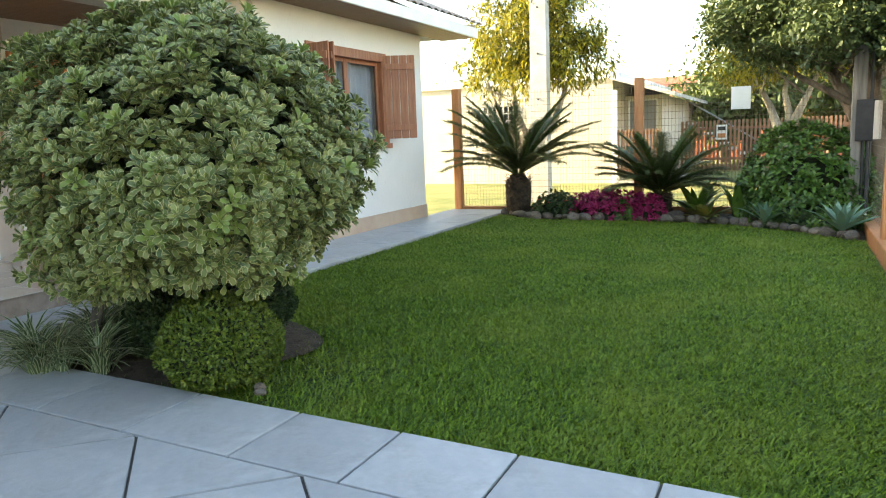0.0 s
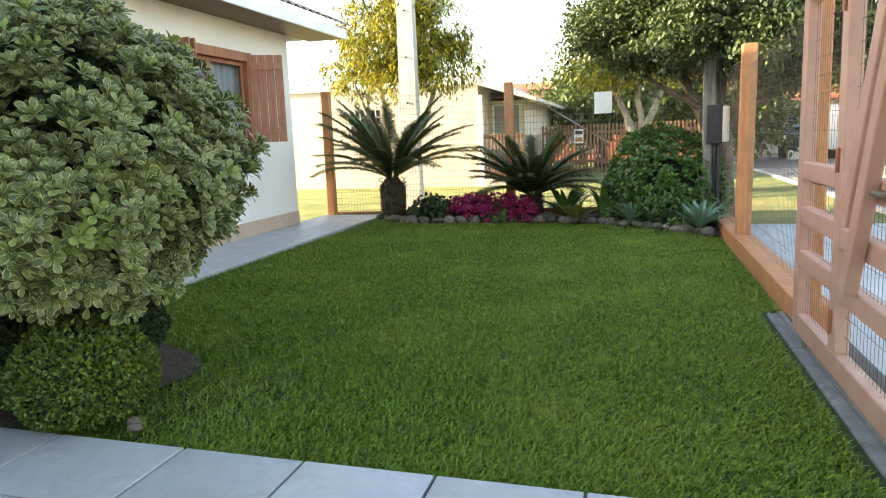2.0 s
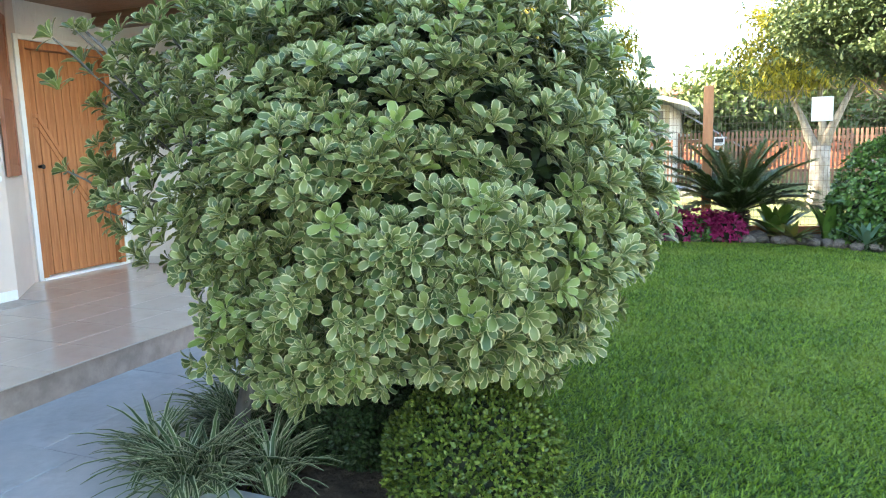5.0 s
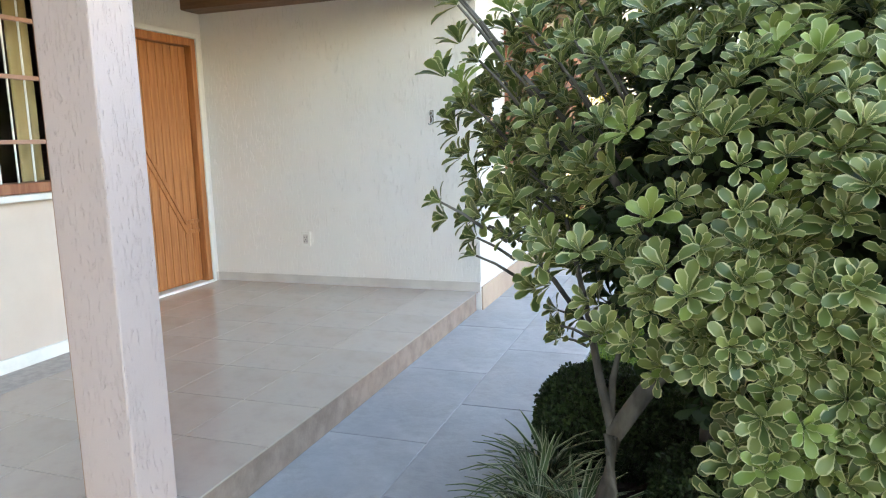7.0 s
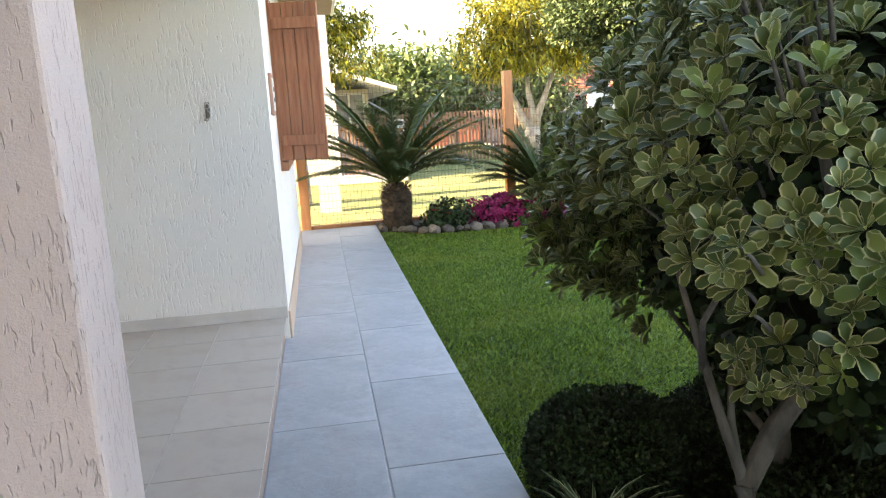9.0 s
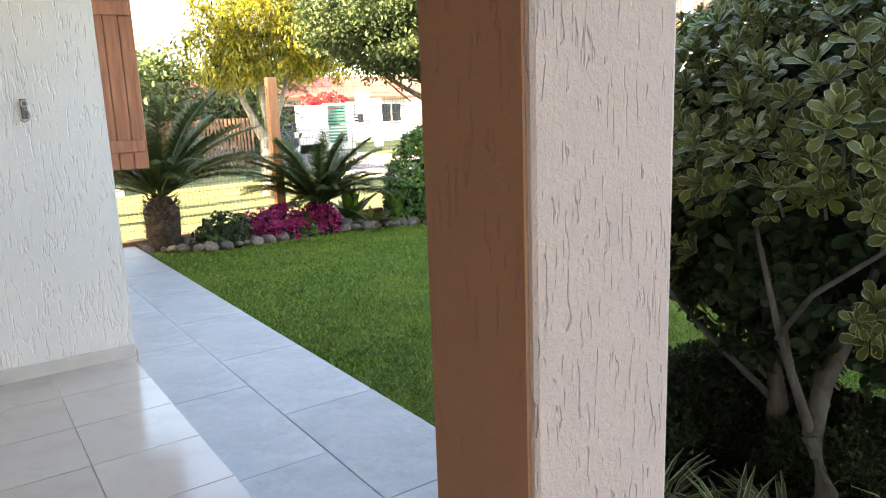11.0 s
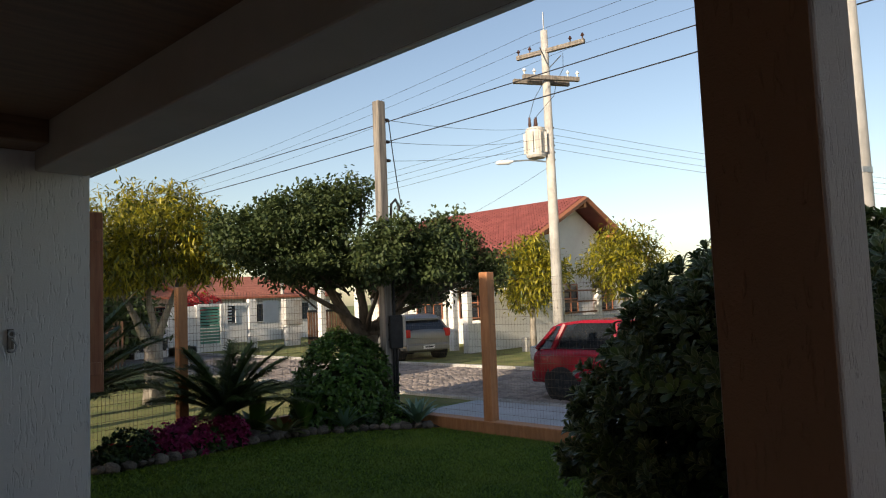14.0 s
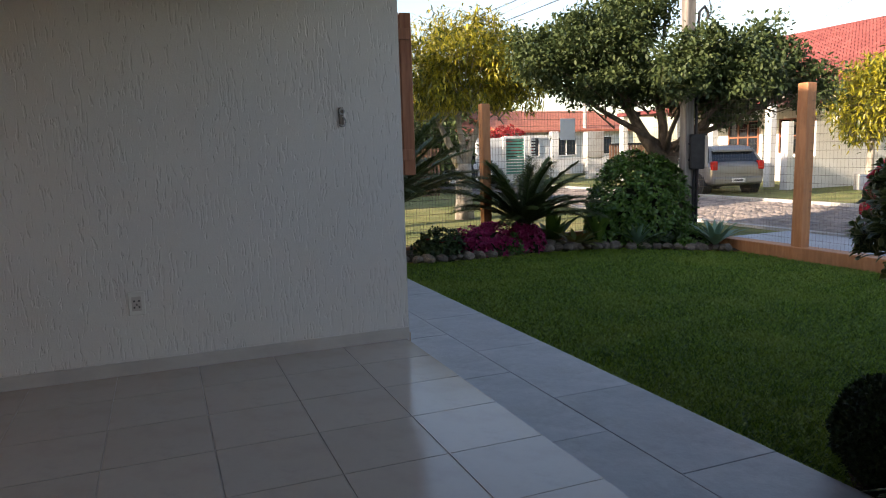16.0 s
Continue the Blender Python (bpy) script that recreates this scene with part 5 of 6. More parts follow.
# small trees across the street
for (x, y, h, r, lab) in [(14.4, 18.55, 3.9, 1.15, "small sunlit yellow-green tree across the street"), (19.5, 17.8, 4.6, 1.7, "round yellow-green tree before the red-roofed house"), (25.5, 16.0, 4.0, 1.6, "dark green tree beside the red-roofed house")]:
    tree("street_tree", (x, y, ZO), lab, [(0, 0, -0.1, 0.13), (0, 0, h * 0.25, 0.10), (0, 0, h * 0.45, 0.09)],
         [((0, 0, h * 0.4), (-r * 0.4, 0, h * 0.7), 0.05), ((0, 0, h * 0.4), (r * 0.4, 0.1, h * 0.72), 0.05)],
         [((0, 0, h * 0.68), (r, r, h * 0.22)), ((0.1, 0, h * 0.86), (r * 0.65, r * 0.65, h * 0.14)), ((-r * 0.3, 0, h * 0.5), (r * 0.6, r * 0.6, h * 0.12))], 420, 15, 0.22, "lance", M_MANGO, M_BARKPALE, x)
# far trees
for (x, y, h, r) in [(-1.2, 33, 3.8, 2.0), (2.8, 36, 4.4, 2.0), (5.2, 31.5, 2.9, 0.95), (-0.2, 30.5, 4.0, 1.5), (9.8, 44, 5.4, 3.0), (6.5, 62, 6.0, 4.0), (24.0, 66, 7.0, 3.6), (16, 70, 6.5, 3.5), (60, 47, 7.5, 4.0), (-13, 40, 5.5, 3.5), (12.8, 46, 4.5, 2.2)]:
    tree("far_tree", (x, y, ZO), "distant rounded green tree", [(0, 0, -0.1, 0.25), (0, 0, h * 0.3, 0.2), (0, 0, h * 0.5, 0.16)],
         [((0, 0, h * 0.4), (-r * 0.4, 0, h * 0.7), 0.1), ((0, 0, h * 0.4), (r * 0.4, 0.1, h * 0.7), 0.1)],
         [((0, 0, h * 0.62), (r, r, h * 0.28)), ((0.3, 0, h * 0.85), (r * 0.6, r * 0.6, h * 0.16))], 200, 24, 0.26, "oval", M_FARTREE, M_BARK, x + 1, 0.5)


# ---- poles and wires ----
cp = thing("concrete_pole", "weathered square concrete utility pole behind the side fence", "utility pole", (-3.42, 16.0, ZO))
part("shaft", Geo().loft([[(-0.19, -0.14, -0.2), (0.19, -0.14, -0.2), (0.19, 0.14, -0.2), (-0.19, 0.14, -0.2)], [(-0.13, -0.1, 8.5), (0.13, -0.1, 8.5), (0.13, 0.1, 8.5), (-0.13, 0.1, 8.5)]]), M_CONC, cp)
for z in np.arange(1.0, 8.0, 0.9):
    part("step_hole", Geo().tube([(0, -0.125 + z * 0.004, z + 0.2), (0, -0.16 + z * 0.004, z + 0.2)], 0.018, 8), M_BLACK, cp)

wp = thing("wooden_pole", "grey weathered timber service pole at the fence corner", "utility pole", (1.95, 12.05, ZO))
part("shaft", Geo().box(-0.075, 0.075, -0.07, 0.07, -0.2, 5.02, 0.012), M_POLEWOOD, wp)
for z in (4.75, 4.4, 4.1):
    k = part("insulator", Geo().tube([(0.09, 0, z), (0.16, 0, z), (0.2, 0, z)], [0.012, 0.03, 0.022], 8), M_CERAMIC, wp)
part("conduit", Geo().tube([(0.13, -0.05, 0.2), (0.13, -0.05, 3.15), (0.15, -0.05, 3.4), (0.24, -0.05, 3.48), (0.30, -0.05, 3.40), (0.31, -0.05, 3.3)], 0.022, 8), M_BLACK, wp, "black conduit with a gooseneck")
part("service_cable", Geo().tube([(0.2, 0, 4.75), (0.27, 0, 4.2), (0.33, -0.02, 3.7), (0.36, -0.05, 3.4), (0.31, -0.05, 3.3)], 0.008, 6), M_BLACK, wp)
mb = thing("meter_box", "dark grey meter box with a cream side on the timber pole", "meter box", (2.03, 11.93, 0.07), -25)
part("box", Geo().box(-0.10, 0.10, -0.07, 0.07, 0.90, 1.40, 0.012), M_BLACK, mb)
part("cream_cover", Geo().box(0.10, 0.15, -0.065, 0.07, 0.92, 1.38, 0.01), M_BEAM, mb, "cream cover on the box side")
for z in (1.02, 1.25):
    part("bracket", Geo().box(-0.14, -0.09, 0.0, 0.06, z, z + 0.03), M_BLACK, mb)
for x in (-0.03, 0.02):
    part("conduit", Geo().tube([(x, 0, 0.91), (x, 0.02, 0.5), (x, 0.04, -0.3)], 0.018, 6), M_BLACK, mb)

PX, PY = 10.9, 15.05
up = thing("transformer_pole", "tall round concrete pole with timber crossarms and a transformer", "utility pole", (PX, PY, ZO))
part("shaft", Geo().tube([(0, 0, -0.2), (0, 0, 4.5), (0, 0, 9.35)], [0.17, 0.135, 0.10], 16), M_CONC, up, smooth=True)
ax = Vector((0.70, -0.71, 0))       # crossarm runs across the view of the street


def arm(z, L, off, rz, name="crossarm"):
    g = Geo().box(-L / 2, L / 2, -0.06, 0.06, -0.06, 0.06, 0.008, Matrix.Translation((0, off, z)) @ Matrix.Rotation(rz, 4, "Z"))
    return part(name, g, M_POLEWOOD, up)


a1 = arm(8.75, 2.1, -0.17, radians(-82))
a2 = arm(7.95, 1.7, -0.17, radians(-30))
arm(7.90, 1.7, 0.17, radians(-30))
for z, L, rz in ((8.75, 2.1, -82), (7.95, 1.7, -30)):
    for s in (-0.95, -0.6, 0.6, 0.95):
        x, y = math.cos(radians(rz)) * s * L / 2, math.sin(radians(rz)) * s * L / 2 - 0.17
        i = part("insulator", Geo().tube([(x, y, z + 0.06), (x, y, z + 0.14), (x, y, z + 0.17), (x, y, z + 0.24)], [0.015, 0.02, 0.055, 0.02], 10), M_WHITE if z < 8 else M_CERAMIC, up)
for s in (-1, 1):
    part("arm_brace", Geo().tube([(s * 0.5, -0.19, 8.70), (0, -0.12, 8.25)], 0.018, 6), M_METAL, up)
part("lightning_rod", Geo().tube([(0, 0, 9.3), (0, 0, 9.9)], 0.02, 6), M_METAL, up)
tk = part("transformer_tank", Geo().tube([(-0.30, 0.25, 5.72), (-0.30, 0.25, 5.78), (-0.30, 0.25, 6.5), (-0.30, 0.25, 6.56)], [0.24, 0.28, 0.28, 0.24], 20), M_TRANSF, up, "grey ribbed transformer tank")
for k in range(9):
    a = k * 0.7
    part("cooling_fin", Geo().box(0.27, 0.34, -0.012, 0.012, 5.85, 6.42, 0.004, Matrix.Translation((-0.30, 0.25, 0)) @ Matrix.Rotation(a, 4, "Z")), M_TRANSF, tk)
for x, y in ((-0.45, 0.32), (-0.32, 0.2), (-0.2, 0.32)):
    b = part("bushing", Geo().tube([(x, y, 6.54), (x, y, 6.66), (x, y, 6.7), (x, y, 6.86)], [0.03, 0.05, 0.04, 0.03], 10), M_CERAMIC, tk, "brown ceramic bushing")
part("transformer_bracket", Geo().box(-0.3, 0.05, 0.02, 0.14, 5.9, 5.96).box(-0.3, 0.05, 0.02, 0.14, 6.3, 6.36), M_METAL, up)
lamp = part("lamp_arm", Geo().tube([(0, 0, 5.6), (-0.5, 0.35, 5.66), (-0.95, 0.65, 5.62)], 0.022, 8), M_METAL, up)
part("lamp_head", Geo().tube([(-0.9, 0.62, 5.62), (-1.0, 0.70, 5.60), (-1.25, 0.88, 5.58), (-1.3, 0.91, 5.57)], [0.03, 0.07, 0.06, 0.02], 10), M_BULB, lamp, "street lamp head")
for z in (5.9, 6.1, 6.3, 6.6, 5.7):
    part("insulator", Geo().tube([(0.1, 0, z), (0.2, 0, z), (0.24, 0, z)], [0.02, 0.035, 0.02], 8), M_CERAMIC, up)
part("jumper_wire", Geo().tube([(-0.45, 0.32, 6.86), (-0.5, 0.1, 7.3), (-0.3, -0.2, 7.9)], 0.008, 5).tube([(-0.32, 0.2, 6.86), (-0.1, -0.3, 7.4), (0.1, -0.3, 7.95)], 0.008, 5).tube([(0.3, -0.2, 8.0), (0.5, -0.25, 8.3), (0.6, -0.2, 8.8)], 0.008, 5), M_BLACK, up)


def cable(a, b, sag, r, label="overhead power cable across the sky"):
    a, b = Vector(a), Vector(b)
    pts = [a.lerp(b, t) - Vector((0, 0, sag * 4 * t * (1 - t))) for t in np.linspace(0, 1, 25)]
    tagged(part("power_cable", Geo().tube(pts, r, 5), M_BLACK), label, "cable", group="overhead cables")


top = Vector((PX, PY, ZO))
W = Vector((2.17, 12.05, ZO))
# service lines from the timber pole to the tall pole
for z0, z1 in ((4.75, 6.6), (4.4, 6.3), (4.1, 6.1)):
    cable(W + Vector((0, 0, z0)), top + Vector((0, 0, z1)), 0.12, 0.004)
# two thick cables along the near side of the street
cable((3.2, 45, 5.5), (4.0, -14, 5.7), 0.5, 0.009)
cable((3.2, 45, 5.0), (4.0, -14, 5.42), 0.5, 0.010)
# lines along the street by the tall pole
for dx, z in ((-0.9, 9.0), (0.0, 9.1), (0.9, 9.0)):
    cable((PX + dx, PY - 0.17, z + ZO), (PX + dx + 1.0, PY + 46, z + ZO), 0.8, 0.005)
    cable((PX + dx, PY - 0.17, z + ZO), (PX + dx - 4.5, PY - 40, z + ZO + 1.0), 0.8, 0.005)
for z in (6.6, 6.4, 6.2, 6.0):
    cable((PX + 0.2, PY, z + ZO), (PX + 34, PY - 14, z - 1.0), 0.7, 0.005)
    cable((PX - 0.1, PY, z + ZO), (PX - 0.8, PY + 46, z + ZO), 0.6, 0.005)
cable((PX, PY, 5.3), (PX + 4, PY + 12, 3.9), 0.3, 0.005)
sp = thing("line_spreader", "small vertical line spreader hanging on the cables", "cable spreader", (PX - 0.31, PY + 14, ZO))
part("rod", Geo().tube([(0, 0, 5.2), (0, 0, 6.7)], 0.02, 6), M_BLACK, sp)
for z in (5.4, 5.8, 6.2, 6.6):
    part("clip", Geo().tube([(-0.06, 0, z), (0.06, 0, z)], 0.03, 6), M_CERAMIC, sp)
np2 = thing("concrete_pole", "round pale concrete pole on the pavement by the gate", "utility pole", (3.05, 5.80, ZO))
part("shaft", Geo().tube([(0, 0, -0.2), (0, 0, 4.5), (0, 0, 9.0)], [0.17, 0.145, 0.11], 18), M_CONC, np2, smooth=True)
part("band", Geo().tube([(0, 0, 3.0), (0, 0, 3.06)], 0.162, 18), M_METAL, np2)
dp = thing("distant_pole", "thin distant utility pole behind the houses", "utility pole", (18.5, 40, ZO))
part("shaft", Geo().tube([(0, 0, -0.2), (0, 0, 7.0)], [0.13, 0.09], 10), M_CONC, dp)
part("crossarm", Geo().box(-0.6, 0.6, -0.05, 0.05, 6.4, 6.5), M_POLEWOOD, dp)


# ---- parked cars ----
def car(name, at, rz, paint, label, hatch=True, plate=True, length=3.9, tail=None):
    """Nose towards +x, origin on the ground under the middle."""
    c = thing(name, label, "car", at, rz, group="parked cars")
    L = length / 2
    # stations: x, half width, floor, shoulder
    st = [(-L - 0.02, 0.70, 0.36, 0.88), (-L + 0.05, 0.84, 0.26, 0.98), (-L + 0.5, 0.88, 0.20, 1.0), (0, 0.88, 0.18, 0.95), (L - 1.1, 0.87, 0.18, 0.92), (L - 0.45, 0.85, 0.20, 0.84), (L - 0.1, 0.78, 0.26, 0.72), (L, 0.62, 0.34, 0.62)]
    rings = []
    for x, w, f, s in st:
        rings.append([(x, -w * 0.93, f), (x, -w, f + 0.14), (x, -w, s - 0.14), (x, -w * 0.93, s), (x, w * 0.93, s), (x, w, s - 0.14), (x, w, f + 0.14), (x, w * 0.93, f)])
    body = part("body", Geo().loft(rings), paint, c, smooth=False)
    md = body.modifiers.new("round", "SUBSURF")
    md.levels = md.render_levels = 2
    body.data.polygons.foreach_set("use_smooth", [True] * len(body.data.polygons))
    rear = -L + (0.06 if hatch else 0.75)
    cab = [(rear + 0.04, 0.70, 0.88, 0.92), (rear + 0.42, 0.62, 0.88, 1.33), (rear + 0.9, 0.60, 0.86, 1.41), (0.15, 0.60, 0.84, 1.40), (1.0, 0.68, 0.82, 0.86)]
    rings = [[(x, -0.76, b), (x, -w, t), (x, w, t), (x, 0.76, b)] for x, w, b, t in cab]
    part("window_glass", Geo().loft(rings), M_CARGLASS, c, "dark tinted car glass")
    roof = [(rear + 0.26, 0.60, 1.30), (rear + 0.5, 0.625, 1.39), (rear + 0.95, 0.62, 1.44), (0.15, 0.62, 1.43), (0.36, 0.60, 1.34)]
    part("roof", Geo().loft([[(x, -w, z - 0.05), (x, -w * 0.93, z), (x, w * 0.93, z), (x, w, z - 0.05)] for x, w, z in roof]), paint, c)
    for s in (-1, 1):
        for (xa, za, xb, zb, w) in ((rear + 0.06, 0.93, rear + 0.42, 1.33, 0.06), (rear + 0.42, 0.92, rear + 0.62, 1.37, 0.08), (-0.25, 0.90, -0.2, 1.38, 0.05), (1.0, 0.88, 0.24, 1.38, 0.045)):
            g = Geo().tube([(xa, s * 0.772, za), (xb, s * 0.635, zb)], w * 0.6, 6)
            part("pillar", g, paint, c)
        for x in (-L + 0.72, L - 0.78):
            arch = part("wheel_arch", Geo().tube([(x, s * 0.60, 0.33), (x, s * 0.862, 0.33)], 0.39, 24), M_BLACK, c, "dark wheel arch")
            wh = part("wheel", Geo().tube([(x, s * 0.66, 0.32), (x, s * 0.68, 0.32), (x, s * 0.865, 0.32), (x, s * 0.88, 0.32)], [0.28, 0.32, 0.32, 0.27], 24), M_RUBBER, c, "black tyre")
            part("rim", Geo().tube([(x, s * 0.85, 0.32), (x, s * 0.886, 0.32)], 0.19, 20), M_DARKCAR, wh, "dark steel wheel rim")
            for k in range(5):
                a = k * 1.2566
                part("rim_gap", Geo().box(-0.03, 0.03, -0.004, 0.004, 0.07, 0.15, 0.0, Matrix.Translation((x, s * 0.888, 0.32)) @ Matrix.Rotation(a, 4, "Y")), M_BLACK, wh)
        part("tail_light", Geo().box(-L - 0.02, -L + 0.14, s * 0.70 - 0.09, s * 0.70 + 0.09, 0.72, 0.98, 0.03), tail or M_BULB, c, "tail light")
        part("mirror", Geo().box(0.62, 0.74, s * 0.90 - 0.09, s * 0.90 + 0.07, 0.90, 1.03, 0.03), paint, c)
        part("door_seam", Geo().box(-0.235, -0.228, s * 0.838 - 0.004, s * 0.838 + 0.004, 0.34, 0.86), M_BLACK, c)
    part("rear_bumper", Geo().box(-L - 0.05, -L + 0.2, -0.74, 0.74, 0.30, 0.52, 0.05), paint, c)
    if plate:
        pl = part("number_plate", Geo().box(-L - 0.062, -L - 0.05, -0.2, 0.2, 0.36, 0.48, 0.004), M_WHITE, c, "grey number plate")
        part("writing_bar", Geo().box(-L - 0.065, -L - 0.062, -0.14, 0.14, 0.40, 0.44), M_BLACK, pl)
    return c


car("hatchback_car", (6.36, 10.08, ZO - 0.03), -88, M_RED, "parked red hatchback in the street beyond the fence")
car("hatchback_car", (11.1, 21.6, ZO + 0.04), 72, M_SILVER, "parked silver hatchback seen from behind", True, True, 3.9, M_TAIL)
car("estate_car", (8.0, 35.7, ZO - 0.03), 80, M_DARKCAR, "parked dark estate car far along the street", True, True, 4.3)


# ---- buildings beyond the fences ----
def block(name, x0, x1, y0, y1, h, wall_m, roof_m, label, pitch=1.2, along="x", eave=0.4, category="house"):
    b = thing(name, label, category)
    part("wall", Geo().box(x0, x1, y0, y1, ZO - 0.2, h), wall_m, b)
    g = Geo()
    if along == "x":
        ym, e = (y0 + y1) / 2, eave
        pr = [(y0 - e, h - 0.1), (ym, h + pitch), (y1 + e, h - 0.1), (y1 + e, h - 0.22), (ym, h + pitch - 0.14), (y0 - e, h - 0.22)]
        g.loft([[(x0 - e, y, z) for y, z in pr], [(x1 + e, y, z) for y, z in pr]])
        part("gable", Geo().add([(x0, y0, h), (x0, y1, h), (x0, ym, h + pitch - 0.15), (x0 + 0.2, y0, h), (x0 + 0.2, y1, h), (x0 + 0.2, ym, h + pitch - 0.15)], [(0, 2, 1), (3, 4, 5), (0, 1, 4, 3), (1, 2, 5, 4), (2, 0, 3, 5)]), wall_m, b)
        part("gable", Geo().add([(x1 - 0.2, y0, h), (x1 - 0.2, y1, h), (x1 - 0.2, ym, h + pitch - 0.15), (x1, y0, h), (x1, y1, h), (x1, ym, h + pitch - 0.15)], [(0, 2, 1), (3, 4, 5), (0, 1, 4, 3), (1, 2, 5, 4), (2, 0, 3, 5)]), wall_m, b)
    else:
        xm, e = (x0 + x1) / 2, eave
        pr = [(x0 - e, h - 0.1), (xm, h + pitch), (x1 + e, h - 0.1), (x1 + e, h - 0.22), (xm, h + pitch - 0.14), (x0 - e, h - 0.22)]
        g.loft([[(x, y0 - e, z) for x, z in pr], [(x, y1 + e, z) for x, z in pr]])
    part("roof", g, roof_m, b)
    return b


def facade_window(b, p, along, w, z0, z1, frame_m, pane_m, grid=(2, 1), nrm=-1, t=0.05):
    """A window on a wall: p is the wall point at its left, along x or y, standing proud by a few centimetres."""
    x, y = p

    def bx(a, c, d0, d1, q0, q1):
        if along == "x":
            return Geo().box(x + a, x + c, y + min(nrm * d0, nrm * d1), y + max(nrm * d0, nrm * d1), q0, q1)
        return Geo().box(x + min(nrm * d0, nrm * d1), x + max(nrm * d0, nrm * d1), y + a, y + c, q0, q1)
    wd = part("window", bx(0.03, w - 0.03, 0.004, 0.02, z0 + 0.03, z1 - 0.03), pane_m, b)
    for i in range(grid[0] + 1):
        a = i * (w - t) / grid[0]
        part("window_bar", bx(a, a + t, 0.022, 0.06, z0, z1), frame_m, wd)
    for j in range(grid[1] + 1):
        q = z0 + j * (z1 - z0 - t) / grid[1]
        part("window_bar", bx(t, w - t, 0.0225, 0.055, q, q + t), frame_m, wd)


# cream neighbour beyond the side fence
nb = thing("neighbour_house", "low cream rendered house with a flat parapet beyond the side fence", "house")
NY = 21.4
part("wall", Geo().box(-16, -3.15, NY, NY + 9, ZO - 0.2, 2.62), M_NBR, nb)
part("parapet", Geo().box(-16.05, -2.95, NY - 0.08, NY + 9.05, 2.62, 2.78, 0.01), M_WHITE, nb)
part("porch_wall", Geo().box(-3.15, -2.1, NY + 1.6, NY + 9, ZO - 0.2, 2.2), M_NBR, nb)
part("porch_roof", Geo().loft([[(-3.15, y, 2.58), (-1.5, y, 2.06), (-1.5, y, 2.16), (-3.15, y, 2.70)] for y in (NY - 0.35, NY + 9)]), M_TRANSF, nb, "sloping grey porch roof")
part("porch_post", Geo().box(-3.15, -3.02, NY - 0.05, NY + 0.1, ZO - 0.2, 2.3, 0.01), M_WHITE, nb)
part("porch_step", Geo().box(-3.02, -1.35, NY - 0.3, NY + 1.6, ZO - 0.2, ZO + 0.2, 0.01), M_CONC, nb)
facade_window(nb, (-6.95, NY), "x", 0.98, 1.18, 2.06, M_TRANSF, M_CARGLASS, (6, 4), t=0.028)
facade_window(nb, (-3.05, NY + 1.6), "x", 0.85, 0.1, 2.1, M_WHITE, M_CURTAIN, (2, 1))
pg = thing("porch_gate", "brown slatted porch gate with a slanted brace", "gate")
for x in np.arange(-3.0, -1.9, 0.09):
    part("slat", Geo().box(x, x + 0.035, NY - 0.02, NY + 0.01, ZO + 0.2, 1.25), M_BROWNFENCE, pg)
part("rail", Geo().box(-3.0, -1.9, NY + 0.012, NY + 0.04, 1.1, 1.2), M_BROWNFENCE, pg)
part("rail", Geo().box(-3.0, -1.9, NY + 0.012, NY + 0.04, 0.1, 0.2), M_BROWNFENCE, pg)

# brown slat fence further off, with brick house behind
bf = thing("slat_fence", "tall brown slatted fence at the far side of the verge", "fence")
sl = Geo().box(-0.035, 0.035, -0.012, 0.012, ZO - 0.05, 1.45).data("slat", M_BROWNFENCE)
for x in np.arange(-2.3, 4.0, 0.125):
    o = part("slat", sl, M_BROWNFENCE, bf)
    o.location = (x, 27.0 + 0.05 * math.sin(x * 7), 0)
for z in (0.15, 1.15):
    part("rail", Geo().box(-2.35, 4.0, 27.07, 27.12, z, z + 0.08), M_BROWNFENCE, bf)
ws = thing("warning_sign", "small yellow and red warning sign on the slat fence", "sign")
part("board", Geo().box(-0.98, -0.66, 26.92, 26.95, 0.82, 1.30), M_WHITE, ws)
part("hanger", Geo().box(-0.86, -0.78, 26.95, 27.07, 1.15, 1.23), M_METAL, ws)
part("writing_bar", Geo().box(-0.94, -0.70, 26.905, 26.92, 1.12, 1.24), M_DARKCAR, ws)
part("writing_bar", Geo().box(-0.94, -0.70, 26.905, 26.92, 0.88, 1.02), M_FENCEPOST, ws)
st = thing("outdoor_stair", "pale striped outdoor stair with metal rails", "stair")
for k in range(8):
    part("step", Geo().box(-2.1 + 0.28 * k, -1.8 + 0.28 * k, 28.2, 29.4, 1.35 - 0.18 * k, 1.42 - 0.18 * k), M_WHITE, st)
part("handrail", Geo().tube([(-2.1, 28.2, 2.2), (0.2, 28.2, 0.75)], 0.03, 6), M_METAL, st)
bh = block("brick_house", -7.0, 4.5, 38, 46, 2.6, M_ROOF, M_ROOF, "low orange brick house behind the slat fence", 1.4)

# houses along the far side of the street
red = thing("red_roof_house", "white house with a steep red tile roof and timber gable", "house")
RX0, RX1, RXM, RY0, RY1, RH, RR = 16.9, 26.2, 21.55, 21.6, 30.0, 3.45, 6.05
part("wall", Geo().box(RX0, RX1, RY0, RY1, ZO - 0.2, RH), M_FARWALL, red)
part("gable", Geo().add([(RX0, RY0, RH), (RX1, RY0, RH), (RXM, RY0, RR - 0.2), (RX0, RY0 + 0.2, RH), (RX1, RY0 + 0.2, RH), (RXM, RY0 + 0.2, RR - 0.2)], [(0, 1, 2), (5, 4, 3), (0, 3, 4, 1), (1, 4, 5, 2), (2, 5, 3, 0)]), M_FARWALL, red)
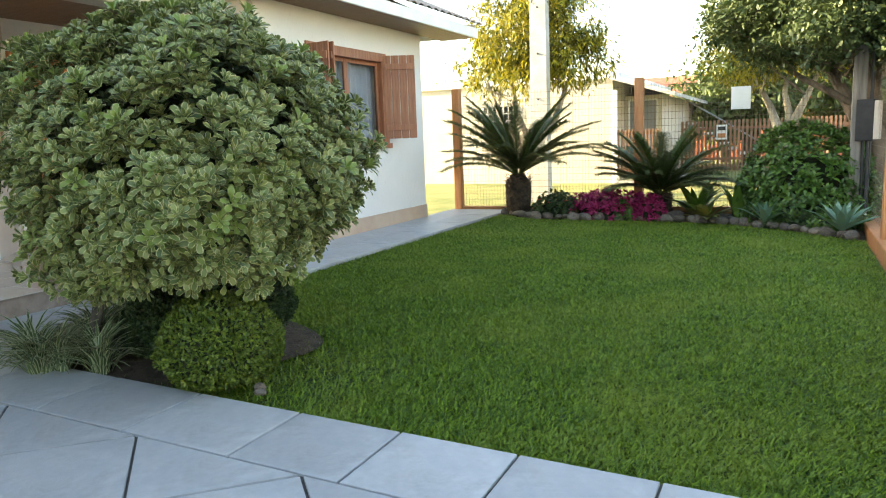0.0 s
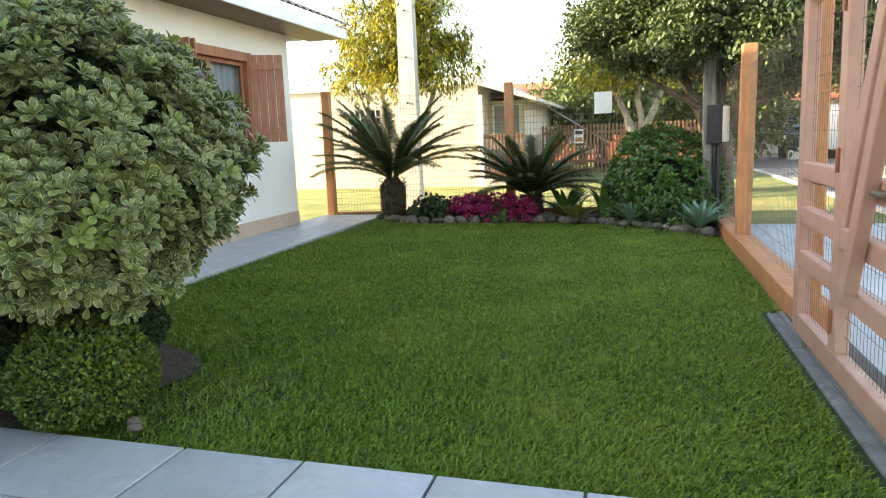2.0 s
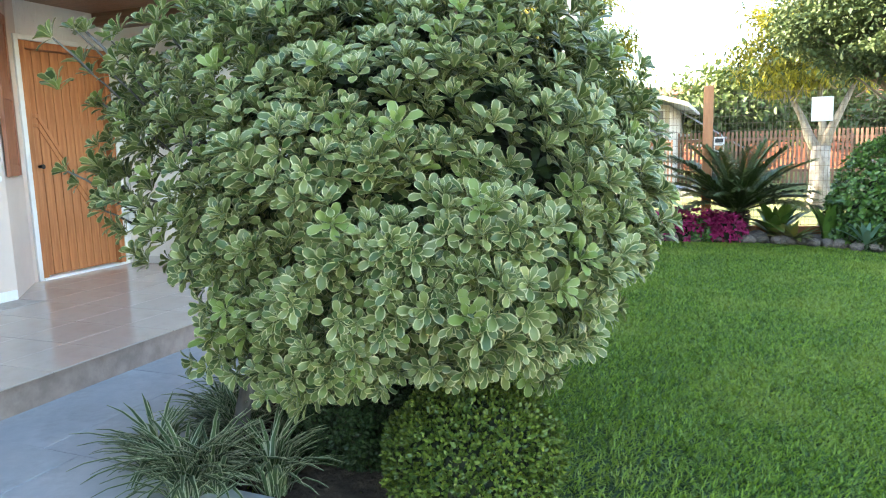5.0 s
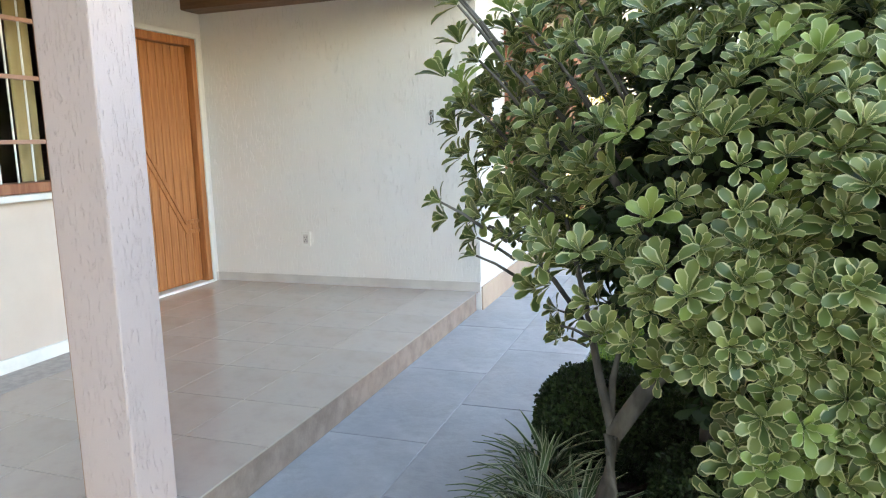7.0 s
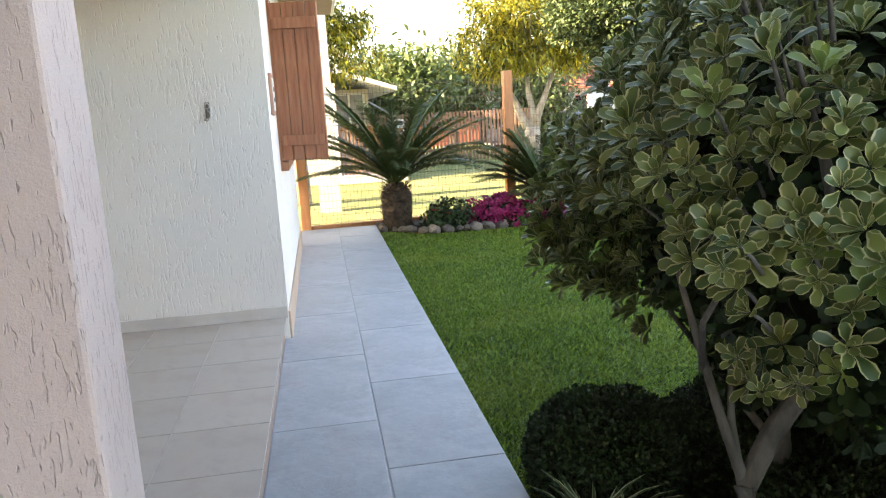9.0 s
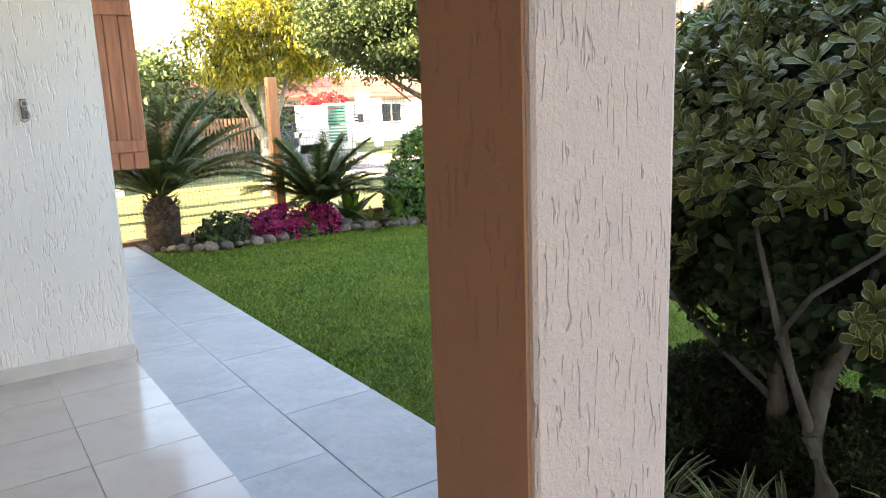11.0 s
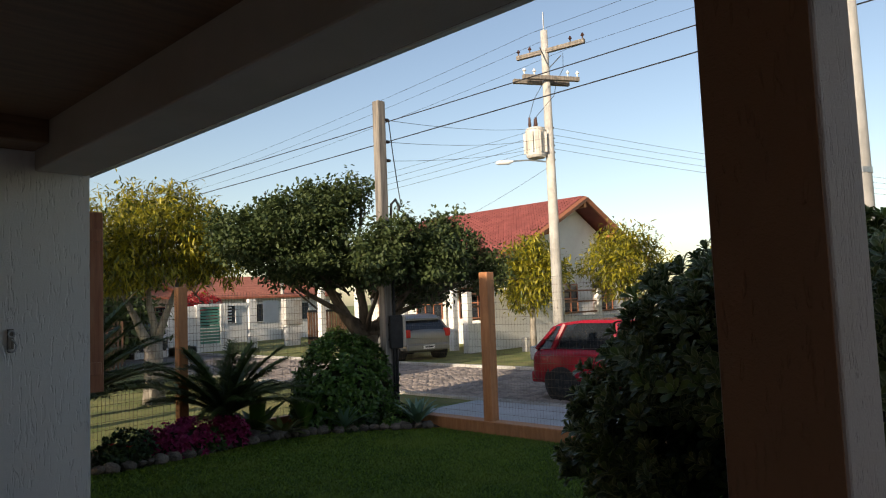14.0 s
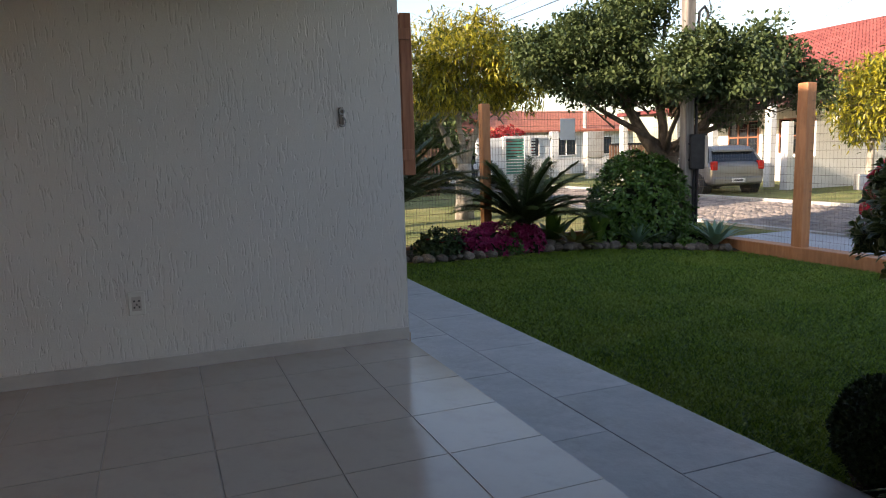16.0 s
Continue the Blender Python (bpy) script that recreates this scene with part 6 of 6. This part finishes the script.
pr = [(RX0 - 0.9, RH - 0.1), (RXM, RR), (RX1 + 0.9, RH - 0.1), (RX1 + 0.9, RH - 0.22), (RXM, RR - 0.14), (RX0 - 0.9, RH - 0.22)]
part("roof", Geo().loft([[(x, RY0 - 0.9, z) for x, z in pr], [(x, RY1 + 0.9, z) for x, z in pr]]), M_REDROOF, red)
g = Geo()
for i in range(30):
    t = i / 30
    x, z = RX0 - 0.9 + (RXM - RX0 + 0.9) * t, RH - 0.1 + (RR - RH + 0.1) * t
    for k in range(34):
        y = RY0 - 0.9 + k * 0.285
        g.box(x - 0.03, x + 0.21, y + 0.01, y + 0.26, z + 0.0, z + 0.10, 0.0, Matrix.Identity(4))
part("roof_tile", g, M_REDROOF, red, "overlapping red roof tiles", kind="stuff")
for s, xe in ((-1, RX0 - 0.9), (1, RX1 + 0.9)):
    part("barge_board", Geo().tube([(xe, RY0 - 0.95, RH - 0.2), (RXM, RY0 - 0.95, RR - 0.1)], 0.13, 4), M_WOOD, red, "brown timber barge board")
for x, z in ((RXM, RR - 0.5), (RXM + 2.4, RR - 1.75), (RXM - 2.4, RR - 1.75), (RX1 - 0.2, RH - 0.25), (RX0 + 0.2, RH - 0.25)):
    part("purlin_end", Geo().box(x - 0.1, x + 0.1, RY0 - 0.92, RY0 + 0.1, z, z + 0.22, 0.02), M_FENCEPOST, red)
for x in (17.4, 20.2, 23.2):
    facade_window(red, (x, RY0), "x", 1.7, 0.9, 2.2, M_WOOD, M_CARGLASS, (3, 2))
for y in (22.6, 25.2, 27.8):
    facade_window(red, (RX0, y), "y", 1.6, 0.9, 2.2, M_WOOD, M_CARGLASS, (3, 2))
part("porch_roof", Geo().box(13.6, RX0, RY0, RY1, 2.62, 2.78, 0.02), M_REDROOF, red)
for y in (RY0 + 0.15, 24.4, 27.2, 29.8):
    part("porch_post", Geo().box(13.7, 13.95, y - 0.13, y + 0.13, ZO, 2.62, 0.01), M_WHITE, red)
yw = thing("front_wall", "low white garden wall with brown railings across the street", "garden wall")
part("wall", Geo().box(13.0, 30.0, 20.2, 20.4, ZO - 0.2, 0.85), M_FARWALL, yw)
part("high_wall", Geo().box(14.1, 18.66, 20.2, 20.4, 0.85, 1.95), M_FARWALL, yw, "plain white rendered wall")
for x in (13.0, 18.66, 21.49, 24.32, 27.15, 29.98):
    part("pier", Geo().box(x - 0.12, x + 0.12, 20.17, 20.43, ZO - 0.2, 1.95, 0.01), M_WHITE, yw)
for x0, x1 in ((13.12, 14.1), (18.78, 21.37), (21.61, 24.2), (24.44, 27.03), (27.27, 29.86)):
    for z in (0.95, 1.4, 1.85):
        part("rail", Geo().box(x0, x1, 20.27, 20.33, z, z + 0.07), M_BROWNFENCE, yw)
bol = Geo().box(-0.1, 0.1, -0.1, 0.1, ZO, 0.32, 0.02).data("post", M_CONC)
for i, y in enumerate(np.arange(12.5, 19.5, 1.55)):
    b = thing("stone_bollard", "short pale concrete bollard on the grass", "bollard", (12.6 + (y - 12.5) * 0.25, y, 0), group="bollards on the verge")
    part("post", bol, M_CONC, b)

# white walled lots with gates at the end of the view
gh = thing("gated_front", "white walled front with a green panel gate", "garden wall", (-1.1, 0, 0))
GYF = 33.6
for x0, x1, h in ((9.6, 10.9, 1.9), (13.55, 13.95, 2.15)):
    part("wall", Geo().box(x0, x1, GYF, GYF + 0.25, ZO - 0.2, h, 0.01), M_WHITE, gh)
for x in (10.9, 12.05, 12.25):
    part("pier", Geo().box(x, x + 0.16, GYF - 0.05, GYF + 0.2, ZO - 0.2, 1.95, 0.01), M_WHITE, gh)
part("top_rail", Geo().box(11.06, 13.55, GYF, GYF + 0.12, 1.86, 1.98), M_WHITE, gh)
part("base_wall", Geo().box(8.2, 12.05, GYF, GYF + 0.15, ZO - 0.2, 0.15), M_WHITE, gh)
for z in np.arange(0.2, 1.8, 0.14):
    part("green_slat", Geo().box(11.06, 12.05, GYF + 0.03, GYF + 0.06, z, z + 0.10), M_GREENGLASS, gh, "green gate slat")
    part("white_slat", Geo().box(12.41, 12.66, GYF + 0.03, GYF + 0.06, z, z + 0.06), M_WHITE, gh)
gd = thing("entry_box", "pale grey square utility box on the white wall", "utility box")
part("box", Geo().box(14.0, 14.95, 32.9, 33.3, 0.85, 2.1, 0.03), M_TRANSF, gd)
part("stand", Geo().box(14.1, 14.85, 32.95, 33.25, ZO - 0.2, 0.85), M_FARWALL, gd)
gt = thing("dark_gate", "dark slatted driveway gate between white piers", "gate")
for x in np.arange(15.0, 17.3, 0.16):
    part("slat", Geo().box(x, x + 0.10, 32.5, 32.55, ZO, 1.5), M_BROWNFENCE, gt)
part("rail", Geo().box(14.95, 17.35, 32.46, 32.5, 1.4, 1.5), M_BLACK, gt)
part("rail", Geo().box(14.95, 17.35, 32.46, 32.5, 0.1, 0.2), M_BLACK, gt)
wh = block("white_house", 13.0, 22.0, 40.0, 50.0, 2.5, M_FARWALL, M_ROOF, "long white house with an orange tile roof", 1.3)
for x in (14.0, 16.5, 19.0):
    facade_window(wh, (x, 40.0), "x", 1.4, 0.9, 2.0, M_WHITE, M_CARGLASS, (2, 1))
oh = block("brown_house", 5.5, 12.4, 41.0, 50.0, 2.6, M_NBR, M_ROOF, "tan house with an orange tile roof and timber porch", 1.1)
for x in (6.2, 8.4, 10.6):
    facade_window(oh, (x, 41.0), "x", 1.3, 0.8, 2.0, M_WOOD, M_CARGLASS, (2, 1))
leafy_mound("bougainvillea", (12.2, 38.2, 1.2), (1.5, 0.9, 1.0), 260, 0.2, "oval", M_BOUG, "red flowering bougainvillea over the white wall", "climbing shrub", 11.0)
leafy_mound("garden_hedge", (9.6, 36.5, ZO), (1.4, 0.8, 1.5), 240, 0.2, "oval", M_DARKTREE, "clipped dark green hedge behind the white wall", "hedge", 12.0)
leafy_mound("garden_hedge", (16.0, 31.6, ZO), (0.7, 0.5, 0.6), 120, 0.16, "oval", M_FARTREE, "small green shrub on the verge", "shrub", 13.0)
fh = block("corner_house", 13.5, 22, 55, 66, 3.0, M_FARWALL, M_ROOF, "pale house with an orange tile roof far down the street", 1.8)
bg = block("white_gable_house", 30.0, 42.0, 12.0, 19.0, 3.2, M_FARWALL, M_FARWALL, "white low-roofed house beside the red-roofed one", 0.6)
block("tile_roof_house", 15.5, 24.0, 2.0, 9.0, 2.9, M_NBR, M_ROOF, "tan house with a clay tile roof across the street", 1.6)
lh = block("rear_house", 10.5, 13.5, 62, 72, 3.2, M_FARWALL, M_ROOF, "white house with a red tile roof at the street end", 1.2)

# ---- stuff and pieces ----
# grass blades on the lawn
n = 400000
x = RNG.uniform(-2.87, 2.0, n)
y = LAWN_Y0 + (8.2 * RNG.random(n) ** 1.25)
by = np.interp(x, [p[0] for p in BORDER], [p[1] for p in BORDER])
edge = 1 + 0.16 * np.sin(3 * np.arctan2(y - BED[1], x - BED[0]))
inbed = ((x - BED[0]) / BED[2]) ** 2 + ((y - BED[1]) / BED[3]) ** 2 < edge * RNG.uniform(0.45, 1.15, n)
track = (x > GX - 0.13) & (y < 7.3)
worn = (((x + 1.05) / 0.50) ** 2 + ((y - 4.9) / 0.72) ** 2 < RNG.uniform(0.05, 1.3, n)) & (RNG.random(n) < 0.6)
keep = (y < by - 0.05) & ~inbed & ~track & ~worn
x, y = x[keep], y[keep]
n = len(x)
far = (y - 4) / 8
a = RNG.uniform(0, 2 * math.pi, n)
lean = RNG.uniform(0.25, 1.35, n)
h = RNG.uniform(0.020, 0.047, n)
w = 0.0032 + 0.0016 * far
base_p = np.stack([x, y, gz(x) - 0.052], 1)
d = np.stack([np.cos(a) * np.sin(lean), np.sin(a) * np.sin(lean), np.cos(lean)], 1)
s = np.stack([-np.sin(a), np.cos(a), np.zeros(n)], 1)
V = np.stack([base_p - s * w[:, None], base_p + s * w[:, None], base_p + d * h[:, None] * 0.6 + s * w[:, None] * 0.8, base_p + d * h[:, None] + np.stack([np.cos(a), np.sin(a), 0 * a], 1) * 0.008 - (0, 0, 0.002)], 1).reshape(-1, 3)
F = np.arange(n)[:, None] * 4 + np.array([[0, 1, 2, 3]])
tagged(part("lawn_grass", np_mesh("lawn_grass", V, F, M_GRASS), M_GRASS), "short green lawn grass blades", "grass", kind="stuff")

# cobbles of the street
g_v, g_f = [], []
tv = np.array([(-1, -1, 0), (1, -1, 0), (1, 1, 0), (-1, 1, 0), (-0.72, -0.72, 1), (0.72, -0.72, 1), (0.72, 0.72, 1), (-0.72, 0.72, 1)])
tf = np.array([(4, 5, 6, 7), (0, 1, 5, 4), (1, 2, 6, 5), (2, 3, 7, 6), (3, 0, 4, 7)])
gx, gy = np.meshgrid(np.arange(4.8, 9.55, 0.17), np.arange(6.0, 27.0, 0.17))
gx = gx.ravel() + RNG.normal(0, 0.02, gx.size)
gy = gy.ravel() + RNG.normal(0, 0.02, gy.size)
sx, sy, sz = RNG.uniform(0.06, 0.085, gx.size), RNG.uniform(0.06, 0.085, gx.size), RNG.uniform(0.015, 0.035, gx.size)
V = tv[None] * np.stack([sx, sy, sz], 1)[:, None, :] + np.stack([gx, gy, np.full(gx.size, ZO - 0.032)], 1)[:, None, :]
F = (tf[None] + (np.arange(gx.size) * 8)[:, None, None]).reshape(-1, 4)
tagged(part("cobbles", np_mesh("cobbles", V.reshape(-1, 3), F, M_COBBLE), M_COBBLE), "grey-brown street cobbles", "cobbles", kind="stuff")

# slabs of the walkway
WALK = bpy.data.objects["walkway"]


def slab_mesh(w, l, t, material, name):
    return Geo().box(-w / 2, w / 2, -l / 2, l / 2, -t, 0, 0.004).data(name, material)


for col, (x0, x1, off) in enumerate(((-3.885, -3.385, 0.0), (-3.379, -2.872, 0.5))):
    me = slab_mesh(x1 - x0, 0.998, 0.02, M_SLAB, "slab")
    for k in range(-1, 9):
        yc = 4.37 + off + k * 1.002 + 0.5
        if yc - 0.5 < 4.36 or yc + 0.5 > 12.68:
            continue
        o = part("slab", me, M_SLAB, WALK)
        o.location = ((x0 + x1) / 2, yc, RNG.uniform(-0.001, 0.001))
    for (ya, yb) in ([(4.37, 4.86), (11.9, 12.66)] if off else [(12.39, 12.66)]):
        o = part("slab", slab_mesh(x1 - x0, yb - ya, 0.02, M_SLAB, "slab"), M_SLAB, WALK)
        o.location = ((x0 + x1) / 2, (ya + yb) / 2, 0)

# border row and diagonal slabs of the driveway
tilt = Matrix.Rotation(math.atan(0.02), 4, "Y")
xs = [-2.62, -2.0, -1.40, -0.79, -0.255, 0.28, 0.83, 1.38, 1.93]
for x0, x1 in zip(xs, xs[1:]):
    o = part("slab", slab_mesh(x1 - x0 - 0.012, 0.482, 0.02, M_SLAB, "slab"), M_SLAB, DRIVE)
    xm = (x0 + x1) / 2
    o.matrix_basis = Matrix.Translation((xm, 4.112, gz(xm) + RNG.uniform(-0.001, 0.001))) @ tilt
for k in range(3):
    o = part("slab", slab_mesh(0.53, 0.49, 0.02, M_SLAB, "slab"), M_SLAB, DRIVE)
    if k < 2:
        o.matrix_basis = Matrix.Translation((-2.89 - 0.536 * k, 4.112, gz(-2.89 - 0.536 * k))) @ tilt
    else:
        o.matrix_basis = Matrix.Translation((-3.78, 4.112, gz(-3.78))) @ tilt @ Matrix.Diagonal((0.4, 1, 1, 1))
S45 = 0.62
u, v = Vector((0.7071, -0.7071)), Vector((0.7071, 0.7071))
me45 = Geo().box(-S45 / 2 + 0.006, S45 / 2 - 0.006, -S45 / 2 + 0.006, S45 / 2 - 0.006, -0.02, 0, 0.004).data("slab", M_SLAB)
for i in range(-14, 14):
    for j in range(-14, 14):
        c = Vector((-1.29, 3.86)) + u * (i + 0.5) * S45 + v * (j - 0.5) * S45
        if not (-3.4 < c.x < 1.42 and -3.4 < c.y < 3.86 - 0.43):
            continue
        o = part("slab", me45, M_SLAB, DRIVE)
        o.matrix_basis = Matrix.Translation((c.x, c.y, gz(c.x) + RNG.uniform(-0.001, 0.001))) @ tilt @ Matrix.Rotation(radians(45), 4, "Z")
h = S45 / 2 ** 0.5 - 0.014
tri = Geo().loft([[(-h, 0, -0.02), (0, -h, -0.02), (h, 0, -0.02)], [(-h, 0, 0), (0, -h, 0), (h, 0, 0)]]).data("slab", M_SLAB)
for k in range(-4, 4):
    xc = -1.29 + (k + 0.5) * S45 * 2 ** 0.5
    if -4.2 < xc < 1.4:
        o = part("slab", tri, M_SLAB, DRIVE)
        o.matrix_basis = Matrix.Translation((xc, 3.856, gz(xc))) @ tilt

# tiles of the porch
PF = bpy.data.objects["porch_floor"]
TP = 0.42
tme = Geo().box(-TP / 2 + 0.002, TP / 2 - 0.002, -TP / 2 + 0.002, TP / 2 - 0.002, -0.008, 0, 0.0015).data("tile", M_TILE)
for i in range(6):
    for j in range(17):
        xc, yc = -3.866 - TP * (i + 0.5), 7.447 + 0.4345 - 0.4345 * (j + 0.5)
        if xc - TP / 2 < -6.45 or yc < 1.4 or (xc < -5.75 and yc < 6.3):
            continue
        o = part("tile", tme, M_TILE, PF)
        o.location = (xc, yc, PZ)
        o.scale = (1, 0.4345 / 0.42, 1)
